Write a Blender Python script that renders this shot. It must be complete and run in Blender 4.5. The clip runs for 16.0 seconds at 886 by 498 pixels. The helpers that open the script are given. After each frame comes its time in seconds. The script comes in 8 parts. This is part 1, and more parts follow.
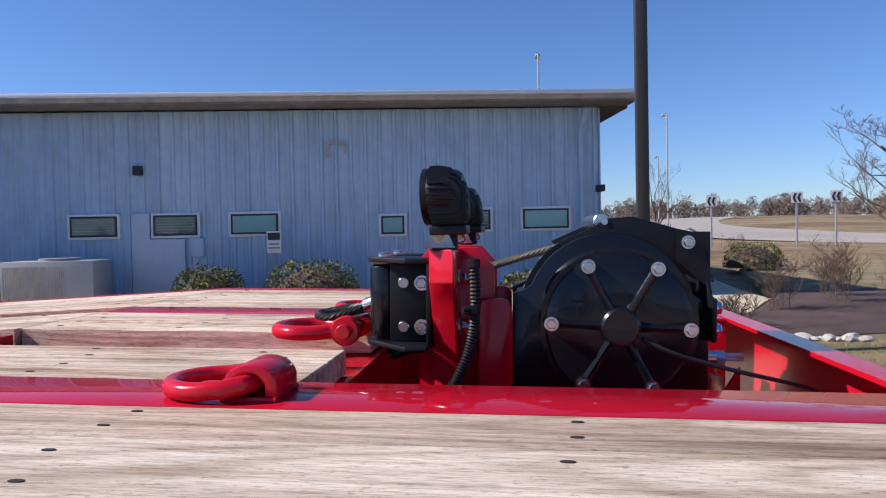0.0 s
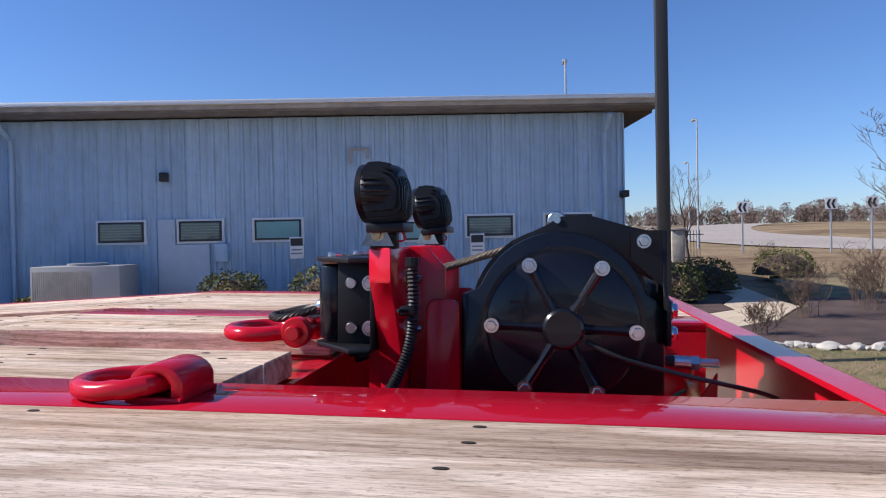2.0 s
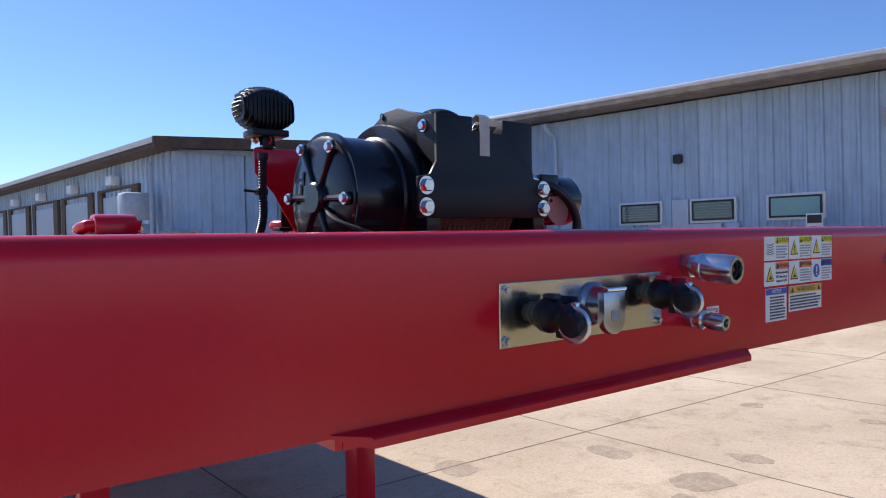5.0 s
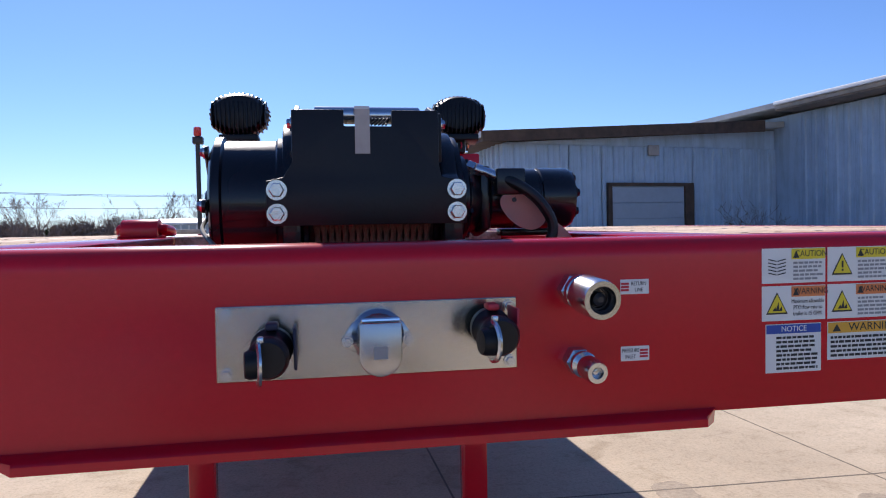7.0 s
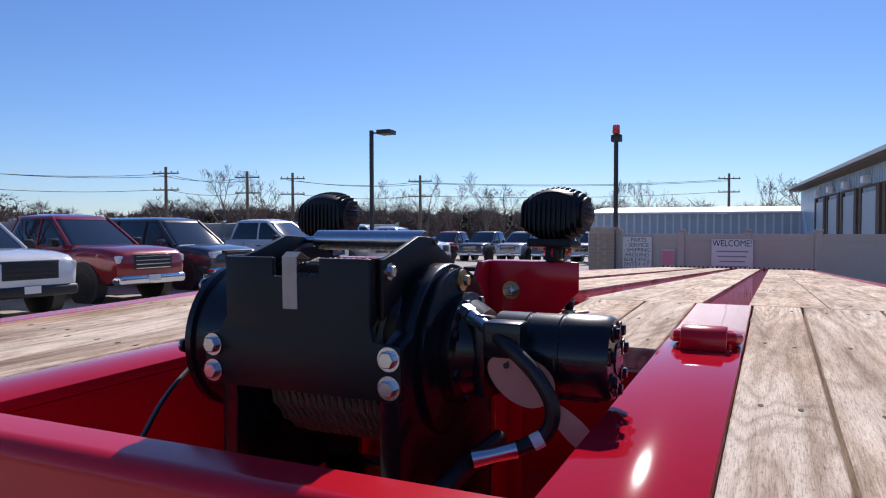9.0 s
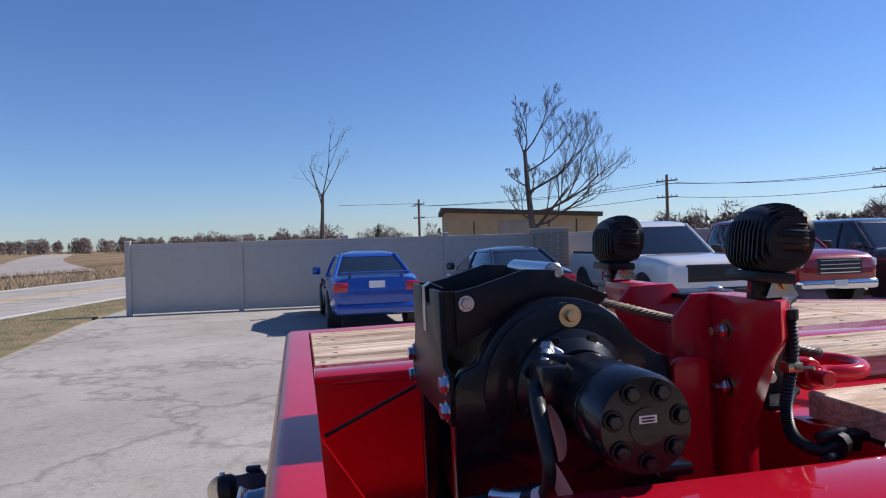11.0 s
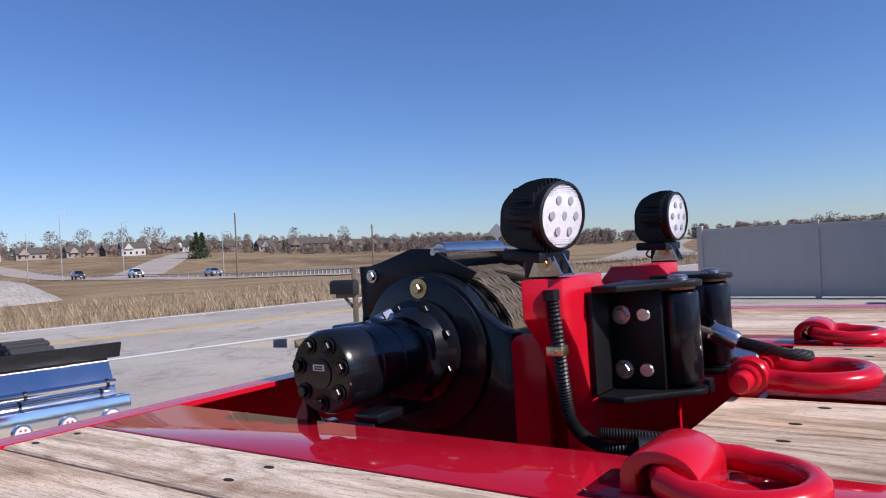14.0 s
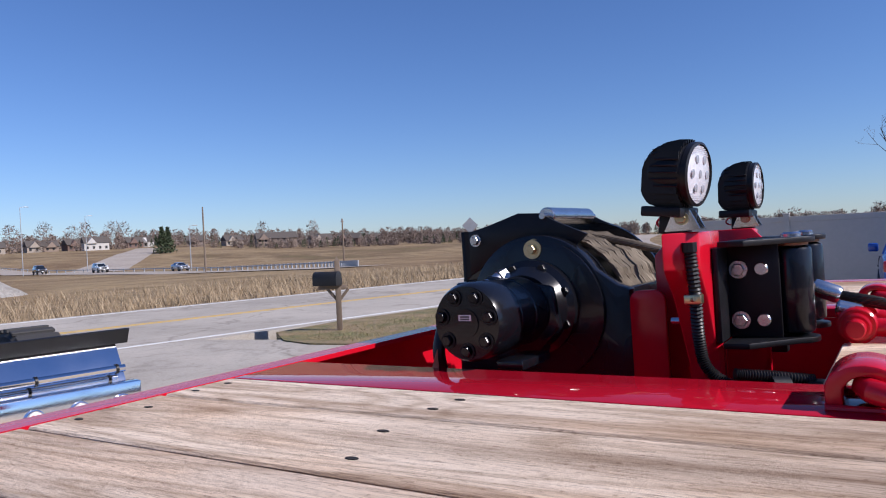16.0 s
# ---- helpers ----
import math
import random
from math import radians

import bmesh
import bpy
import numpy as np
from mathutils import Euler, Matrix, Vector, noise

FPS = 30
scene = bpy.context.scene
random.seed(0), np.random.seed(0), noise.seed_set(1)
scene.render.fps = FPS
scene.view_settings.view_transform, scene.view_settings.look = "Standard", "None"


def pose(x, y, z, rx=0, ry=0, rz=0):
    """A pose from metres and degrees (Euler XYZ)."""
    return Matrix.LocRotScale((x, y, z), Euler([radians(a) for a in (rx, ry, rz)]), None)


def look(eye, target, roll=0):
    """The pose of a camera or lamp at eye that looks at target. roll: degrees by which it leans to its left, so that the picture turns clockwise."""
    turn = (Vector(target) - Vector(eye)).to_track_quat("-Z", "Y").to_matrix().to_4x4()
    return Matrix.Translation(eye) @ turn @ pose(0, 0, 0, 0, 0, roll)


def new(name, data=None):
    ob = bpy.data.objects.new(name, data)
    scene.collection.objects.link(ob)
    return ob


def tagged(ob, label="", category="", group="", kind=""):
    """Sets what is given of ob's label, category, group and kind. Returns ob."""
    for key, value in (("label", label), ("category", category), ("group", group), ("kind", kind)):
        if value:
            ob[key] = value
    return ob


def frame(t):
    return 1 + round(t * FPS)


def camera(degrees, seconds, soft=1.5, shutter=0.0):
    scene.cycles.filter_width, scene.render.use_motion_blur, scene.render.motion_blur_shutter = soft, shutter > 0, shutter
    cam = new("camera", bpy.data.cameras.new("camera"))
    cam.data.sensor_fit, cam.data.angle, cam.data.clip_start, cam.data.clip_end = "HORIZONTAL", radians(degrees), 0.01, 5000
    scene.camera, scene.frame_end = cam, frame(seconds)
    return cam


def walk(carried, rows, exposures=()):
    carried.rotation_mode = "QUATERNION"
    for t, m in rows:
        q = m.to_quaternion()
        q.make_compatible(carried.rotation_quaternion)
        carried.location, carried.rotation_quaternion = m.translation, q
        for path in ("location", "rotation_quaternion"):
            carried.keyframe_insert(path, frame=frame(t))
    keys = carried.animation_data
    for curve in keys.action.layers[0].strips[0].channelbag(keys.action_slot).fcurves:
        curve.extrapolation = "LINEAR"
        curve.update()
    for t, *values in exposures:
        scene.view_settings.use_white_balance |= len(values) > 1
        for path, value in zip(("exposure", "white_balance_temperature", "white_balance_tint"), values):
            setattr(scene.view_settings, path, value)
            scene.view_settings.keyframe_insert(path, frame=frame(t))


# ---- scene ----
cam = camera(63.5, 16.0, soft=1.1)
PATH = [
    (0, -1.4206, 0.6080, 1.6078, 88.727, 1.150, -84.457),
    (0.5, -1.3876, 0.5910, 1.5687, 89.040, 1.124, -83.472),
    (1, -1.3905, 0.5250, 1.5666, 89.268, 1.217, -83.208),
    (1.5, -1.3645, 0.5040, 1.5653, 89.267, 1.405, -82.781),
    (2, -1.3652, 0.4700, 1.5913, 89.294, 1.089, -82.168),
    (2.5, -1.3927, 0.3350, 1.5726, 89.348, 1.179, -81.787),
    (3, -1.4087, 0.0390, 1.5341, 89.282, 1.217, -79.443),
    (3.5, -1.3230, -0.2250, 1.4734, 89.262, 0.543, -68.848),
    (4, -1.2766, -0.5020, 1.4236, 89.336, 0.745, -56.370),
    (4.5, -1.1504, -0.6730, 1.3810, 89.350, 0.915, -45.357),
    (4.7, -1.0570, -0.7200, 1.3665, 89.323, 1.162, -42.504),
    (6.8, -0.1610, -0.9280, 1.3777, 89.187, 1.293, -12.489),
    (7, -0.0762, -0.9480, 1.3870, 88.953, 1.281, -10.167),
    (7.5, 0.1040, -0.9330, 1.4168, 89.009, 1.060, -3.658),
    (8, 0.3008, -0.8250, 1.4301, 88.789, 1.056, 0.232),
    (8.5, 0.4977, -0.7290, 1.5084, 88.596, 0.566, 6.354),
    (9, 0.6291, -0.5720, 1.6440, 88.236, 0.098, 24.745),
    (9.5, 0.7935, -0.3980, 1.6675, 88.427, 0.835, 34.954),
    (10, 1.0462, -0.2970, 1.6843, 88.704, 0.674, 48.317),
    (10.2, 1.1260, -0.2430, 1.6914, 88.859, 0.802, 54.418),
    (12.3, 1.2109, 0.6240, 1.6217, 89.737, 2.381, 108.139),
    (12.5, 1.2131, 0.7060, 1.6148, 89.791, 2.252, 110.969),
    (13, 1.2040, 0.9480, 1.6195, 90.146, 2.307, 121.514),
    (13.5, 1.1527, 1.1290, 1.6291, 90.104, 2.874, 124.519),
    (14, 1.1587, 1.1800, 1.6283, 89.945, 2.793, 125.340),
    (14.5, 1.1852, 1.1530, 1.6130, 89.717, 2.395, 125.437),
    (15, 1.2055, 1.1420, 1.6015, 89.549, 2.200, 125.681),
    (15.5, 1.2385, 1.0990, 1.5994, 89.495, 2.305, 125.902),
    (16, 1.3570, 1.0030, 1.5836, 89.420, 2.738, 122.867),
]
EXPOSURES = [(0.0, 0.32, 6180, 14.0), (3.0, 0.34, 6200, 14.0), (4.5, 0.52, 6380, 15.0), (7.0, 0.40, 6350, 16.0), (8.5, 0.16, 6300, 16.0), (9.5, 0.0, 6300, 14.0), (10.2, 0.03, 6300, 14.0), (12.5, 0.26, 6200, 17.0), (14.0, 0.12, 6200, 17.0), (16.0, 0.12, 6200, 17.0)]
walk(cam, [(t, pose(x, y, z, rx, ry, rz)) for t, x, y, z, rx, ry, rz in PATH], EXPOSURES)

# ---- sky, sun, exposure ----
SUN_YAW, SUN_UP = 10.0, 38.0      # degrees to the left of +y, degrees above the horizon
world = bpy.data.worlds.new("world")
scene.world = world
world.use_nodes = True
_n = world.node_tree.nodes
_sky = _n.new("ShaderNodeTexSky")
_sky.sky_type, _sky.sun_disc = "NISHITA", False
_sky.sun_elevation, _sky.sun_rotation = radians(SUN_UP), radians(-SUN_YAW)
_sky.altitude, _sky.air_density, _sky.dust_density, _sky.ozone_density = 100, 1.0, 0.1, 3.0
_n["Background"].inputs[1].default_value = 0.084
_hue = _n.new("ShaderNodeHueSaturation")       # the clear, dry winter sky: deeper blue
_hue.inputs["Saturation"].default_value = 1.05
_tint = _n.new("ShaderNodeMix")
_tint.data_type, _tint.blend_type = "RGBA", "MULTIPLY"
_tint.inputs[0].default_value, _tint.inputs[7].default_value = 1.0, (0.78, 0.945, 1.25, 1)
world.node_tree.links.new(_sky.outputs[0], _hue.inputs["Color"])
world.node_tree.links.new(_hue.outputs[0], _tint.inputs[6])
world.node_tree.links.new(_tint.outputs[2], _n["Background"].inputs[0])
sun = new("sun", bpy.data.lights.new("sun", "SUN"))
sun.data.energy, sun.data.angle, sun.data.color = 5.0, radians(0.55), (1.0, 0.94, 0.86)
_s = Vector((-math.sin(radians(SUN_YAW)) * math.cos(radians(SUN_UP)), math.cos(radians(SUN_YAW)) * math.cos(radians(SUN_UP)), math.sin(radians(SUN_UP))))
sun.matrix_world = look(_s * 50, (0, 0, 0))

TILT = (1.086, 0.126)
TR = pose(0, 0, 1.38, TILT[0], TILT[1], 0)   # the trailer stands nose down and leans a little: its own frame has the deck at z = 0, nose at y = 0


# ---- materials ----
def material(name, rough=0.6, metal=0.0):
    m = bpy.data.materials.new(name)
    m.use_nodes = True
    b = m.node_tree.nodes["Principled BSDF"]
    b.inputs["Roughness"].default_value, b.inputs["Metallic"].default_value = rough, metal
    return m, m.node_tree, b


def node(tree, kind, **values):
    n = tree.nodes.new(kind)
    for key, value in values.items():
        n.inputs[key.replace("_", " ")].default_value = value
    return n


def coords(tree, scale=(1, 1, 1), random_shift=False, generated=False):
    """Object coordinates, stretched; shifted piece by piece where asked."""
    c = tree.nodes.new("ShaderNodeTexCoord")
    m = tree.nodes.new("ShaderNodeMapping")
    m.inputs["Scale"].default_value = scale
    tree.links.new(c.outputs["Object"], m.inputs["Vector"])
    if random_shift:
        info = tree.nodes.new("ShaderNodeObjectInfo")
        k = tree.nodes.new("ShaderNodeMath")
        k.operation = "MULTIPLY"
        k.inputs[1].default_value = 37.0
        tree.links.new(info.outputs["Random"], k.inputs[0])
        tree.links.new(k.outputs[0], m.inputs["Location"])
    return m.outputs["Vector"]


def ramp(tree, source, stops):
    r = tree.nodes.new("ShaderNodeValToRGB")
    e = r.color_ramp.elements
    while len(e) < len(stops):
        e.new(0.5)
    for el, (at, col) in zip(e, stops):
        el.position, el.color = at, (*col, 1)
    tree.links.new(source, r.inputs[0])
    return r.outputs["Color"]


def noise_tex(tree, vec, scale, detail=4.0, rough=0.55, distort=0.0):
    n = node(tree, "ShaderNodeTexNoise", Scale=scale, Detail=detail, Roughness=rough, Distortion=distort)
    tree.links.new(vec, n.inputs["Vector"])
    return n.outputs["Fac"]


def mixed(tree, fac, a, b, how="MIX"):
    m = tree.nodes.new("ShaderNodeMix")
    m.data_type, m.blend_type = "RGBA", how
    for sock, val in ((m.inputs[0], fac), (m.inputs[6], a), (m.inputs[7], b)):
        if hasattr(val, "links") or hasattr(val, "is_linked"):
            tree.links.new(val, sock)
        else:
            sock.default_value = val if isinstance(val, (int, float)) else (*val, 1)
    return m.outputs[2]


def bump(tree, bsdf, height, strength=0.3, distance=0.01):
    b = node(tree, "ShaderNodeBump", Strength=strength, Distance=distance)
    tree.links.new(height, b.inputs["Height"])
    tree.links.new(b.outputs[0], bsdf.inputs["Normal"])


def painted(name, colour, rough=0.35, coat=0.0, grain=60.0, wear=0.12, bumps=0.06, metal=0.0, dist=0.002, spec=0.5, vary=0.10):
    """Paint or plastic with slight mottling at two scales and a fine relief."""
    m, t, b = material(name, rough, metal)
    v = coords(t)
    a = noise_tex(t, v, 3.0, 3.0)
    f = noise_tex(t, v, grain, 5.0)
    dark = tuple(c * (1 - wear * 1.6) for c in colour)
    light = tuple(min(1, c * (1 + wear)) for c in colour)
    c1 = ramp(t, a, [(0.3, dark), (0.7, light)])
    c2 = ramp(t, f, [(0.25, dark), (0.75, light)])
    t.links.new(mixed(t, 0.5, c1, c2), b.inputs["Base Color"])
    r = t.nodes.new("ShaderNodeMapRange")
    r.inputs[3].default_value, r.inputs[4].default_value = max(0.02, rough - vary * 0.8), rough + vary
    t.links.new(a, r.inputs[0])
    t.links.new(r.outputs[0], b.inputs["Roughness"])
    b.inputs["Coat Weight"].default_value = coat
    b.inputs["Coat Roughness"].default_value = 0.04
    b.inputs["Specular IOR Level"].default_value = spec
    if bumps:
        bump(t, b, f, bumps, dist)
    return m


def timber(name, pale, mid, dark):
    """Sawn apitong planks: faint contour grain drawn out along y, open pores, saw fuzz, grey worn streaks and warm patches; each piece differs."""
    m, t, b = material(name, 0.8)
    b.inputs["Specular IOR Level"].default_value = 0.12
    v = coords(t, (1, 0.13, 1), True)
    v2 = coords(t, (1, 0.06, 1), True)
    v3 = coords(t, (1, 0.35, 1), True)
    field = noise_tex(t, v, 4.5, 2.0, 0.45, 0.5)
    k = t.nodes.new("ShaderNodeMath")
    k.operation, k.inputs[1].default_value = "MULTIPLY", 150.0
    t.links.new(field, k.inputs[0])
    sn = t.nodes.new("ShaderNodeMath")
    sn.operation = "SINE"
    t.links.new(k.outputs[0], sn.inputs[0])
    half = t.nodes.new("ShaderNodeMapRange")
    half.inputs[1].default_value, half.inputs[2].default_value = -1.0, 1.0
    t.links.new(sn.outputs[0], half.inputs[0])
    fine = noise_tex(t, v2, 420.0, 5.0, 0.8)
    pores = noise_tex(t, v3, 210.0, 3.0, 0.7)
    streak = noise_tex(t, v2, 38.0, 5.0, 0.65)
    worn = noise_tex(t, v, 9.0, 4.0, 0.6, 0.4)
    warm = noise_tex(t, v3, 4.0, 3.0, 0.55)
    base = ramp(t, worn, [(0.34, dark), (0.47, mid), (0.62, pale)])
    base = mixed(t, 0.55, base, ramp(t, warm, [(0.40, (0.86, 0.88, 0.90)), (0.55, (1.0, 1.0, 1.0)), (0.70, (1.02, 0.84, 0.68))]), "MULTIPLY")
    rings = ramp(t, half.outputs[0], [(0.0, (0.72, 0.66, 0.60)), (0.35, (0.96, 0.94, 0.92)), (1.0, (1.04, 1.03, 1.02))])
    fib = ramp(t, fine, [(0.36, (0.52, 0.46, 0.42)), (0.50, (1.02, 1.0, 0.98)), (0.66, (1.16, 1.14, 1.12))])
    por = ramp(t, pores, [(0.33, (0.42, 0.34, 0.28)), (0.42, (1.0, 1.0, 1.0))])
    stk = ramp(t, streak, [(0.36, (0.66, 0.58, 0.52)), (0.50, (1.0, 0.98, 0.96)), (0.68, (1.10, 1.09, 1.08))])
    c = mixed(t, 0.75, base, rings, "MULTIPLY")
    c = mixed(t, 0.85, c, stk, "MULTIPLY")
    c = mixed(t, 0.85, c, fib, "MULTIPLY")
    c = mixed(t, 0.55, c, por, "MULTIPLY")
    info = t.nodes.new("ShaderNodeObjectInfo")
    tone = ramp(t, info.outputs["Random"], [(0.0, (0.82, 0.72, 0.65)), (0.25, (0.95, 0.90, 0.86)), (0.6, (1.06, 1.03, 0.99)), (1.0, (1.14, 1.08, 1.0))])
    c = mixed(t, 1.0, c, tone, "MULTIPLY")
    t.links.new(c, b.inputs["Base Color"])
    bump(t, b, fine, 0.9, 0.003)
    return m


RED = painted("red_paint", (0.56, 0.006, 0.020), 0.20, 0.0, 90, 0.06, 0.012, spec=0.42, vary=0.05)
RED_DEEP = painted("red_paint_deck", (0.50, 0.008, 0.024), 0.05, 0.0, 90, 0.08, 0.003, spec=0.24, vary=0.01)
BLACK = painted("black_paint", (0.007, 0.0075, 0.011), 0.26, 0.25, 80, 0.2, 0.10, spec=0.32)
BLACK_MATT = painted("black_powder_coat", (0.008, 0.008, 0.010), 0.42, 0.0, 160, 0.2, 0.14, spec=0.32)
RUBBER = painted("black_rubber", (0.009, 0.009, 0.010), 0.45, 0.0, 120, 0.2, 0.1)
ZINC = painted("zinc_plated_steel", (0.62, 0.63, 0.65), 0.25, 0.0, 70, 0.1, 0.08, 1.0)
CHROME = painted("chrome", (0.8, 0.8, 0.82), 0.08, 0.0, 50, 0.03, 0.0, 1.0)
BRASS = painted("yellow_zinc", (0.60, 0.51, 0.30), 0.32, 0.0, 70, 0.15, 0.1, 1.0)
WOOD = timber("apitong_planks", (0.87, 0.77, 0.655), (0.71, 0.60, 0.49), (0.45, 0.355, 0.28))


# ---- mesh helpers ----
BASE = {}


def thing(name, base, label, category, group="", frame_of=None, turn=0.0):
    """An empty at the thing's base; parts are given in the frame (the trailer's or the world's), and hang under it."""
    m = frame_of if frame_of is not None else Matrix.Identity(4)
    ob = new(name)
    ob.empty_display_size = 0.1
    ob.matrix_world = m @ Matrix.Translation(base)
    tagged(ob, label, category, group)
    BASE[ob.name] = Vector(base)
    return ob


def part(name, bm, mat, parent, label="", smooth=30):
    me = bpy.data.meshes.new(name)
    base = BASE.get(parent.name, Vector()) if parent else Vector()
    if base.length:
        bmesh.ops.translate(bm, verts=bm.verts, vec=-base)
    bmesh.ops.recalc_face_normals(bm, faces=bm.faces)
    bm.to_mesh(me)
    bm.free()
    me.materials.append(mat)
    if smooth:
        me.polygons.foreach_set("use_smooth", [True] * len(me.polygons))
        me.set_sharp_from_angle(angle=radians(smooth))
    ob = new(name, me)
    if parent:
        ob.parent = parent
        BASE[ob.name] = base
    if label:
        ob["label"] = label
    return ob


def solid(name, bm, mat, label="", category="", group="", kind="", m=None, smooth=30):
    ob = part(name, bm, mat, None, "", smooth)
    if m is not None:
        ob.matrix_world = m
    return tagged(ob, label, category, group, kind)


def loose(bm):
    """The separate pieces of a mesh, each as a mesh of its own."""
    todo, out = set(bm.verts), []
    while todo:
        heap = [todo.pop()]
        seen = set(heap)
        while heap:
            for e in heap.pop().link_edges:
                for v in e.verts:
                    if v not in seen:
                        seen.add(v)
                        heap.append(v)
        todo -= seen
        nb = bmesh.new()
        at = {v: nb.verts.new(v.co) for v in seen}
        for fc in {fc for v in seen for fc in v.link_faces}:
            nb.faces.new([at[v] for v in fc.verts])
        out.append(nb)
    bm.free()
    return out


def join(*bms):
    out = bms[0]
    for b in bms[1:]:
        me = bpy.data.meshes.new("tmp")
        b.to_mesh(me)
        b.free()
        out.from_mesh(me)
        bpy.data.meshes.remove(me)
    return out


def box(x0, x1, y0, y1, z0, z1, bev=0.0, seg=2):
    bm = bmesh.new()
    bmesh.ops.create_cube(bm, size=1)
    bmesh.ops.scale(bm, verts=bm.verts, vec=(abs(x1 - x0), abs(y1 - y0), abs(z1 - z0)))
    bmesh.ops.translate(bm, verts=bm.verts, vec=((x0 + x1) / 2, (y0 + y1) / 2, (z0 + z1) / 2))
    if bev:
        bmesh.ops.bevel(bm, geom=bm.edges, offset=bev, segments=seg, profile=0.5, affect="EDGES")
    return bm


def moved(bm, m):
    bmesh.ops.transform(bm, matrix=m, verts=bm.verts)
    return bm


def prism(outline, axis, a, b, bev=0.0):
    """A flat outline pulled from a to b along an axis: outline in the two other axes, in order."""
    bm = bmesh.new()
    put = {"x": lambda u, v, w: (w, u, v), "y": lambda u, v, w: (u, w, v), "z": lambda u, v, w: (u, v, w)}[axis]
    lo = [bm.verts.new(put(u, v, a)) for u, v in outline]
    hi = [bm.verts.new(put(u, v, b)) for u, v in outline]
    n = len(outline)
    bm.faces.new(lo)
    bm.faces.new(hi)
    for i in range(n):
        bm.faces.new((lo[i], lo[(i + 1) % n], hi[(i + 1) % n], hi[i]))
    bmesh.ops.recalc_face_normals(bm, faces=bm.faces)
    if bev:
        es = [e for e in bm.edges if len(e.link_faces) == 2 and e.calc_face_angle(0) > 0.6]
        bmesh.ops.bevel(bm, geom=es, offset=bev, segments=2, profile=0.5, affect="EDGES")
    return bm


def lathe(profile, p, q, n=32, closed=True):
    """Turns (radius, distance) pairs round the line from p towards q."""
    p, q = Vector(p), Vector(q)
    m = Matrix.Translation(p) @ (q - p).to_track_quat("Z", "Y").to_matrix().to_4x4()
    bm = bmesh.new()
    rings = []
    for r, d in profile:
        if r < 1e-6:
            rings.append([bm.verts.new(m @ Vector((0, 0, d)))])
        else:
            rings.append([bm.verts.new(m @ Vector((r * math.cos(i * math.tau / n), r * math.sin(i * math.tau / n), d))) for i in range(n)])
    for a, b in zip(rings, rings[1:]):
        for i in range(n):
            j = (i + 1) % n
            if len(a) == 1 and len(b) == 1:
                continue
            if len(a) == 1:
                bm.faces.new((a[0], b[j], b[i]))
            elif len(b) == 1:
                bm.faces.new((a[i], a[j], b[0]))
            else:
                bm.faces.new((a[i], a[j], b[j], b[i]))
    if closed:
        for r in (rings[0], rings[-1]):
            if len(r) > 2:
                bm.faces.new(r)
    bmesh.ops.recalc_face_normals(bm, faces=bm.faces)
    return bm


def rod(p, q, r, n=16, bev=0.0):
    d = (Vector(q) - Vector(p)).length
    if bev:
        return lathe([(r - bev, 0), (r, bev), (r, d - bev), (r - bev, d)], p, q, n)
    return lathe([(r, 0), (r, d)], p, q, n)


def hexbolt(p, q, r=0.011, washer=True):
    """A hex head on a washer, standing on p and pointing to q."""
    h = r * 0.75
    bm = lathe([(r * 1.0, 0.003), (r, h), (r * 0.86, h + 0.002)], p, q, 6)
    if washer:
        bm = join(bm, lathe([(r * 1.35, 0), (r * 1.35, 0.003), (r, 0.003)], p, q, 20))
    return bm


def spline(points, steps=8, loop=False):
    """Points of a smooth line through the given ones."""
    P = [Vector(p) for p in points]
    n = len(P)
    out = []
    for i in range(n if loop else n - 1):
        a, b, c, d = (P[(i + k) % n] if loop else P[min(max(i + k, 0), n - 1)] for k in (-1, 0, 1, 2))
        for s in range(steps):
            t = s / steps
            out.append(0.5 * (2 * b + (c - a) * t + (2 * a - 5 * b + 4 * c - d) * t * t + (3 * b - a - 3 * c + d) * t ** 3))
    if not loop:
        out.append(P[-1])
    return out


def tube(points, r, n=10, loop=False, ribs=0.0):
    """A round tube along points (r may be one number or one per point); ribs: every second ring is that much wider."""
    P = [Vector(p) for p in points]
    k = len(P)
    bm = bmesh.new()
    rings = []
    up = Vector((0.13, 0.21, 0.97))
    for i, p in enumerate(P):
        a, b = (P[(i - 1) % k], P[(i + 1) % k]) if loop else (P[max(i - 1, 0)], P[min(i + 1, k - 1)])
        d = (b - a).normalized()
        s = d.cross(up)
        if s.length < 1e-3:
            s = d.orthogonal()
        s.normalize()
        w = s.cross(d).normalized()
        up = w
        rr = (r[i] if hasattr(r, "__len__") else r) + (ribs if i % 2 else 0)
        rings.append([bm.verts.new(p + rr * (math.cos(j * math.tau / n) * s + math.sin(j * math.tau / n) * w)) for j in range(n)])
    for i in range(k if loop else k - 1):
        a, b = rings[i], rings[(i + 1) % k]
        for j in range(n):
            bm.faces.new((a[j], a[(j + 1) % n], b[(j + 1) % n], b[j]))
    if not loop:
        bm.faces.new(rings[0])
        bm.faces.new(rings[-1])
    bmesh.ops.recalc_face_normals(bm, faces=bm.faces)
    return bm


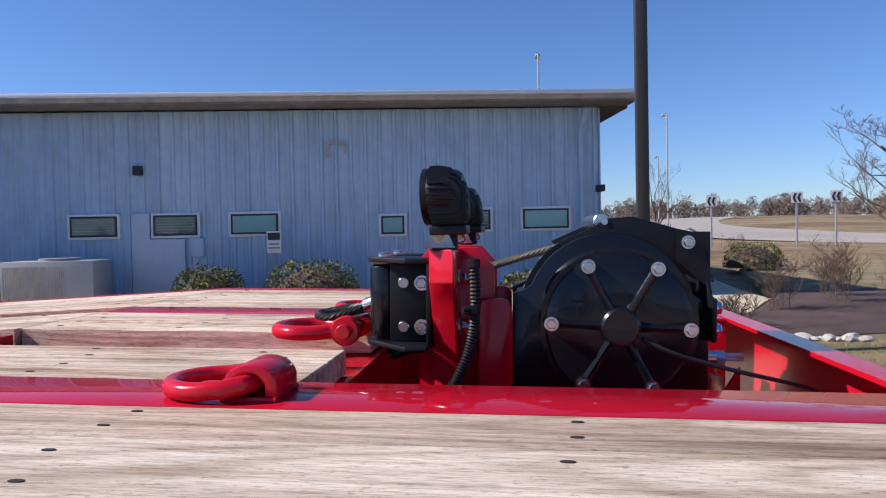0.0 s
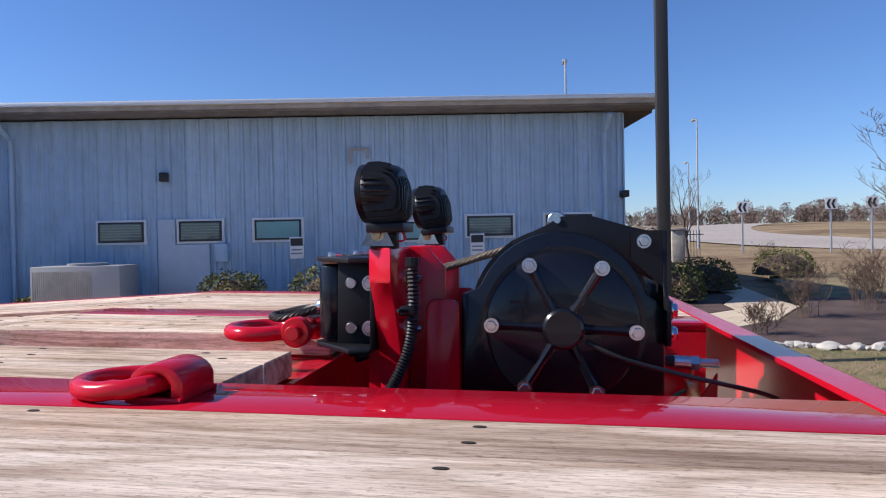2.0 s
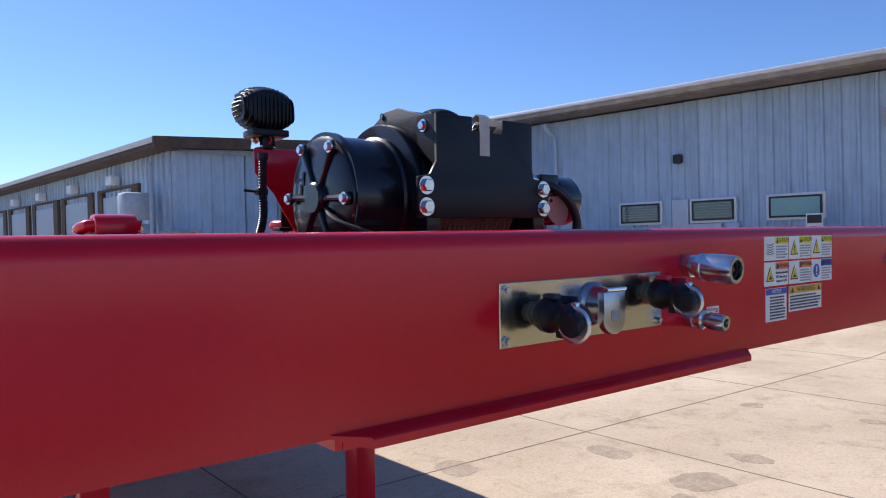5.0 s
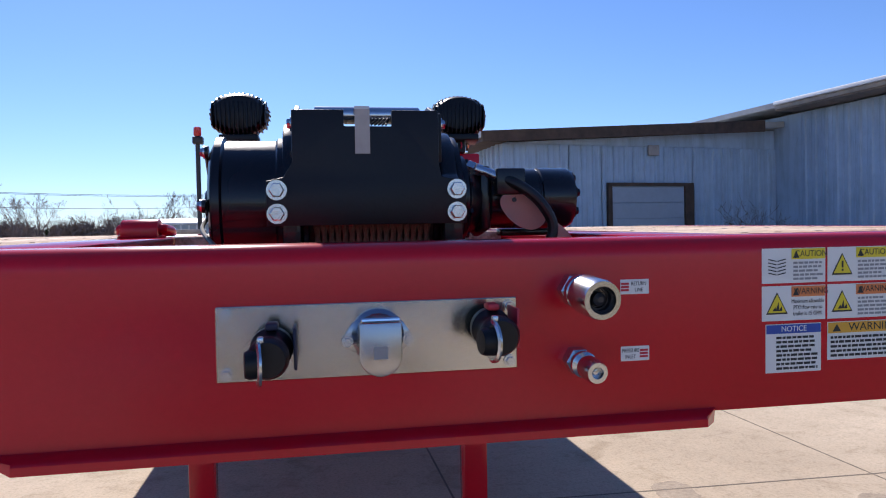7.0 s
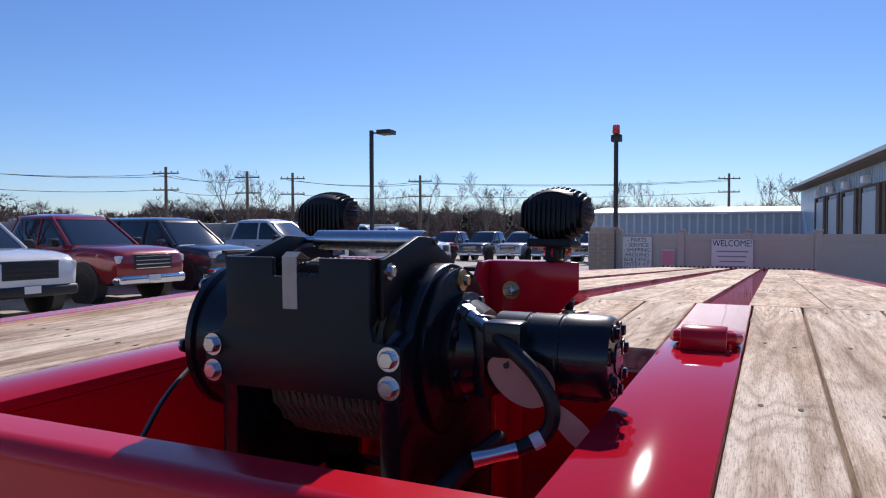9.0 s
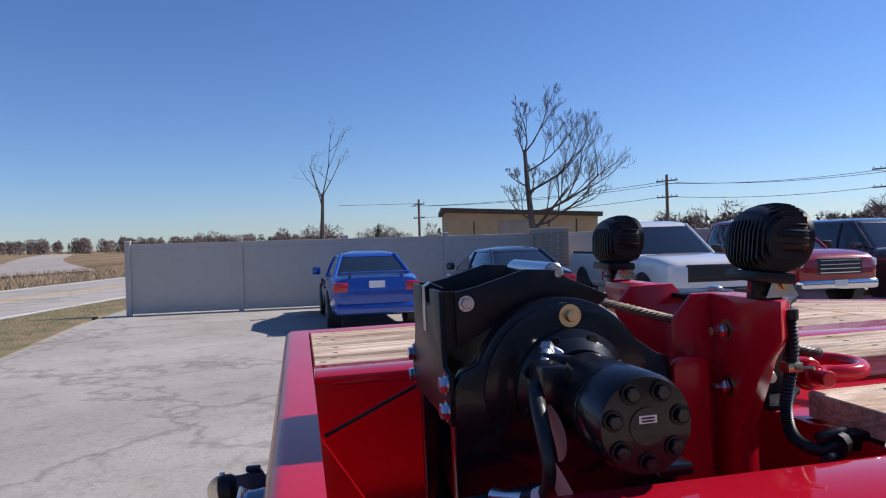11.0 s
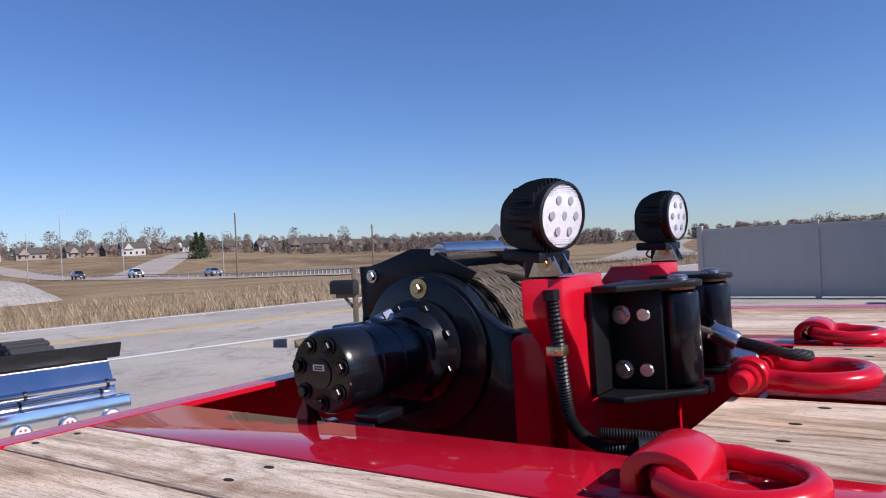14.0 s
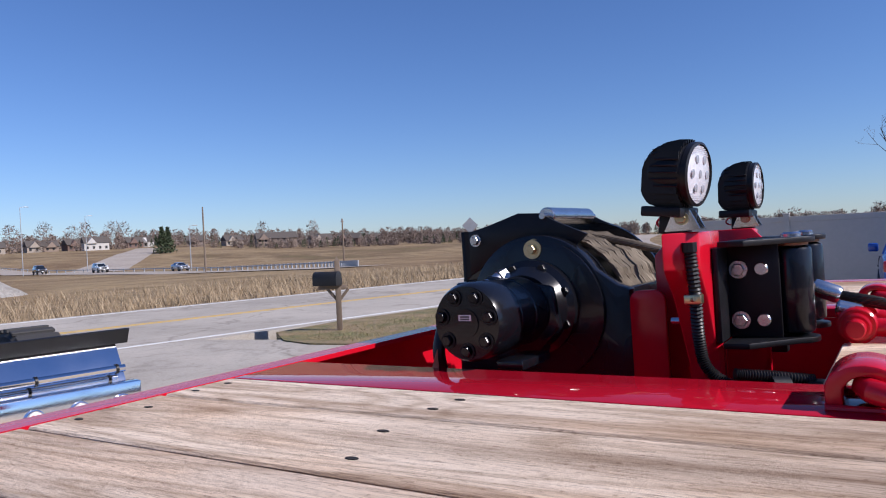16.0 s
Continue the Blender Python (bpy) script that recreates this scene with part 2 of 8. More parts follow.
def strands(points, r, count=6, turns_per_m=9.0, n=6):
    """A laid wire rope along points: so many strands twisted round the line."""
    P = [Vector(p) for p in points]
    out, dist, up = [[] for _ in range(count)], 0.0, Vector((0.13, 0.21, 0.97))
    for i, p in enumerate(P):
        d = (P[min(i + 1, len(P) - 1)] - P[max(i - 1, 0)]).normalized()
        if i:
            dist += (p - P[i - 1]).length
        s = d.cross(up).normalized()
        up = s.cross(d).normalized()
        for j in range(count):
            a = math.tau * (dist * turns_per_m + j / count)
            out[j].append(p + r * 0.58 * (math.cos(a) * s + math.sin(a) * up))
    return join(*[tube(o, r * 0.42, n) for o in out])


def outline_arc(cx, cz, r, a0, a1, n=12):
    return [(cx + r * math.cos(radians(a0 + (a1 - a0) * i / n)), cz + r * math.sin(radians(a0 + (a1 - a0) * i / n))) for i in range(n + 1)]

# ---- the trailer ----
STEEL_DARK = painted("dark_steel", (0.05, 0.05, 0.055), 0.4, 0, 90, 0.2, 0.1, 0.6)
STAINLESS = painted("brushed_stainless", (0.66, 0.63, 0.56), 0.18, 0, 130, 0.06, 0.05, 1.0)
HOLE = painted("screw_hole_shade", (0.02, 0.014, 0.01), 0.8, 0, 50, 0.2, 0.0)
WHITE_VINYL = painted("white_vinyl", (0.78, 0.78, 0.76), 0.35, 0, 30, 0.03, 0.0)
INK = painted("black_ink", (0.02, 0.02, 0.022), 0.5, 0, 30, 0.1, 0.0)
GREY_INK = painted("grey_print", (0.28, 0.28, 0.3), 0.5, 0, 30, 0.1, 0.0)
YELLOW = painted("yellow_print", (0.78, 0.62, 0.03), 0.4, 0, 30, 0.04, 0.0)
ORANGE = painted("orange_print", (0.72, 0.22, 0.07), 0.4, 0, 30, 0.04, 0.0)
AMBER = painted("amber_print", (0.72, 0.38, 0.04), 0.4, 0, 30, 0.04, 0.0)
BLUE_INK = painted("blue_print", (0.02, 0.07, 0.36), 0.4, 0, 30, 0.04, 0.0)
RED_INK = painted("red_print", (0.55, 0.02, 0.04), 0.4, 0, 30, 0.04, 0.0)

trailer = thing("flatbed_trailer", (0, 0, -1.38), "glossy red heavy flatbed trailer with weathered wooden deck planks", "trailer", frame_of=TR)
bend = [(0.078, -0.009), (0.078, 0.0), (0.028, 0.0)] + outline_arc(0.028, -0.028, 0.028, 90, 180, 8)[1:] + [(0.0, -0.255), (0.009, -0.255), (0.009, -0.028)] + outline_arc(0.028, -0.028, 0.019, 180, 90, 6)[1:]
front_plate = part("front_plate", prism(bend, "x", -1.295, 1.295), RED, trailer)
lip = [(0.0, -0.250), (-0.004, -0.250), (-0.024, -0.256), (-0.027, -0.259), (-0.027, -0.270), (0.0, -0.272)]
skirt = prism(lip, "x", -0.485, 0.49)
for v in skirt.verts:
    if v.co.y < -0.01:
        v.co.x += 0.045 if v.co.x < 0 else -0.025
    elif v.co.x < 0:
        v.co.z = max(v.co.z, -0.2555)
part("bottom_lip", skirt, RED, trailer)
BREAK = 1.72                       # where the level nose ends and the main deck begins to fall
FALL = math.tan(radians(3.7))
REAR = 13.6


def sloped(bm):
    """Lets all that lies behind the break fall with the main deck."""
    for v in bm.verts:
        if v.co.y > BREAK:
            v.co.z -= (v.co.y - BREAK) * FALL
    return bm


for s in (-1, 1):
    a, b = sorted((s * 0.42, s * 0.576))
    part("beam_flange", box(a, b, 0.082, BREAK, -0.02, 0.0, 0.003), RED_DEEP, trailer)
    a, b = sorted((s * 0.4215, s * 0.433))
    part("beam_web", box(a, b, 0.082, BREAK, -0.30, -0.021), RED, trailer)
    a, b = sorted((s * 0.44, s * 0.56))
    part("beam_web", sloped(box(a, b, BREAK, REAR, -0.34, -0.03)), RED, trailer)
    a, b = sorted((s * 1.207, s * 1.295))
    prof = [(a, -0.25), (b, -0.25), (b, -0.004), (b - 0.004, 0.0), (a + 0.004, 0.0), (a, -0.004)]
    part("side_rail", prism(prof, "y", 0.079, BREAK), RED, trailer)
    part("side_rail", sloped(prism(prof, "y", BREAK + 0.001, REAR)), RED, trailer)
# added dark sheet below the planks, so the seams read as shaded
for a, b in ((-1.2, -0.579), (0.579, 1.2)):
    part("gap_shade_sheet", box(a, b, 0.085, BREAK, -0.046, -0.038), STEEL_DARK, trailer)
part("well_floor", box(-0.42, 0.42, 0.082, 0.90, -0.302, -0.29), RED, trailer)
part("well_end", box(-0.42, 0.42, 0.90, 0.912, -0.29, -0.05), RED, trailer)
part("pocket_floor", box(-0.135, 0.09, 0.912, BREAK, -0.062, -0.05), RED_DEEP, trailer)
part("inner_gusset", prism([(0.083, -0.29), (0.2, -0.29), (0.083, -0.1)], "x", 0.30, 0.312), RED, trailer)
part("inner_gusset", prism([(0.083, -0.29), (0.2, -0.29), (0.083, -0.1)], "x", -0.312, -0.30), RED, trailer)


def plank(x0, x1, y0, y1, z1=0.0, thick=0.036, slope=False):
    bm = box(x0, x1, y0, y1, z1 - thick, z1, 0.0025, 1)
    if slope:
        bm.free()
        bm = box(x0, x1, y0, y1, z1 - thick, z1)
        sloped(bm)
    ob = part("deck_plank", bm, WOOD, trailer)
    return ob


def holes(x0, x1, ys, z=0.0):
    for y in ys:
        for fx in (0.28, 0.74):
            x = x0 + (x1 - x0) * (fx + random.uniform(-0.06, 0.06))
            zz = z - max(0, y - BREAK) * FALL
            # dark oval laid on the plank: shade inside the hole painted, nothing is cut
            bm = lathe([(0.0042, 0), (0.004, 0.0007), (0, 0.0007)], (x, y + random.uniform(-0.015, 0.015), zz + 0.0002), (x, y, 1), 10)
            bmesh.ops.scale(bm, vec=(1.0, 1.9, 1.0), verts=bm.verts, space=Matrix.Translation((-x, -y, -zz)))
            part("screw_hole", bm, HOLE, trailer)


for s in (-1, 1):
    for x0, x1 in ((0.580, 0.704), (0.711, 0.900), (0.907, 1.051), (1.058, 1.203)):
        a, b = sorted((s * x0, s * x1))
        plank(a, b, 0.083, BREAK - 0.002)
        holes(a, b, (0.12, 0.55, 1.06, 1.6) if x0 < 0.8 else (0.13, 0.62, 1.1, 1.62))
for a, b in ((-0.417, -0.270), (-0.264, -0.138), (0.093, 0.266), (0.272, 0.417)):
    plank(a, b, 0.915, BREAK - 0.002, 0.0, 0.045)
    holes(a, b, (1.03, 1.36, 1.66))
STRIPS = ((-0.56, -0.44), (-0.07, 0.07), (0.44, 0.56))
for a, b in STRIPS:
    part("deck_strip", sloped(box(a, b, BREAK, REAR, -0.05, -0.012)), RED_DEEP, trailer)
edges = [(-1.203, -0.565), (-0.435, -0.075), (0.075, 0.435), (0.565, 1.203)]
for a, b in edges:
    n = 3 if b - a > 0.5 else 2
    w = (b - a) / n
    for i in range(n):
        cuts = [BREAK] + sorted(BREAK + (REAR - BREAK) * (k + random.uniform(-0.25, 0.25)) / 3 for k in (1, 2)) + [REAR]
        for y0, y1 in zip(cuts, cuts[1:]):
            plank(a + i * w + 0.002, a + (i + 1) * w - 0.002, y0 + 0.002, y1 - 0.002, 0.0, 0.036, True)
        holes(a + i * w, a + (i + 1) * w, (1.85, 2.9))
# added dark sheet stops sun through the rear plank gaps; no real part
part("gap_shade_sheet", sloped(box(-1.2, 1.2, BREAK, REAR, -0.060, -0.051)), STEEL_DARK, trailer)
part("rear_edge", sloped(box(-1.295, 1.295, REAR, REAR + 0.06, -0.2, 0.0)), RED, trailer)
teeth = join(*[sloped(box(-1.28 + i * 0.08, -1.25 + i * 0.08, REAR - 0.05, REAR + 0.05, 0.0, 0.03)) for i in range(33)])
part("grip_bar", teeth, STEEL_DARK, trailer)
for i in range(6):
    y = 2.5 + i * 1.9
    part("crossmember", sloped(box(-1.2, 1.2, y, y + 0.06, -0.26, -0.05)), RED, trailer)
# legs
for x in (-0.45, 0.45):
    leg = part("landing_leg", box(x - 0.04, x + 0.04, 1.42, 1.50, -1.32, -0.30, 0.004), RED, trailer)
    part("foot", box(x - 0.12, x + 0.12, 1.34, 1.58, -1.40 - 0.03 * (x > 0), -1.32, 0.006), RED, leg)
part("leg_brace", box(-0.45, 0.45, 1.44, 1.48, -0.62, -0.54, 0.004), RED, trailer)
for x in (-0.36, 0.23):
    part("hanger", box(x, x + 0.07, 0.6, 0.68, -0.42, -0.302, 0.004), RED, trailer)
part("king_beam", box(-0.42, 0.42, 0.55, 1.2, -0.36, -0.303, 0.004), RED, trailer)
# wheels at the rear
for s in (-1, 1):
    for y in (9.6, 10.9, 12.2):
        w = part("wheel", lathe([(0.2, 0), (0.36, 0.01), (0.385, 0.04), (0.385, 0.2), (0.36, 0.23), (0.2, 0.24)], (s * 0.75 - 0.12, y, -1.04 - 0.0153 * y), (s * 0.75 + 1, y, -1.04 - 0.0153 * y), 28), RUBBER, trailer, "black rubber tyre")
        part("rim", lathe([(0.06, 0), (0.2, 0.02), (0.2, 0.2), (0.06, 0.22)], (s * 0.75 - 0.11, y, -1.04 - 0.0153 * y), (s * 0.75 + 1, y, -1.04 - 0.0153 * y), 20), ZINC, w)


# ---- front fittings ----
def flat_text(text, size, mat, x, z, y, parent, align="CENTER", stretch=1.0):
    """Raised lettering on the front plate, read from the nose."""
    cu = bpy.data.curves.new("lettering", "FONT")
    cu.body, cu.size, cu.align_x, cu.align_y, cu.extrude = text, size, align, "CENTER", 0.0002
    tmp = bpy.data.objects.new("tmp", cu)
    scene.collection.objects.link(tmp)
    dg = bpy.context.evaluated_depsgraph_get()
    me = bpy.data.meshes.new_from_object(tmp.evaluated_get(dg))
    bpy.data.objects.remove(tmp)
    bm = bmesh.new()
    bm.from_mesh(me)
    bpy.data.meshes.remove(me)
    moved(bm, Matrix.Translation((x, y, z)) @ pose(0, 0, 0, 90, 0, 0) @ Matrix.Diagonal((stretch, 1, 1, 1)))
    return part("lettering", bm, mat, parent, smooth=0)


def slab(x0, x1, z0, z1, y, mat, parent, name="panel", d=0.0006):
    return part(name, box(x0, x1, y - d, y, z0, z1), mat, parent, smooth=0)


def bars(x0, x1, z0, z1, rows, y, parent, mat=GREY_INK):
    h = (z1 - z0) / rows
    bms = []
    for i in range(rows):
        z = z1 - h * (i + 0.5)
        x = x0
        end = x1 - random.uniform(0, 0.2) * (x1 - x0)
        while x < end:
            w = random.uniform(0.004, 0.011)
            bms.append(box(x, min(x + w, x1), y - 0.0004, y, z - h * 0.27, z + h * 0.27))
            x += w + 0.0018
    part("fine_print", join(*bms), mat, parent, smooth=0)


def warning_sign(x0, z1, head, colour, symbol, lines=None, w=0.104, h=0.0515):
    d = part("decal", box(x0, x0 + w, -0.0008, 0, z1 - h, z1), WHITE_VINYL, trailer, "white vinyl safety decal")
    y = -0.001
    m = x0 + w * 0.46
    slab(m, x0 + w - 0.001, z1 - 0.0165, z1 - 0.001, y, colour, d, "heading")
    flat_text(head, 0.0128, INK, m + (w * 0.54) * 0.57, z1 - 0.0087, y - 0.0007, d, stretch=0.92)
    tri = [(m + 0.002, z1 - 0.0145), (m + 0.012, z1 - 0.0145), (m + 0.007, z1 - 0.0035)]
    part("triangle", prism(tri, "y", y - 0.0011, y - 0.0006), INK, d, smooth=0)
    cx, cz = x0 + w * 0.23, z1 - h * 0.52
    if symbol == "book":
        part("pictogram", join(*[prism([(cx + s * 0.001, cz - 0.013 + k * 0.005), (cx + s * 0.014, cz - 0.010 + k * 0.005), (cx + s * 0.014, cz - 0.0085 + k * 0.005), (cx + s * 0.001, cz - 0.0115 + k * 0.005)], "y", y - 0.0006, y) for s in (-1, 1) for k in range(5)]), INK, d, smooth=0)
    elif symbol == "disc":
        part("pictogram", lathe([(0.0155, 0), (0.0155, 0.0006)], (cx, y, cz), (cx, -1, cz), 24), BLUE_INK, d, smooth=0)
        part("mark", join(box(cx - 0.002, cx + 0.002, y - 0.0011, y - 0.0007, cz - 0.003, cz + 0.011), box(cx - 0.002, cx + 0.002, y - 0.0011, y - 0.0007, cz - 0.010, cz - 0.0055)), WHITE_VINYL, d, smooth=0)
    else:
        def tri_at(r, a, b):
            return prism([(cx - r, cz - r * 0.85), (cx + r, cz - r * 0.85), (cx, cz + r)], "y", a, b)
        part("pictogram", tri_at(0.0175, y - 0.0006, y), INK, d, smooth=0)
        part("pictogram_fill", tri_at(0.0145, y - 0.001, y - 0.0006), YELLOW, d, smooth=0)
        if symbol == "bang":
            part("mark", join(box(cx - 0.0014, cx + 0.0014, y - 0.0014, y - 0.001, cz - 0.004, cz + 0.006), box(cx - 0.0014, cx + 0.0014, y - 0.0014, y - 0.001, cz - 0.009, cz - 0.006)), INK, d, smooth=0)
        else:
            part("mark", join(*[prism([(cx + dx - 0.003, cz - 0.010), (cx + dx + 0.003, cz - 0.010), (cx + dx + 0.002, cz + hh)], "y", y - 0.0014, y - 0.001) for dx, hh in ((-0.005, -0.004), (0.0, 0.003), (0.005, -0.003))]), INK, d, smooth=0)
    if lines:
        for i, l in enumerate(lines):
            flat_text(l, 0.0085, INK, m + w * 0.26, z1 - 0.0235 - i * 0.0092, y - 0.0001, d, stretch=0.8)
    else:
        bars(m + 0.003, x0 + w - 0.004, z1 - h + 0.003, z1 - 0.019, 5, y, d)


warning_sign(0.567, -0.021, "CAUTION", YELLOW, "book")
warning_sign(0.675, -0.021, "CAUTION", YELLOW, "bang")
warning_sign(0.783, -0.021, "CAUTION", YELLOW, "bang")
warning_sign(0.567, -0.0765, "WARNING", ORANGE, "burst", ("Maximum allowable", "PTO flow rate to", "trailer is 15 GPM."))
warning_sign(0.675, -0.0765, "WARNING", ORANGE, "burst")
warning_sign(0.783, -0.0765, "NOTICE", BLUE_INK, "disc")
d = part("decal", box(0.573, 0.664, -0.0008, 0, -0.205, -0.133), WHITE_VINYL, trailer, "white vinyl safety decal")
slab(0.574, 0.663, -0.147, -0.134, -0.001, BLUE_INK, d, "heading")
flat_text("NOTICE", 0.0115, WHITE_VINYL, 0.6185, -0.1405, -0.0017, d)
bars(0.590, 0.658, -0.202, -0.150, 8, -0.001, d, INK)
d = part("decal", box(0.675, 0.833, -0.0008, 0, -0.190, -0.133), WHITE_VINYL, trailer, "white vinyl safety decal")
slab(0.676, 0.832, -0.150, -0.134, -0.001, AMBER, d, "heading")
flat_text("WARNING", 0.0165, INK, 0.754, -0.142, -0.0017, d, stretch=1.1)
for cx in (0.690, 0.818):
    part("triangle", prism([(cx - 0.007, -0.1475), (cx + 0.007, -0.1475), (cx, -0.1365)], "y", -0.0021, -0.0016), INK, d, smooth=0)
bars(0.680, 0.828, -0.187, -0.153, 5, -0.001, d, INK)
for z, words, logo in ((-0.070, ("RETURN", "LINE"), 0.353), (-0.165, ("PRESSURE", "INLET"), 0.381)):
    d = part("decal", box(0.3465, 0.3895, -0.0008, 0, z - 0.0105, z + 0.0105, 0.0003, 1), WHITE_VINYL, trailer, "small white vinyl label")
    part("red_mark", join(*[box(logo - 0.006, logo + 0.006, -0.0014, -0.0008, z + k * 0.0045 - 0.0015, z + k * 0.0045 + 0.0015) for k in (-1, 0, 1)]), RED_INK, d, smooth=0)
    cx = 0.374 if logo < 0.36 else 0.361
    for i, wd in enumerate(words):
        flat_text(wd, 0.0078, INK, cx, z + 0.0042 - i * 0.0088, -0.001, d, stretch=0.78)
# connector panel
panel = part("connector_panel", box(-0.2035, 0.194, -0.0035, 0, -0.176, -0.078, 0.0012, 1), STAINLESS, trailer, "brushed stainless connector panel")
for x in (-0.191, 0.183):
    for z in (-0.0895, -0.165):
        part("screw", hexbolt((x, -0.0035, z), (x, -1, z), 0.0062), ZINC, panel)
NAVY = painted("dark_navy_plastic", (0.010, 0.014, 0.045), 0.45, 0, 60, 0.15, 0.05)
# black air line couplings with a coloured tag plate and a bright face ring at the outer end
OLIVE = painted("olive_gasket", (0.16, 0.15, 0.11), 0.5, 0, 80, 0.2, 0.05, 0.4)
for x, z, tag in ((-0.131, -0.126, NAVY), (0.150, -0.112, RED_INK)):
    ax = Vector((-0.03, -1, -0.06)).normalized()
    p = Vector((x, -0.0035, z))
    so = part("air_coupling", lathe([(0.015, 0.016), (0.0245, 0.020), (0.0265, 0.026), (0.0265, 0.038), (0.0215, 0.046), (0.0195, 0.058), (0.0205, 0.068), (0.0245, 0.074), (0.0250, 0.088), (0.021, 0.096), (0, 0.097)], p, p + ax, 28), BLACK_MATT, panel, "black rubber air line coupling")
    part("neck", lathe([(0.019, 0), (0.019, 0.003), (0.0145, 0.004), (0.0145, 0.018)], p, p + ax, 6), OLIVE, so)
    part("tag_plate", box(x + 0.0262, x + 0.0305, -0.066, -0.018, z - 0.026, z + 0.026, 0.002), tag, so)
    part("tag_lug", box(x - 0.008, x + 0.008, -0.052, -0.026, z + 0.022, z + 0.031, 0.003), tag, so)
    part("tail", box(x - 0.006, x + 0.006, -0.066, -0.050, z - 0.034, z - 0.018, 0.003), BLACK_MATT, so)
    c = Vector((x - 0.010, -0.094, z - 0.010))
    way = Vector((-1.0, -0.15, 0.0)).normalized()
    face = part("face_ring", lathe([(0.017, 0), (0.0265, 0.001), (0.0270, 0.004), (0.0235, 0.006), (0.0120, 0.005), (0.011, 0.002), (0, 0.002)], c, c + way, 28), ZINC, so, "bright metal face ring")
    part("seal", lathe([(0.0175, 0.004), (0.0175, 0.014), (0.0150, 0.019), (0, 0.020)], c, c + way, 24), BLACK_MATT, face)
    part("detent", box(c.x - 0.004, c.x + 0.004, c.y - 0.005, c.y + 0.005, c.z + 0.021, c.z + 0.032, 0.002), ZINC, face)
# middle socket of cast metal
CAST = painted("cast_zinc_socket", (0.40, 0.41, 0.44), 0.24, 0.0, 90, 0.12, 0.06, 1.0)
so = part("trailer_socket", lathe([(0.036, 0), (0.036, 0.004), (0.030, 0.010), (0.027, 0.030), (0.027, 0.036), (0, 0.036)], (0.003, -0.0035, -0.122), (0.003, -1, -0.125), 28), CAST, panel, "chromed seven-way socket with flip lid")
part("flange", prism([(-0.046, -0.128), (-0.030, -0.104), (0.036, -0.104), (0.052, -0.128), (0.036, -0.142), (-0.030, -0.142)], "y", -0.009, -0.0036, 0.001), CAST, so)
lidp = [(-0.024, -0.100), (0.030, -0.100)] + outline_arc(0.003, -0.142, 0.027, 0, -180, 12)
part("lid", prism(lidp, "y", -0.050, -0.036, 0.002), CAST, so)
part("spring_clip", tube([(-0.020, -0.040, -0.103), (-0.020, -0.052, -0.096), (0.026, -0.052, -0.096), (0.026, -0.040, -0.103)], 0.003, 8), CHROME, so)
part("stamp", join(box(-0.006, 0.012, -0.0508, -0.050, -0.146, -0.130), box(-0.002, 0.008, -0.0512, -0.0508, -0.142, -0.134)), GREY_INK, so)
for x in (-0.037, 0.043):
    part("screw", hexbolt((x, -0.009, -0.128), (x, -1, -0.128), 0.0055), ZINC, so)
# quick couplers
def coupler(x, z, ln, r, female):
    ax = Vector((0.02, -1, -0.06)).normalized()
    p0 = Vector((x, 0, z))
    c = part("quick_coupler", lathe([(r * 0.95, 0), (r * 0.95, 0.018), (r * 0.8, 0.020)], p0, p0 + ax, 6), ZINC, trailer, "zinc plated hydraulic quick coupler")
    part("neck", lathe([(r * 0.72, 0), (r * 0.72, 0.012)], p0 + ax * 0.018, p0 + ax, 24), ZINC, c)
    q = p0 + ax * 0.028
    if female:
        part("sleeve", lathe([(r * 0.8, 0), (r, 0.003), (r, 0.012), (r * 0.93, 0.014), (r * 0.93, 0.020), (r * 1.05, 0.022), (r * 1.05, ln - 0.036), (r * 0.98, ln - 0.030), (r * 0.72, ln - 0.030), (r * 0.70, ln - 0.050), (0, ln - 0.050)], q, q + ax, 32, False), ZINC, c)
        part("bore_ring", lathe([(r * 0.70, 0), (r * 0.70, 0.010), (r * 0.60, 0.011), (r * 0.58, 0.004), (r * 0.50, 0.004), (r * 0.48, 0)], q + ax * (ln - 0.050), q + ax * 2, 28), STEEL_DARK, c)
        part("poppet", lathe([(r * 0.35, 0), (r * 0.35, 0.012), (r * 0.15, 0.016), (0, 0.016)], q + ax * (ln - 0.052), q + ax * 2, 16), STEEL_DARK, c)
    else:
        part("nipple", lathe([(r * 0.7, 0), (r * 0.9, 0.002), (r * 0.9, 0.008), (r * 0.62, 0.012), (r * 0.62, 0.018), (r * 0.8, 0.020), (r * 0.78, ln - 0.036), (r * 0.68, ln - 0.030), (r * 0.40, ln - 0.030), (r * 0.38, ln - 0.042), (0, ln - 0.042)], q, q + ax, 28, False), ZINC, c)
        part("poppet", lathe([(r * 0.28, 0), (r * 0.2, 0.008), (0, 0.009)], q + ax * (ln - 0.044), q + ax * 2, 12), ZINC, c)


coupler(0.276, -0.070, 0.104, 0.025, True)
coupler(0.278, -0.168, 0.082, 0.020, False)
part("nose_bolt", hexbolt((1.22, 0.0, -0.09), (1.22, -1, -0.09), 0.011), ZINC, trailer)

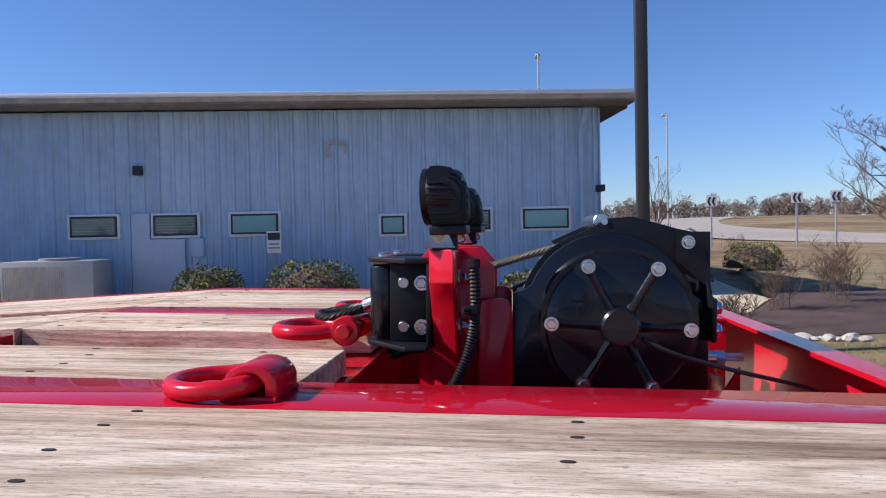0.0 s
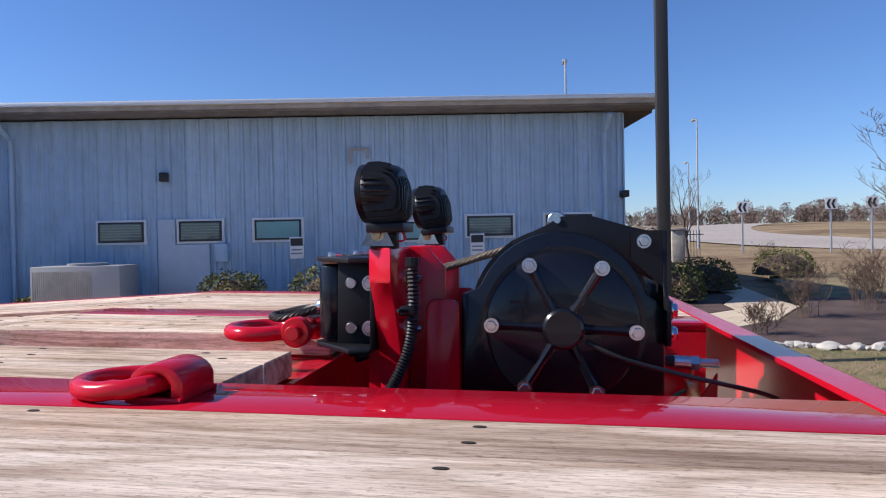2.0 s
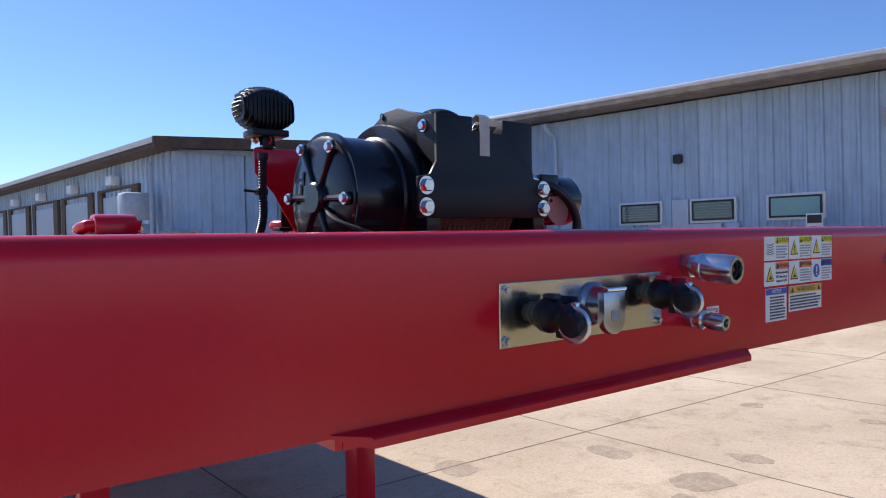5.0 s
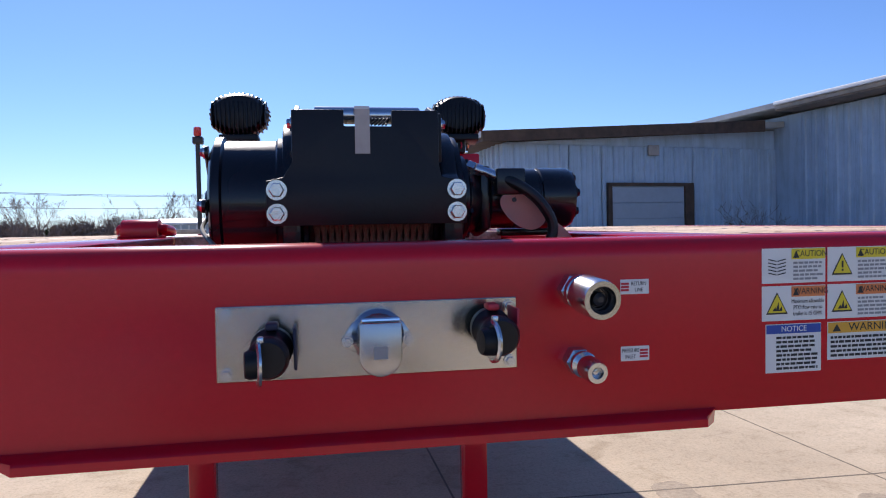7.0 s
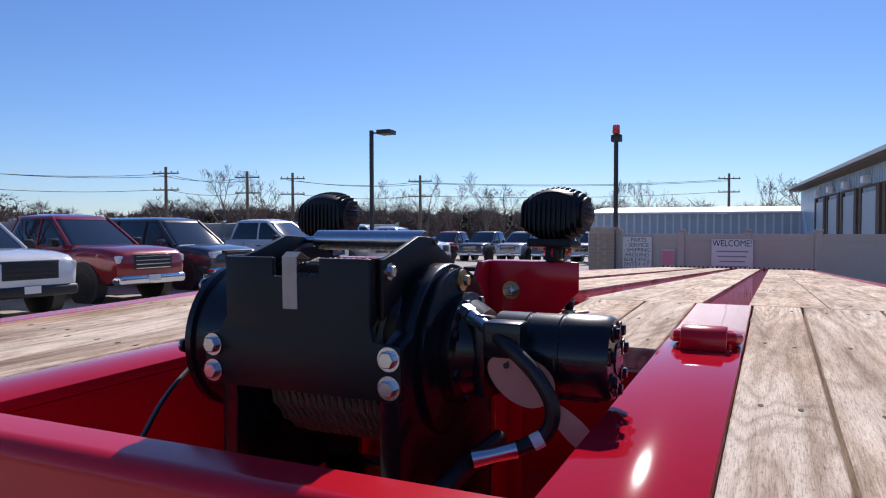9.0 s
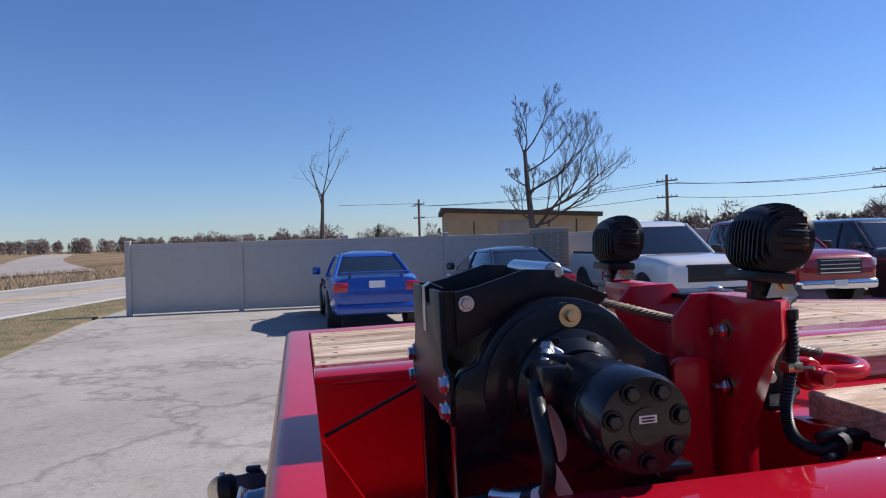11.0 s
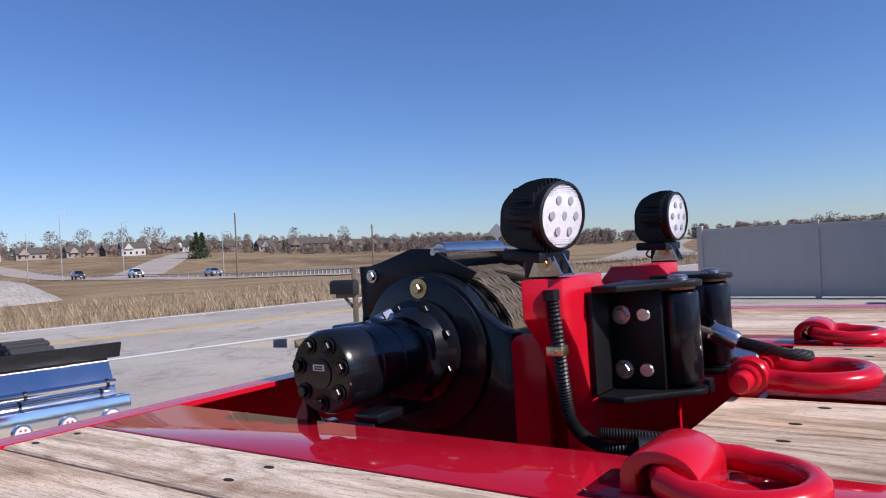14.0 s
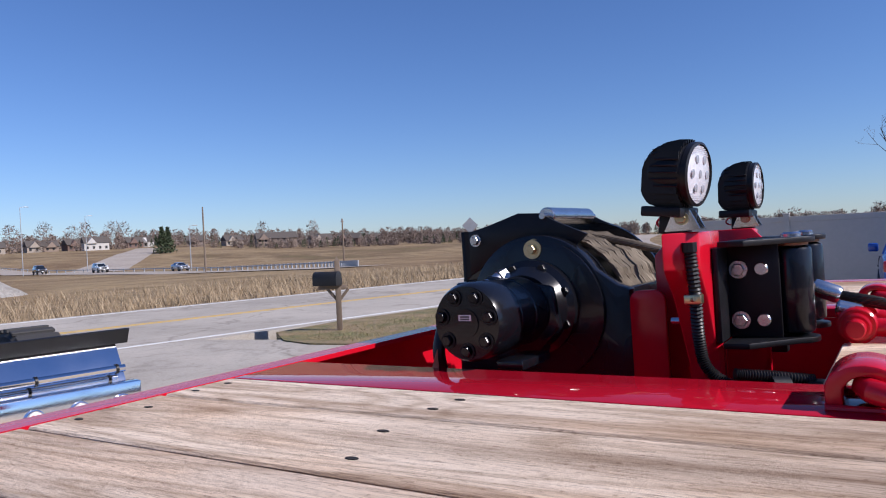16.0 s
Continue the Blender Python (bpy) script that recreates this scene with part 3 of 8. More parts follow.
# ---- the winch in the nose ----
LENS = painted("clear_lens", (0.80, 0.81, 0.86), 0.10, 0.4, 200, 0.16, 0.3, 0.1)
LED_CHIP = painted("led_chip", (0.46, 0.47, 0.51), 0.25, 0.2, 60, 0.1, 0.0, 0.3)
PAPER, _t, _b = material("tan_paper_tag", 0.8)
_b.inputs["Base Color"].default_value = (0.80, 0.52, 0.42, 1)
_tr = node(_t, "ShaderNodeBsdfTranslucent", Color=(0.80, 0.50, 0.40, 1))
_mx = node(_t, "ShaderNodeMixShader", Fac=0.55)
_t.links.new(_b.outputs[0], _mx.inputs[1])
_t.links.new(_tr.outputs[0], _mx.inputs[2])
_t.links.new(_mx.outputs[0], _t.nodes["Material Output"].inputs[0])
TAPE = painted("clear_tape", (0.42, 0.40, 0.36), 0.25, 0, 60, 0.1, 0.05)
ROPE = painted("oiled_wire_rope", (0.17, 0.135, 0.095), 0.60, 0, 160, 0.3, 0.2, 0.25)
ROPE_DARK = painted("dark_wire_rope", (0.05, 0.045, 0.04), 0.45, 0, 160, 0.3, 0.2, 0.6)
CY, CZ = 0.441, 0.064
winch = thing("winch", (0, CY, -0.29), "black hydraulic planetary winch with steel rope on its drum", "winch", frame_of=TR)
# end brackets: foot, shoulder and arch in one plate
arch = [(0.268, -0.29), (0.268, 0.075), (0.283, 0.098)] + outline_arc(CY, CZ + 0.002, 0.148, 163, 22, 20) + [(0.590, 0.112), (0.612, 0.105), (0.612, -0.29), (0.53, -0.29), (0.50, -0.17), (0.38, -0.17), (0.35, -0.29)]
arch2 = [(0.268, -0.29), (0.268, 0.075), (0.283, 0.098)] + outline_arc(CY - 0.004, CZ + 0.002, 0.134, 160, 30, 20) + [(0.590, 0.106), (0.612, 0.098), (0.612, -0.29), (0.53, -0.29), (0.50, -0.17), (0.38, -0.17), (0.35, -0.29)]
for o, a, b in ((arch, -0.128, -0.098), (arch2, 0.145, 0.178)):
    part("end_bracket", prism(o, "x", a, b, 0.004), BLACK, winch)
part("bracket_ring", lathe([(0.125, 0), (0.128, 0.006), (0.128, 0.012), (0.112, 0.016)], (0.178, CY, CZ), (1, CY, CZ), 40), BLACK, winch)
part("plug", hexbolt((0.178, CY, CZ + 0.112), (1, CY, CZ + 0.112), 0.0095), BRASS, winch, "yellow zinc bolt with washer")
part("washer", lathe([(0.017, 0), (0.017, 0.003), (0.009, 0.003)], (0.1782, CY, CZ + 0.112), (1, CY, CZ + 0.112), 24), BRASS, winch)
# gear housing with its ribbed cover
housing = part("gear_housing", lathe([(0.126, 0), (0.126, 0.012), (0.119, 0.016), (0.119, 0.105), (0.124, 0.109), (0.124, 0.119)], (-0.247, CY, CZ), (1, CY, CZ), 56), BLACK, winch)
cover = part("housing_cover", lathe([(0, 0), (0.05, 0.0), (0.108, 0.003), (0.117, 0.008), (0.119, 0.013)], (-0.259, CY, CZ), (1, CY, CZ), 56), BLACK, winch)
part("hub", lathe([(0, 0), (0.027, 0.0), (0.031, 0.004), (0.034, 0.018)], (-0.272, CY, CZ), (1, CY, CZ), 32), BLACK, cover)
for k in range(6):
    a = radians(2 + 60 * k)
    c, s = math.cos(a), math.sin(a)
    p = Vector((-0.258, CY + c * 0.109, CZ + s * 0.109))
    part("rib", tube([Vector((-0.2585, CY + c * r, CZ + s * r)) for r in (0.03, 0.06, 0.098)], [0.0085, 0.0065, 0.0075], 10), BLACK, cover)
    part("boss", lathe([(0.0125, 0), (0.011, 0.008)], p, p - Vector((1, 0, 0)), 16), BLACK, cover)
    part("bolt", hexbolt(p - Vector((0.006, 0, 0)), p - Vector((1, 0, 0)), 0.0085), ZINC, cover)
part("casting_mark", join(box(-0.2603, -0.2585, CY + 0.052, CY + 0.058, CZ + 0.028, CZ + 0.055), box(-0.2603, -0.2585, CY + 0.058, CY + 0.080, CZ + 0.038, CZ + 0.042), box(-0.2603, -0.2585, CY + 0.062, CY + 0.068, CZ + 0.008, CZ + 0.030)), BLACK_MATT, cover)
# drum and the laid rope on it
part("drum", rod((-0.098, CY, CZ), (0.145, CY, CZ), 0.095, 40), STEEL_DARK, winch)
for x, r in ((-0.094, 0.158), (0.135, 0.132)):
    part("drum_flange", rod((x, CY, CZ), (x + 0.008, CY, CZ), r, 48), BLACK, winch)
coil = []
turns = 17
for i in range(turns * 24 + 1):
    a = i / 24 * math.tau
    x = -0.078 + 0.205 * i / (turns * 24)
    coil.append((x, CY + 0.008 + 0.140 * math.cos(a), CZ - 0.006 + 0.140 * math.sin(a)))
part("rope_layer", strands(coil, 0.0072, 5, 11.0, 5), ROPE, winch, "oiled steel wire rope wound on the drum")
# smooth cylinder, darker than the coil, in place of the rope layers below
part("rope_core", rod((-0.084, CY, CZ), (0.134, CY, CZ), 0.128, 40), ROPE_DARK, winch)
# rope guard: two cheeks, a front cover and a roller on top
cheek = [(0.285, 0.13), (0.285, 0.214), (0.322, 0.222), (0.395, 0.243), (0.440, 0.240), (0.468, 0.224), (0.530, 0.196), (0.500, 0.170), (0.44, 0.185), (0.36, 0.170)]
for a, b in ((-0.106, -0.098), (0.137, 0.145)):
    part("guard_cheek", prism(cheek, "x", a, b, 0.001), BLACK_MATT, winch)
front = [(-0.153, 0.024), (0.183, 0.024), (0.183, 0.098), (0.140, 0.104), (0.136, 0.125), (0.136, 0.216), (0.056, 0.216), (0.056, 0.189), (-0.024, 0.189), (-0.024, 0.216), (-0.110, 0.216), (-0.110, 0.128), (-0.125, 0.104), (-0.153, 0.098)]
guard = part("guard_cover", prism(front, "y", 0.262, 0.270, 0.0012), BLACK_MATT, winch)
for a, b in ((-0.110, -0.1065), (0.1325, 0.136)):
    part("cover_side", prism([(0.270, 0.12), (0.322, 0.165), (0.322, 0.216), (0.270, 0.216)], "x", a, b), BLACK_MATT, guard)
for x in (-0.136, 0.166):
    for z in (0.083, 0.044):
        part("bolt", hexbolt((x, 0.262, z), (x, -1, z), 0.0125), ZINC, guard)
for x, s in ((-0.110, -1), (0.145, 1)):
    part("bolt", hexbolt((x, 0.301, 0.197), (x + s, 0.301, 0.197), 0.009), ZINC, winch)
part("guard_roller", join(rod((-0.072, 0.447, 0.234), (0.130, 0.447, 0.234), 0.0165, 28, 0.002), rod((-0.108, 0.447, 0.234), (0.150, 0.447, 0.234), 0.006, 12)), ZINC, winch, "bright zinc guard roller")
part("tape_strip", join(box(-0.006, 0.019, 0.2607, 0.2618, 0.143, 0.2), prism([(0.2607, 0.2), (0.2607, 0.217), (0.272, 0.224), (0.292, 0.214), (0.292, 0.2125), (0.272, 0.222), (0.2620, 0.2165), (0.2620, 0.2)], "x", -0.006, 0.019)), TAPE, winch, "strip of clear tape")
part("spring", tube([(0.0 + 0.03 * math.cos(i * 0.9) * 0.15 + i * 0.0009, 0.285 + 0.006 * math.sin(i * 0.9), 0.2 + 0.006 * math.cos(i * 0.9)) for i in range(60)], 0.0018, 6), STEEL_DARK, winch)
# tie bars between the brackets
for y, z in ((0.30, -0.2), (0.58, -0.2), (0.585, 0.08)):
    part("tie_bar", box(-0.098, 0.145, y - 0.018, y + 0.018, z - 0.018, z + 0.018, 0.003), BLACK, winch)
# motor
MZ = 0.071
part("motor_flange", lathe([(0.083, 0), (0.085, 0.004), (0.085, 0.020), (0.074, 0.026), (0.060, 0.050)], (0.190, CY, MZ), (1, CY, MZ), 40), BLACK, winch)
for k in range(8):
    a = radians(22 + 45 * k)
    p = Vector((0.210, CY + 0.074 * math.cos(a), MZ + 0.074 * math.sin(a)))
    part("flange_bolt", hexbolt(p, p + Vector((1, 0, 0)), 0.009, False), BLACK, winch)
part("motor_adapter", prism([(CY - 0.062, MZ + 0.062), (CY + 0.062, MZ + 0.04), (CY + 0.075, MZ - 0.03), (CY + 0.03, MZ - 0.075), (CY - 0.06, MZ - 0.06)], "x", 0.236, 0.256, 0.006), BLACK, winch)
motor = part("motor", lathe([(0.056, 0), (0.059, 0.004), (0.059, 0.050), (0.0575, 0.052), (0.0575, 0.055), (0.059, 0.057), (0.059, 0.100), (0.0575, 0.102), (0.0575, 0.105), (0.0605, 0.107), (0.0605, 0.165), (0.056, 0.174), (0.022, 0.176), (0.022, 0.178), (0, 0.178)], (0.256, CY, MZ), (1, CY, MZ), 48), BLACK, winch)
for k in range(7):
    a = radians(90 + 180 / 7 + 360 / 7 * k)
    p = Vector((0.4315, CY + 0.0425 * math.cos(a), MZ + 0.0425 * math.sin(a)))
    part("socket_rim", lathe([(0.0125, 0), (0.0125, 0.002), (0.0095, 0.002), (0.0095, 0)], p, p + Vector((1, 0, 0)), 16, False), BLACK_MATT, motor)
    part("bolt", hexbolt(p, p + Vector((1, 0, 0)), 0.0085, False), BLACK, motor)
part("name_plate", box(0.4338, 0.4346, CY - 0.011, CY + 0.011, MZ + 0.004, MZ + 0.013), WHITE_VINYL, motor)
part("plate_print", join(*[box(0.4346, 0.4349, CY - 0.008, CY + 0.008, MZ + z, MZ + z + 0.0022) for z in (0.0055, 0.009)]), INK, motor)
part("port_block", box(0.262, 0.318, CY - 0.085, CY - 0.05, MZ + 0.005, MZ + 0.055, 0.004), BLACK, winch)
part("motor_foot", box(0.30, 0.40, CY + 0.03, CY + 0.075, MZ - 0.075, MZ - 0.060, 0.003), BLACK, winch)
# pressure hose
hose = part("hydraulic_hose", tube(spline([(0.266, 0.375, 0.111), (0.305, 0.352, 0.092), (0.343, 0.345, 0.060), (0.366, 0.345, 0.018), (0.355, 0.343, -0.020), (0.315, 0.322, -0.040)], 8), 0.0105, 12), RUBBER, winch, "black rubber hydraulic hose")
part("ferrule", tube([(0.232, 0.392, 0.126), (0.250, 0.383, 0.119), (0.270, 0.373, 0.109)], 0.0118, 12, ribs=-0.002), ZINC, hose)
part("hose_nut", lathe([(0.013, 0), (0.013, 0.016)], (0.216, 0.400, 0.133), (0.232, 0.392, 0.126), 6), ZINC, hose)
part("hose_elbow", tube([(0.246, 0.42, 0.10), (0.230, 0.415, 0.124), (0.218, 0.401, 0.132)], 0.008, 10), ZINC, hose)
part("ferrule", tube([(0.322, 0.326, -0.038), (0.297, 0.312, -0.044), (0.270, 0.299, -0.050)], 0.0118, 12, ribs=-0.002), ZINC, hose)
part("hose_band", tube([(0.353, 0.342, -0.023), (0.341, 0.336, -0.030)], 0.0118, 12), WHITE_VINYL, hose)
tag = thing("hang_tag", (0.315, 0.362, 0.05), "tan paper hang tags wired to the winch hose", "tag", frame_of=TR)


def paper_tag(cx, cy, cz, a, b, tilt, lean):
    """An oval paper tag with an eyelet hole, a little curled."""
    bm = bmesh.new()
    rim = []
    for i in range(28):
        u = i * math.tau / 28
        px, pz = a * math.cos(u), b * math.sin(u) * (1.0 + 0.18 * math.cos(u))
        c, sn = math.cos(radians(tilt)), math.sin(radians(tilt))
        x, z = c * px - sn * pz, sn * px + c * pz
        rim.append(bm.verts.new((cx + x, cy + lean * x + 0.9 * px * px, cz + z)))
    bmesh.ops.solidify(bm, geom=[bm.faces.new(rim)], thickness=0.0008)
    return bm


part("sheet", paper_tag(0.315, 0.362, 0.048, 0.050, 0.033, -25, 0.10), PAPER, tag)
part("eyelet", rod((0.296, 0.3615, 0.066), (0.296, 0.3585, 0.066), 0.0042, 12), INK, tag)
part("sheet", paper_tag(0.390, 0.352, -0.008, 0.046, 0.015, -48, 0.3), PAPER, tag)
part("tag_wire", tube([(0.305, 0.362, 0.086), (0.300, 0.364, 0.076), (0.296, 0.360, 0.066)], 0.0012, 6), STEEL_DARK, tag)
# breather line from the cover, and the return line to the nose
part("breather_line", tube(spline([(-0.262, 0.405, 0.044), (-0.268, 0.35, 0.02), (-0.23, 0.25, -0.01), (-0.16, 0.13, -0.045), (-0.15, 0.09, -0.06)], 6), 0.0038, 8), ROPE_DARK, winch, "thin braided breather line")
rl = part("return_hose", tube(spline([(0.27, 0.40, -0.05), (0.262, 0.33, -0.058), (0.262, 0.24, -0.064), (0.262, 0.18, -0.068)], 5), 0.0125, 12), RUBBER, winch, "black rubber return hose")
part("hose_fitting", join(tube([(0.262, 0.185, -0.068), (0.262, 0.15, -0.07)], 0.0145, 12), lathe([(0.017, 0), (0.017, 0.018)], (0.262, 0.150, -0.07), (0.262, 0.1, -0.07), 6), tube([(0.262, 0.13, -0.07), (0.262, 0.09, -0.07)], 0.010, 12)), ZINC, rl)
part("valve", join(box(0.30, 0.34, 0.12, 0.15, -0.16, -0.12, 0.004), rod((0.32, 0.135, -0.12), (0.32, 0.135, -0.085), 0.005), rod((0.30, 0.135, -0.085), (0.35, 0.135, -0.085), 0.004)), BRASS, winch, "small brass valve")
part("green_line", tube(spline([(0.33, 0.14, -0.14), (0.29, 0.2, -0.16), (0.22, 0.25, -0.14)], 6), 0.004, 8), painted("green_hose", (0.02, 0.25, 0.14), 0.4), winch, "thin green air line")

# ---- red mounts, fairlead, lights ----
XC = 0.022                         # the winch line lies a little to one side of the trailer's middle
for s in (-1, 1):
    mount = thing("winch_mount", (XC + s * 0.2, 0.7, -0.29), "red welded steel bracket carrying a work light", "bracket", "red brackets", TR)
    web = [(0.115, 0.187), (0.290, 0.187), (0.290, 0.132), (0.245, 0.088), (0.180, -0.02), (0.180, -0.29), (0.115, -0.29)]
    bm = prism([(XC + s * u, v) for u, v in web], "y", 0.708, 0.752)
    for v in bm.verts:
        if v.co.y > 0.73 and abs(v.co.x - XC) > 0.15:
            v.co.x = XC + s * (0.115 + (abs(v.co.x - XC) - 0.115) * 0.78)
    bmesh.ops.bevel(bm, geom=[e for e in bm.edges if e.calc_face_angle(0) > 0.5], offset=0.003, segments=2, profile=0.5, affect="EDGES")
    part("web", bm, RED, mount)
    a, b = sorted((XC + s * 0.103, XC + s * 0.1148))
    REACH = 0.785 if s < 0 else 0.752
    part("inner_plate", prism([(0.645, -0.29), (0.645, 0.150), (0.678, 0.187), (REACH - 0.020, 0.187), (REACH, 0.165), (REACH, -0.29)], "x", a, b, 0.002), RED, mount)
    a, b = sorted((XC + s * 0.150, XC + s * 0.164))
    gus = [(0.613, -0.29), (0.613, 0.078)] + outline_arc(0.631, 0.078, 0.018, 180, 90, 4)[1:] + outline_arc(0.654, 0.078, 0.018, 90, 0, 4) + [(0.672, -0.29)]
    part("gusset", prism(gus, "x", a, b, 0.002), RED, mount)
    part("base_plate", box(min(XC + s * 0.10, XC + s * 0.26), max(XC + s * 0.10, XC + s * 0.26), 0.60, 0.80, -0.2895, -0.280), RED, mount)
    for z in (0.132, 0.045):
        x = XC + s * 0.16
        part("washer", lathe([(0.017, 0), (0.017, 0.003)], (x, 0.708, z), (x, 0, z), 24), BRASS, mount)
        part("bolt", join(hexbolt((x, 0.705, z), (x, 0, z), 0.0115, False), rod((x, 0.698, z), (x, 0.680, z), 0.0065, 12)), ZINC, mount)

fair = thing("roller_fairlead", (0, 0.82, -0.06), "black two-roller fairlead bolted to the red brackets", "fairlead", frame_of=TR)
for s in (-1, 1):
    XF = XC if s < 0 else XC - 0.022
    tip = [(0.205, 0.762), (0.205, 0.80)] + [(0.100 + 0.034 * math.cos(radians(t)), 0.853 + 0.034 * math.sin(radians(t))) for t in range(20, 181, 20)] + [(0.060, 0.762)]
    tip = [(XF + s * u, v) for u, v in tip]
    for z in (0.160, 0.004):
        part("flange_plate", prism(tip, "z", z, z + 0.009, 0.0015), BLACK_MATT, fair)
    a, b = sorted((XF + s * 0.128, XF + s * 0.136))
    part("back_web", box(a, b, 0.757, 0.838, 0.0132, 0.1598, 0.002), BLACK_MATT, fair)
    a, b = sorted((XF + s * 0.128, XF + s * 0.205))
    part("side_lip", box(a, b, 0.753, 0.762, 0.0132, 0.1598, 0.002), BLACK_MATT, fair)
    r = part("roller", lathe([(0.020, 0), (0.027, 0.004), (0.0285, 0.008), (0.0285, 0.131), (0.027, 0.135), (0.020, 0.139)], (XF + s * 0.100, 0.853, 0.0165), (XF + s * 0.100, 0.853, 1), 32), BLACK, fair)
    part("thrust_ring", lathe([(0.024, 0), (0.024, 0.004)], (XF + s * 0.100, 0.853, 0.1556), (XF + s * 0.100, 0.853, 1), 24), painted("bronze", (0.30, 0.17, 0.10), 0.4, 0, 60, 0.1, 0.1, 0.9) if s < 0 else bpy.data.materials["bronze"], r)
    part("pin_head", lathe([(0.015, 0), (0.015, 0.005), (0.011, 0.008), (0, 0.008)], (XF + s * 0.100, 0.853, 0.169), (XF + s * 0.100, 0.853, 1), 20), ZINC, fair)
    for z in (0.122, 0.041):
        part("pin_end", lathe([(0.0105, 0), (0.0105, 0.004), (0.009, 0.006), (0, 0.006)], (XF + s * 0.136, 0.812, z), (XF + s, 0.812, z), 20), ZINC, fair)
        part("bolt", hexbolt((XF + s * 0.136, 0.778, z), (XF + s, 0.778, z), 0.0105), ZINC, fair)

body_prof = [(0.60, 0.003), (0.80, 0.006), (0.92, 0.014), (0.98, 0.030), (1.0, 0.050), (0.97, 0.060), (0.93, 0.066)]


def work_light(x, yaw, pitch):
    l = thing("work_light", (x, 0.728, 0.1895), "black finned oval LED work light on a chrome foot", "work light", "work lights", TR)
    turn = Matrix.Translation((x, 0.727, 0.2745)) @ pose(0, 0, 0, 0, 0, yaw) @ pose(0, 0, 0, pitch, 0, 0)
    bm = lathe(body_prof, (0, -0.040, 0), (0, 1, 0), 48)
    bmesh.ops.scale(bm, vec=(0.064, 1, 0.0465), verts=bm.verts)
    part("housing", moved(bm, turn), BLACK_MATT, l)
    for k in range(-6, 7):
        fx = k * 0.0095
        half = 0.0510 * math.sqrt(max(0.05, 1 - (fx / 0.071) ** 2))
        deep = 1 - 0.45 * (abs(fx) / 0.069) ** 4
        out = [(0.018, half), (0.002, half), (-0.014 * deep, half * 0.93), (-0.028 * deep, half * 0.74), (-0.038 * deep, half * 0.46), (-0.042 * deep, half * 0.12), (-0.042 * deep, -half * 0.72), (-0.036 * deep, -half * 0.93), (-0.024 * deep, -half), (0.018, -half)]
        part("fin", moved(prism(out, "x", fx - 0.0016, fx + 0.0016), turn), BLACK_MATT, l)
    for side in (-1, 1):
        for k in range(-4, 5):
            a = radians(k * 11.5)
            u, w = side * 0.0655 * math.cos(a), 0.0490 * math.sin(a)
            part("side_rib", moved(tube([(u * 0.86, -0.026, w * 0.94), (u * 0.97, -0.014, w), (u, 0.004, w), (u, 0.019, w)], 0.0017, 6), turn), BLACK_MATT, l)
    rim = lathe([(0.98, 0), (1.03, 0.004), (1.03, 0.012), (0.95, 0.014), (0.93, 0.008)], (0, 0.018, 0), (0, 1, 0), 48, False)
    bmesh.ops.scale(rim, vec=(0.060, 1, 0.0460), verts=rim.verts)
    part("bezel", moved(rim, turn), BLACK_MATT, l)
    le = lathe([(0.95, 0), (0.94, 0.004), (0.5, 0.007), (0, 0.008)], (0, 0.024, 0), (0, 1, 0), 48)
    bmesh.ops.scale(le, vec=(0.060, 1, 0.0460), verts=le.verts)
    lens = part("lens", moved(le, turn), LENS, l, "clear faceted lens over six LEDs")
    for i in range(7):
        a = i * math.tau / 6
        cx, cz = (0, 0) if i == 6 else (0.032 * math.cos(a), 0.024 * math.sin(a))
        part("diode", moved(lathe([(0.0060, 0), (0.0064, 0.0016), (0.0045, 0.0020), (0, 0.0012)], (cx, 0.0308, cz), (cx, 1, cz), 10), turn), LED_CHIP, lens)
    for k in range(9):
        z = (-0.0375, -0.0345, -0.0315, -0.0285, 0.0285, 0.0315, 0.0345, 0.0375, 0.040)[k]
        w = 0.052 * math.sqrt(max(0.02, 1 - (z / 0.0425) ** 2))
        part("flute", moved(box(-w, w, 0.0275, 0.0300, z - 0.0007, z + 0.0007), turn), LENS, lens)
    part("yoke", moved(join(box(-0.042, 0.042, -0.040, 0.020, -0.064, -0.049, 0.003), box(-0.012, 0.012, -0.022, 0.022, -0.090, -0.060, 0.003)), turn), BLACK_MATT, l)
    for s in (-1, 1):
        foot = prism([(-0.026, 0.0), (0.026, 0.0), (0.012, 0.030), (-0.012, 0.030)], "x", s * 0.017 - 0.0015, s * 0.017 + 0.0015)
        part("foot", moved(foot, Matrix.Translation((x, 0.732, 0.1897))), CHROME, l)
    part("foot_plate", box(x - 0.018, x + 0.018, 0.706, 0.758, 0.1897, 0.1925), CHROME, l)
    for s in (-1, 1):
        part("pivot_bolt", hexbolt((x + s * 0.0185, 0.732, 0.208), (x + s, 0.732, 0.208), 0.0075), BRASS, l)
    part("lead", tube(spline([(x, 0.696, 0.212), (x, 0.690, 0.203), (x, 0.698, 0.197), (x, 0.712, 0.200)], 6), 0.0018, 8), RED_INK, l, "thin red supply lead")
    return l


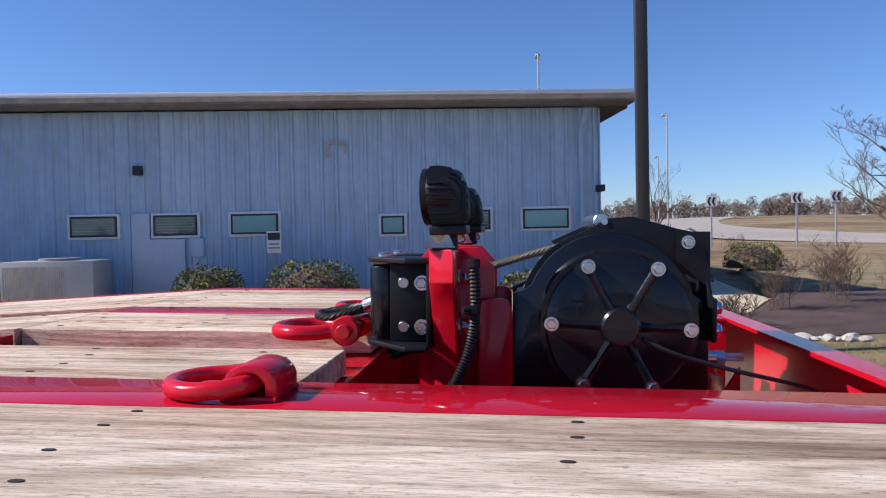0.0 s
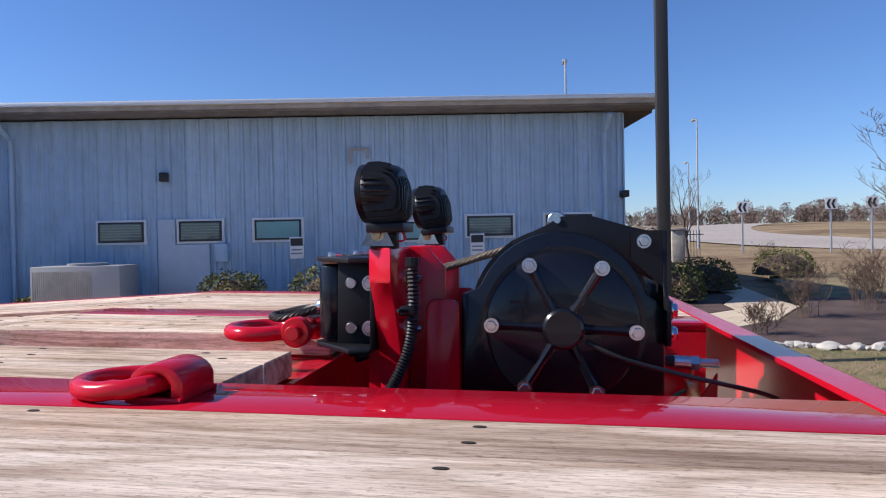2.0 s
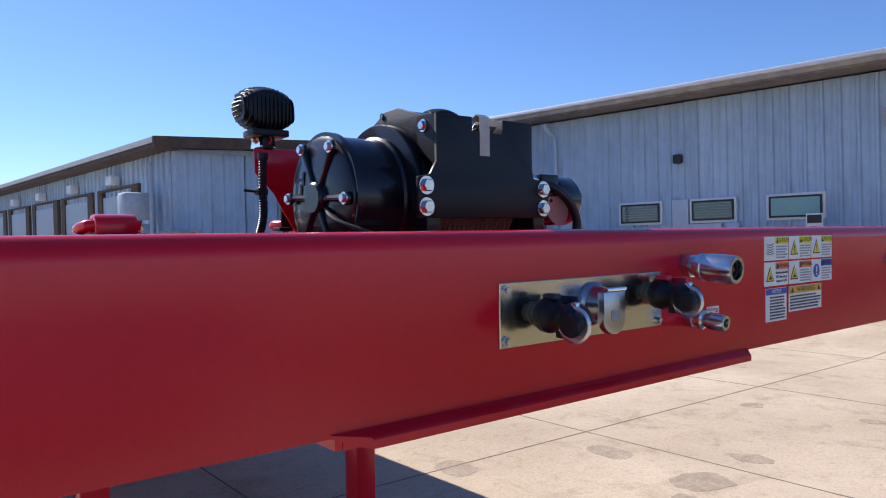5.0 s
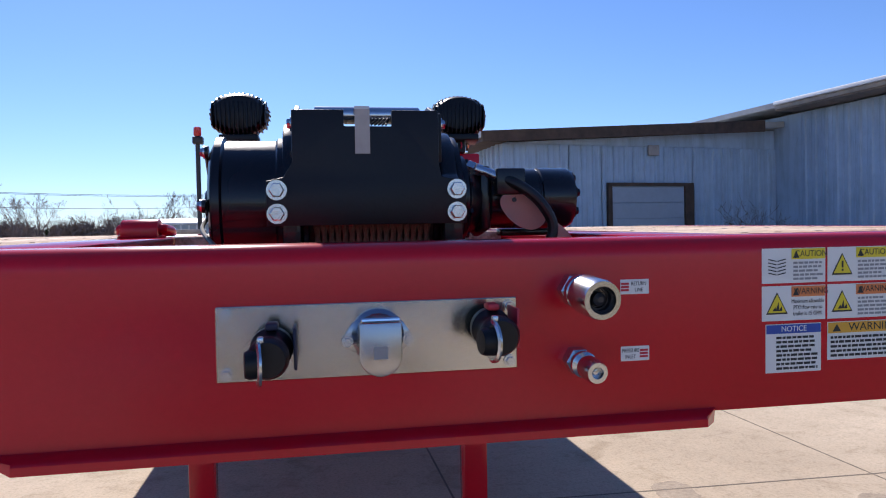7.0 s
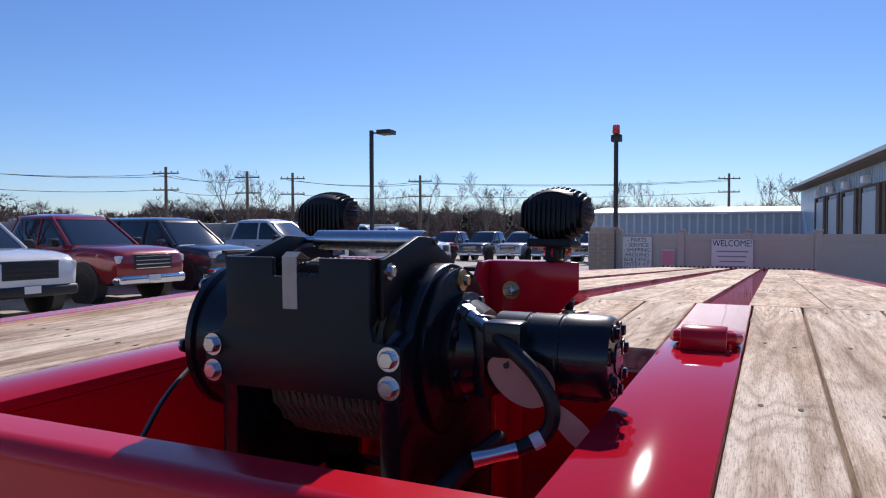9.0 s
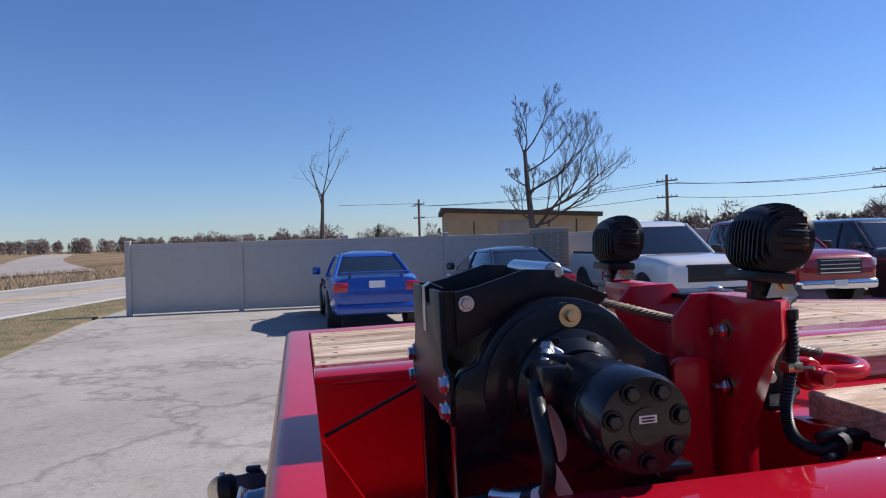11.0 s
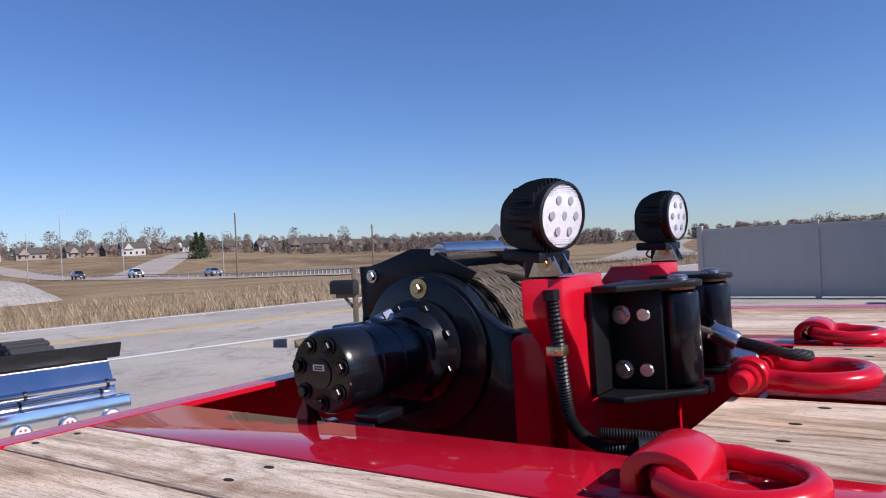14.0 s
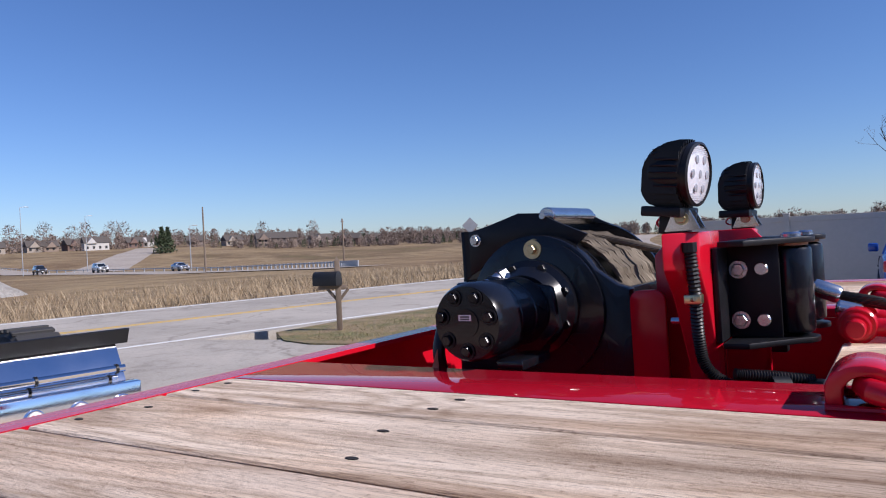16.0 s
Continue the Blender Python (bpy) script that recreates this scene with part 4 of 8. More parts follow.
work_light(-0.235, -1, -2)
work_light(0.265, -4, -7)
for s in (-1, 1):
    h = thing("wiring_loom", (s * 0.26, 0.72, -0.1), "black corrugated wiring loom clipped to the bracket", "cable", "wiring looms", TR)
    if s > 0:
        pts = [(0.287, 0.741, 0.166), (0.283, 0.744, 0.10), (0.268, 0.742, 0.03), (0.268, 0.752, -0.015), (0.266, 0.790, -0.040), (0.245, 0.842, -0.044), (0.215, 0.888, -0.050)]
        for k, dz in ((0, 0.016), (1, -0.016)):
            part("conduit", tube(spline([(0.276 + 0.01 * k, 0.79, -0.036 + dz), (0.248, 0.835, -0.042 + dz), (0.214 - 0.02 * k, 0.885, -0.052 + dz)], 30), 0.0070, 10, ribs=0.0018), RUBBER, h)
        part("loom_tape", tube([(0.252, 0.831, -0.044), (0.238, 0.852, -0.046)], 0.021, 12), BLACK_MATT, h)
    else:
        pts = [(-0.262, 0.675, 0.172), (-0.265, 0.672, 0.10), (-0.262, 0.680, 0.03), (-0.27, 0.705, -0.03), (-0.275, 0.735, -0.06)]
    part("conduit", tube(spline(pts, 26), 0.0078, 10, ribs=0.002), RUBBER, h)
    e = Vector(pts[-1])
    part("connector", join(box(e.x - 0.016, e.x + 0.016, e.y - 0.01, e.y + 0.055, e.z - 0.014, e.z + 0.014, 0.003)), BLACK_MATT, h)
    part("cable_clip", join(box(pts[1][0] - 0.011, pts[1][0] + 0.011, pts[2][1] - 0.012, pts[2][1] + 0.012, 0.082, 0.096, 0.002), rod((pts[1][0] + s * 0.012, pts[2][1], 0.089), (pts[1][0] + s * 0.035, pts[2][1] + 0.01, 0.092), 0.003, 8)), BRASS if s > 0 else BLACK_MATT, h)
    part("loom_tape", tube([(pts[0][0], pts[0][1], 0.172), (pts[0][0], pts[0][1], 0.158)], 0.0108, 10), BLACK_MATT, h)

# ---- rope end, shackle, rings ----
line = spline([(0.02, CY, CZ + 0.132), (0.02, 0.53, 0.183), (0.02, 0.685, 0.138), (0.02, 0.80, 0.104), (0.02, 0.872, 0.080)], 14)
rope = thing("winch_rope", (0, 0.8, 0.0), "laid steel winch rope with a crimped eye", "rope", frame_of=TR)
for piece in loose(strands(line, 0.0085, 6, 16.0, 6)):
    part("strand", piece, ROPE, rope)
part("ferrule", lathe([(0.012, 0), (0.015, 0.004), (0.015, 0.040), (0.012, 0.046)], (0, 0.868, 0.082), (0.004, 0.915, 0.064), 20), ZINC, rope)
eye = spline([(0.004, 0.912, 0.066), (0.022, 0.950, 0.060), (0.026, 0.985, 0.052), (0.012, 1.005, 0.048), (-0.008, 1.000, 0.046), (-0.020, 0.975, 0.046), (-0.012, 0.940, 0.054), (0.0, 0.915, 0.062)], 8)
for piece in loose(strands(eye, 0.0085, 6, 16.0, 6)):
    part("eye_strand", piece, ROPE_DARK, rope)
part("ferrule", lathe([(0.010, 0), (0.013, 0.003), (0.013, 0.034), (0.010, 0.038)], (0.035, 0.905, 0.050), (0.028, 0.945, 0.040), 20), ZINC, rope)
sh = thing("bow_shackle", (0, 1.0, 0.0), "large red painted bow shackle lying on the deck", "shackle", frame_of=TR)
bow = spline([(0.062, 0.940, 0.022), (0.060, 0.975, 0.020), (0.072, 1.01, 0.020), (0.066, 1.045, 0.020), (0.035, 1.075, 0.020), (-0.005, 1.083, 0.020), (-0.045, 1.070, 0.020), (-0.070, 1.035, 0.020), (-0.066, 0.995, 0.020), (-0.052, 0.965, 0.022), (-0.052, 0.940, 0.022)], 8)
part("bow", tube(bow, 0.0145, 14), RED, sh)
for x in (0.048, -0.068):
    part("eye_lug", lathe([(0.026, 0), (0.029, 0.004), (0.029, 0.024), (0.026, 0.028)], (x, 0.935, 0.024), (x + 1, 0.935, 0.024), 24), RED, sh)
part("pin", join(rod((-0.085, 0.935, 0.024), (0.125, 0.935, 0.024), 0.0145, 20, 0.002), lathe([(0.019, 0), (0.021, 0.003), (0.021, 0.012), (0.018, 0.014)], (0.078, 0.935, 0.024), (1, 0.935, 0.024), 20)), RED, sh)


def d_ring(x, y, flip=1):
    t = thing("lashing_ring", (x, y, 0), "red forged lashing ring in a welded lug lying flat", "lashing ring", "lashing rings", TR)
    w, r = 0.060, 0.0125
    def at(u, v, z):
        return (x + u, y + flip * v, z)
    loop = [at(-w, 0.03, 0.017), at(-w, 0.045, 0.017), at(-w, 0.058, 0.0142)]
    for i in range(1, 12):
        a = radians(180 - 180 * i / 12)
        loop.append(at(w * math.cos(a), 0.058 + w * math.sin(a), 0.0135))
    loop += [at(w, 0.058, 0.0142), at(w, 0.045, 0.017), at(w, 0.03, 0.017), at(w * 0.86, 0.008, 0.0215), at(w * 0.55, 0.0, 0.0215), at(-w * 0.55, 0.0, 0.0215), at(-w * 0.86, 0.008, 0.0215)]
    part("ring", tube(loop, r, 14, True), RED, t)
    prof = [(y - 0.036, 0.0), (y - 0.036, 0.022)] + [(y + 0.036 * math.cos(radians(a)), 0.020 + 0.026 * math.sin(radians(a))) for a in range(165, 14, -15)] + [(y + 0.036, 0.022), (y + 0.036, 0.0), (y + 0.020, 0.0), (y + 0.020, 0.022)] + [(y + 0.018 * math.cos(radians(a)), 0.020 + 0.014 * math.sin(radians(a))) for a in range(10, 171, 20)] + [(y - 0.020, 0.022), (y - 0.020, 0.0)]
    part("lug", prism(prof, "x", x - 0.044, x + 0.044, 0.003), RED, t)
    part("weld_bead", tube([(x - 0.046, y - 0.036, 0.002), (x - 0.046, y + 0.036, 0.002)], 0.004, 8), RED, t)
    part("weld_bead", tube([(x + 0.046, y - 0.036, 0.002), (x + 0.046, y + 0.036, 0.002)], 0.004, 8), RED, t)


d_ring(-0.500, 0.945)
d_ring(0.505, 0.965)

part("washer", lathe([(0.017, 0), (0.017, 0.003)], (0.1935, 0.445, 0.174), (1, 0.445, 0.174), 28), BRASS, winch, "yellow zinc washer")
part("bolt", hexbolt((0.1965, 0.445, 0.174), (1, 0.445, 0.174), 0.009, False), BRASS, winch)

# ---- ground, road, lawns ----
def two_tone(name, stops, scale, fine, rough=0.9, bumps=0.5, dist=0.02, fine_stops=None):
    m, t, b = material(name, rough)
    v = coords(t)
    a = noise_tex(t, v, scale, 5.0, 0.6)
    f = noise_tex(t, v, fine, 6.0, 0.7)
    c1 = ramp(t, a, stops)
    c2 = ramp(t, f, fine_stops or [(0.3, (0.6, 0.58, 0.56)), (0.7, (1.2, 1.17, 1.12))])
    t.links.new(mixed(t, 0.85, c1, c2, "MULTIPLY"), b.inputs["Base Color"])
    bump(t, b, f, bumps, dist)
    return m


def field_mat(name):
    """Winter farmland: broad bands of straw, bare earth and dull green, broken by tufts."""
    m, t, b = material(name, 0.95)
    b.inputs["Specular IOR Level"].default_value = 0.1
    v = coords(t)
    c = ramp(t, noise_tex(t, v, 0.016, 6.0, 0.62, 0.6), [(0.30, (0.13, 0.085, 0.055)), (0.42, (0.25, 0.18, 0.11)), (0.52, (0.32, 0.245, 0.15)), (0.62, (0.20, 0.145, 0.09)), (0.75, (0.16, 0.15, 0.07))])
    c = mixed(t, 0.9, c, ramp(t, noise_tex(t, v, 0.14, 6.0, 0.7), [(0.34, (0.66, 0.62, 0.58)), (0.52, (1.0, 1.0, 1.0)), (0.70, (1.18, 1.14, 1.06))]), "MULTIPLY")
    f = noise_tex(t, v, 1.6, 6.0, 0.75)
    c = mixed(t, 0.85, c, ramp(t, f, [(0.34, (0.58, 0.55, 0.52)), (0.6, (1.15, 1.12, 1.06))]), "MULTIPLY")
    t.links.new(c, b.inputs["Base Color"])
    bump(t, b, f, 0.6, 0.1)
    return m


FIELD = field_mat("dry_winter_fields")
LAWN = two_tone("patchy_lawn", [(0.34, (0.36, 0.26, 0.155)), (0.50, (0.27, 0.215, 0.11)), (0.66, (0.15, 0.165, 0.06))], 1.3, 48.0, 0.95, 0.9, 0.03, [(0.3, (0.45, 0.43, 0.40)), (0.7, (1.3, 1.26, 1.2))])
def slab_mat(name, stops, blot, scale, fine, rough, crack=0.0):
    """Worn paving: cloudy tone, blotches and drips at two sizes, fine grit, and where asked hairline cracks."""
    m, t, b = material(name, rough)
    b.inputs["Specular IOR Level"].default_value = 0.25
    v = coords(t)
    c = ramp(t, noise_tex(t, v, scale, 6.0, 0.62, 0.3), stops)
    c = mixed(t, 0.9, c, ramp(t, noise_tex(t, v, scale * 5.5, 6.0, 0.7, 0.8), [(0.34, blot), (0.46, (1.0, 1.0, 1.0)), (0.66, (1.06, 1.05, 1.04))]), "MULTIPLY")
    c = mixed(t, 0.8, c, ramp(t, noise_tex(t, v, scale * 30, 5.0, 0.7), [(0.30, (0.78, 0.76, 0.74)), (0.45, (1.0, 1.0, 1.0))]), "MULTIPLY")
    f = noise_tex(t, v, fine, 6.0, 0.75)
    c = mixed(t, 0.9, c, ramp(t, f, [(0.30, (0.70, 0.69, 0.68)), (0.5, (1.0, 1.0, 1.0)), (0.70, (1.14, 1.13, 1.12))]), "MULTIPLY")
    if crack:
        w = node(t, "ShaderNodeTexVoronoi", Scale=crack)
        w.feature = "DISTANCE_TO_EDGE"
        d = t.nodes.new("ShaderNodeVectorMath")
        d.operation = "ADD"
        n = node(t, "ShaderNodeTexNoise", Scale=2.2, Detail=5.0)
        t.links.new(v, n.inputs["Vector"])
        t.links.new(v, d.inputs[0])
        t.links.new(n.outputs["Color"], d.inputs[1])
        t.links.new(d.outputs[0], w.inputs["Vector"])
        c = mixed(t, 0.7, c, ramp(t, w.outputs["Distance"], [(0.0, (0.55, 0.54, 0.53)), (0.012, (1.0, 1.0, 1.0))]), "MULTIPLY")
    t.links.new(c, b.inputs["Base Color"])
    bump(t, b, f, 0.35, 0.005)
    return m


CONC = slab_mat("pale_concrete", [(0.35, (0.46, 0.37, 0.262)), (0.6, (0.585, 0.482, 0.350))], (0.80, 0.77, 0.73), 0.45, 60.0, 0.85)
ASPHALT = slab_mat("worn_grey_asphalt", [(0.35, (0.34, 0.31, 0.268)), (0.65, (0.465, 0.425, 0.37))], (0.74, 0.73, 0.72), 0.22, 38.0, 0.9, 0.16)
MULCH = two_tone("brown_mulch", [(0.3, (0.07, 0.045, 0.04)), (0.7, (0.14, 0.09, 0.075))], 1.5, 40.0, 0.95, 1.0, 0.03)
STAIN = two_tone("damp_stain", [(0.3, (0.35, 0.28, 0.20)), (0.7, (0.45, 0.37, 0.275))], 9.0, 40.0, 0.8, 0.1)
JOINT = painted("joint_sealant", (0.20, 0.165, 0.12), 0.9, 0, 30, 0.2, 0.1)
STONE_PALE = painted("pale_edging_stone", (0.50, 0.46, 0.40), 0.85, 0, 14, 0.2, 0.3)
PAINT_WHITE = painted("road_white", (0.7, 0.7, 0.68), 0.7, 0, 25, 0.12, 0.1)
PAINT_YELLOW = painted("road_yellow", (0.60, 0.38, 0.07), 0.7, 0, 25, 0.15, 0.1)


def along(table, r):
    """Height from (distance, height) pairs, straight between them."""
    for (a, za), (b, zb) in zip(table, table[1:]):
        if r <= b:
            return za + (zb - za) * max(0.0, r - a) / (b - a)
    return table[-1][1]


DIP = [(0, 0.0), (40, 0.0), (120, -1.45), (200, -1.45), (300, 0.0), (2600, 0.0)]
RISE = [(0, 0.0), (200, 0.0), (230, 0.6), (300, 3.1), (420, 6.6), (520, 9.0), (700, 14.0), (2600, 18.0)]
EAST = [(0, -0.06), (20, -0.02), (35, 0.33), (55, 0.35), (150, 2.9), (250, 5.3), (400, 6.5), (2600, 8.0)]


def between(v, a, b):
    return max(0.0, min(1.0, (v - a) / (b - a)))


def lot_dip(x, y):
    """The car park falls away gently towards the woods."""
    return -0.026 * max(0.0, min(y, 75.0) - 20.0) * between(x, 14, 6)


def hill(x, y):
    """Height of the land: level near by, rising to the houses beyond the road and past the roundabout."""
    r = math.hypot(x, y)
    yaw = math.degrees(math.atan2(-x, y))
    near = -0.22 * between(r, 30, 16)
    gate = between(yaw, 104, 112) * between(yaw, 180, 168)
    west = gate * (0.08 + 0.42 * between(yaw, 112, 132) + 0.5 * between(yaw, 132, 143)) 
    east = between(-yaw, 78, 88) * between(-yaw, 150, 112)
    z = -0.06 + west * along(RISE, r) + gate * along(DIP, r) + east * (along(EAST, r) + 0.06)
    return z + near + (lot_dip(x, y) if y > 20 else 0.0) + between(r, 120, 300) * 0.6 * math.sin(x * 0.011 + 1)


def fall(x):
    """The yard falls a little from the trailer and rises again to the building."""
    return -0.0125 * max(0.0, min(x, 8.0)) + 0.04 * max(0.0, min(x - 8.0, 5.0))


bm = bmesh.new()
radii = [0, 4, 8, 14, 20, 27, 35, 45, 60, 75, 90, 110, 130, 150, 175, 200, 235, 270, 310, 360, 420, 480, 560, 650, 900, 1300, 1900, 2600]
prev = None
for r in radii:
    ring = [bm.verts.new((0, 0, -0.05))] if r == 0 else [bm.verts.new((r * math.sin(a * math.tau / 144), r * math.cos(a * math.tau / 144), hill(r * math.sin(a * math.tau / 144), r * math.cos(a * math.tau / 144)))) for a in range(144)]
    if prev:
        for i in range(144):
            j = (i + 1) % 144
            bm.faces.new((prev[0], ring[i], ring[j]) if len(prev) == 1 else (prev[i], ring[i], ring[j], prev[j]))
    prev = ring
solid("ground", bm, FIELD, "dry tan winter fields reaching the horizon", "ground", kind="structure", smooth=60)


def sheet(name, outline, z, mat, label, thick=0.3, kind="structure", slope=True):
    bm = prism(outline, "z", z - thick, z)
    for x in (0.0, 8.0, 13.0) if slope else ():
        bmesh.ops.bisect_plane(bm, geom=bm.verts[:] + bm.edges[:] + bm.faces[:], plane_co=(x, 0, 0), plane_no=(1, 0, 0))
    if not slope:
        for y in (20.0, 75.0):
            bmesh.ops.bisect_plane(bm, geom=bm.verts[:] + bm.edges[:] + bm.faces[:], plane_co=(0, y, 0), plane_no=(0, 1, 0))
    for v in bm.verts:
        v.co.z += fall(v.co.x) if slope else lot_dip(v.co.x, v.co.y)
    return solid(name, bm, mat, label, name.split("_")[0], kind=kind, smooth=0)


sheet("pavement_yard", [(-1.2, -4.2), (1.9, -4.2), (2.3, -1.9), (2.85, -1.0), (3.3, -0.68), (3.9, -0.38), (4.6, -0.24), (10.15, -0.22), (11.6, 0.9), (11.6, 14.9), (4.6, 14.8), (-3.0, 14.7), (-4.0, 14.7)], 0.02, CONC, "pale tan concrete yard slabs with damp stains")
sheet("pavement_lot", [(-26, -4.5), (-10.4, -5.0), (-8.8, -5.4), (-7.9, -6.2), (-7.6, -7.2), (-7.6, -8.0), (-7.1, -10.0), (2.0, -11.9), (1.9, -4.2), (-1.2, -4.2), (-4.0, 14.7), (-3.0, 14.7), (6.0, 14.8), (6.0, 75), (-45, 75), (-45, 20), (-26, 10)], 0.012, ASPHALT, "worn grey asphalt car park", slope=False)
ROADM = pose(-8, -14.2, 0, 0, 0, -13)
solid("road", box(-62, 150, -4.6, 4.4, -0.4, 0.0), ASPHALT, "grey two-lane country road", "road", kind="structure", m=ROADM)
for name, y0, y1, mat in (("road_marking_near", 3.95, 4.09, PAINT_WHITE), ("road_marking_far", -4.25, -4.11, PAINT_WHITE), ("road_marking_centre", 0.06, 0.17, PAINT_YELLOW), ("road_marking_centre_twin", -0.17, -0.06, PAINT_YELLOW)):
    solid(name, box(-62, 150, y0, y1, -0.004, 0.004), mat, "worn painted road line", "road marking", kind="structure", m=ROADM)
sheet("lawn_front", [(1.9, -11.5), (1.9, -4.2), (2.3, -1.9), (2.85, -1.0), (3.3, -0.68), (3.9, -0.38), (4.6, -0.24), (10.1, -0.24), (10.0, -0.9), (10.1, -1.75), (10.9, -2.75), (11.7, -3.6), (13.6, -4.65), (16, -5.4), (30, -8.5), (33, -1.0), (45, 2.0), (45, -20)], 0.035, LAWN, "patchy green and tan winter lawn")
sheet("lawn_island", [(-7.2, -7.2), (-7.4, -8.0), (-8.2, -9.0), (-10, -9.0), (-14, -8.1), (-20, -6.8), (-26, -5.5), (-26, -3.95), (-17.5, -4.9), (-10, -4.55), (-8.4, -4.95), (-7.5, -5.8)], 0.035, LAWN, "patchy grass island beside the road", slope=False)
sheet("pavement_path", [(10.15, -0.22), (11.6, 0.9), (11.7, -0.3), (11.9, -1.9), (13.1, -3.25), (14.3, -3.3), (15.8, -3.9), (22.0, -4.3), (22.0, -5.3), (15.2, -4.6), (13.7, -4.6), (11.8, -3.6), (11.0, -2.7), (10.2, -1.75), (10.1, -0.9)], 0.045, CONC, "curved pale concrete footpath")
sheet("mulch_bed", [(11.62, 0.9), (11.72, -0.3), (11.92, -1.85), (13.1, -3.2), (14.3, -3.25), (15.8, -3.85), (20, -4.2), (20, -2), (14.9, -1.2), (12.9, 12.0), (11.62, 12.0)], 0.05, MULCH, "dark brown mulch bed along the wall")
sheet("mulch_island", [(10.2, -1.85), (11.0, -2.8), (11.8, -3.7), (13.7, -4.75), (15.6, -5.2), (15.8, -7.6), (12, -7.2), (9.8, -5.4), (9.35, -3.6), (9.45, -1.9)], 0.05, MULCH, "dark brown mulch island with shrubs")
_rs = random.Random(8)
for k in range(26):
    u = k / 25
    x, y = 9.45 - 0.35 * u + _rs.uniform(-0.08, 0.08), -1.75 - 2.6 * u
    w = _rs.uniform(0.05, 0.13)
    bm = bmesh.new()
    bmesh.ops.create_icosphere(bm, subdivisions=2, radius=1)
    for v in bm.verts:
        v.co = Vector((v.co.x * w, v.co.y * w * 1.3, v.co.z * w * 0.6)) * (1 + 0.3 * noise.noise(v.co * 1.7 + Vector((k, 0, 0))))
    solid("edging_stone", bm, STONE_PALE, "pale rounded edging stone beside the mulch", "stone", "edging stones", m=pose(x, y, 0.06 + fall(x), 0, 0, _rs.uniform(0, 180)))
solid("wheel_stop", box(10.35, 10.53, 1.05, 2.9, 0.02, 0.14, 0.02), CONC, "worn concrete wheel stop", "wheel stop", m=pose(0, 0, fall(10.4)))
for i, (x, y, w, l) in enumerate(((2.73, 2.18, 0.20, 0.12), (2.66, 1.48, 0.34, 0.10), (3.27, 1.52, 0.18, 0.08), (4.78, 1.39, 0.16, 0.06), (4.65, 2.26, 0.20, 0.05), (1.78, 2.57, 0.26, 0.10), (2.35, 1.38, 0.14, 0.05))):
    o = [(x + w * 0.5 * math.cos(a * 0.52) * (1 + 0.12 * math.sin(a * 1.04 + i)), y + l * 1.6 * math.sin(a * 0.52) * (1 + 0.15 * math.cos(a * 1.04 + i))) for a in range(12)]
    o = [(p.x * 1.0 + 0.022 * noise.noise(Vector((p.x * 14, p.y * 14, i))) + 0.010 * noise.noise(Vector((p.x * 45, p.y * 45, i))), p.y + 0.022 * noise.noise(Vector((p.y * 9, p.x * 14, i + 9))) + 0.012 * noise.noise(Vector((p.y * 40, p.x * 40, i + 5)))) for p in spline([(u, v, 0) for u, v in o], 6, True)]
    bm = prism(o, "z", 0.0204, 0.0210)
    for v in bm.verts:
        v.co.z += fall(v.co.x)
    solid("damp_patch", bm, STAIN, "dark damp patch on the concrete", "stain", "damp patches", smooth=0)
for i in range(5):
    x = 0.6 + i * 2.4
    solid("slab_joint", box(x, x + 0.012, -4.1 if i < 1 else -0.16, 13.5, 0.0202, 0.0212), JOINT, "dark joint between concrete slabs", "joint", "slab joints", smooth=0, m=pose(0, 0, fall(x)))
for i in range(4):
    bm = box(-1.4, 10.1, 2.6 + i * 3.4, 2.612 + i * 3.4, 0.0204, 0.0214)
    bmesh.ops.bisect_plane(bm, geom=bm.verts[:] + bm.edges[:] + bm.faces[:], plane_co=(8.0, 0, 0), plane_no=(1, 0, 0))
    bmesh.ops.bisect_plane(bm, geom=bm.verts[:] + bm.edges[:] + bm.faces[:], plane_co=(0.0, 0, 0), plane_no=(1, 0, 0))
    for v in bm.verts:
        v.co.z += fall(v.co.x)
    solid("slab_joint", bm, JOINT, "dark joint between concrete slabs", "joint", "slab joints", smooth=0)
solid("bay_line", moved(box(-2.2, 2.2, -0.05, 0.05, 0.0215, 0.0235), pose(8.45, 0.06, fall(7.2), 0, -1.0, 5.8)), PAINT_YELLOW, "faded yellow parking bay line", "line", "bay lines", smooth=0)


def blades(name, label, n, area, h, lean, mat, keep=lambda x, y: True, zf=lambda x: 0.03):
    rng = np.random.default_rng(len(name) + n)
    vs, fs = [], []
    for _ in range(n):
        x, y = area(rng)
        if not keep(x, y):
            continue
        a = rng.uniform(0, math.tau)
        hh = h * rng.uniform(0.5, 1.2)
        w = 0.035 * hh + 0.003
        dx, dy = lean * hh * math.cos(a * 3), lean * hh * math.sin(a * 3)
        k = len(vs)
        z = zf(x)
        vs += [(x - w * math.cos(a), y - w * math.sin(a), z), (x + w * math.cos(a), y + w * math.sin(a), z), (x + dx, y + dy, z + hh)]
        fs.append((k, k + 1, k + 2))
    me = bpy.data.meshes.new(name)
    me.from_pydata(vs, [], fs)
    me.materials.append(mat)
    return tagged(new(name, me), label, "grass", kind="stuff")


def grass_mat(name, a, b):
    m, t, bs = material(name, 0.8)
    g = t.nodes.new("ShaderNodeNewGeometry")
    t.links.new(ramp(t, g.outputs["Random Per Island"], [(0.0, a), (1.0, b)]), bs.inputs["Base Color"])
    return m


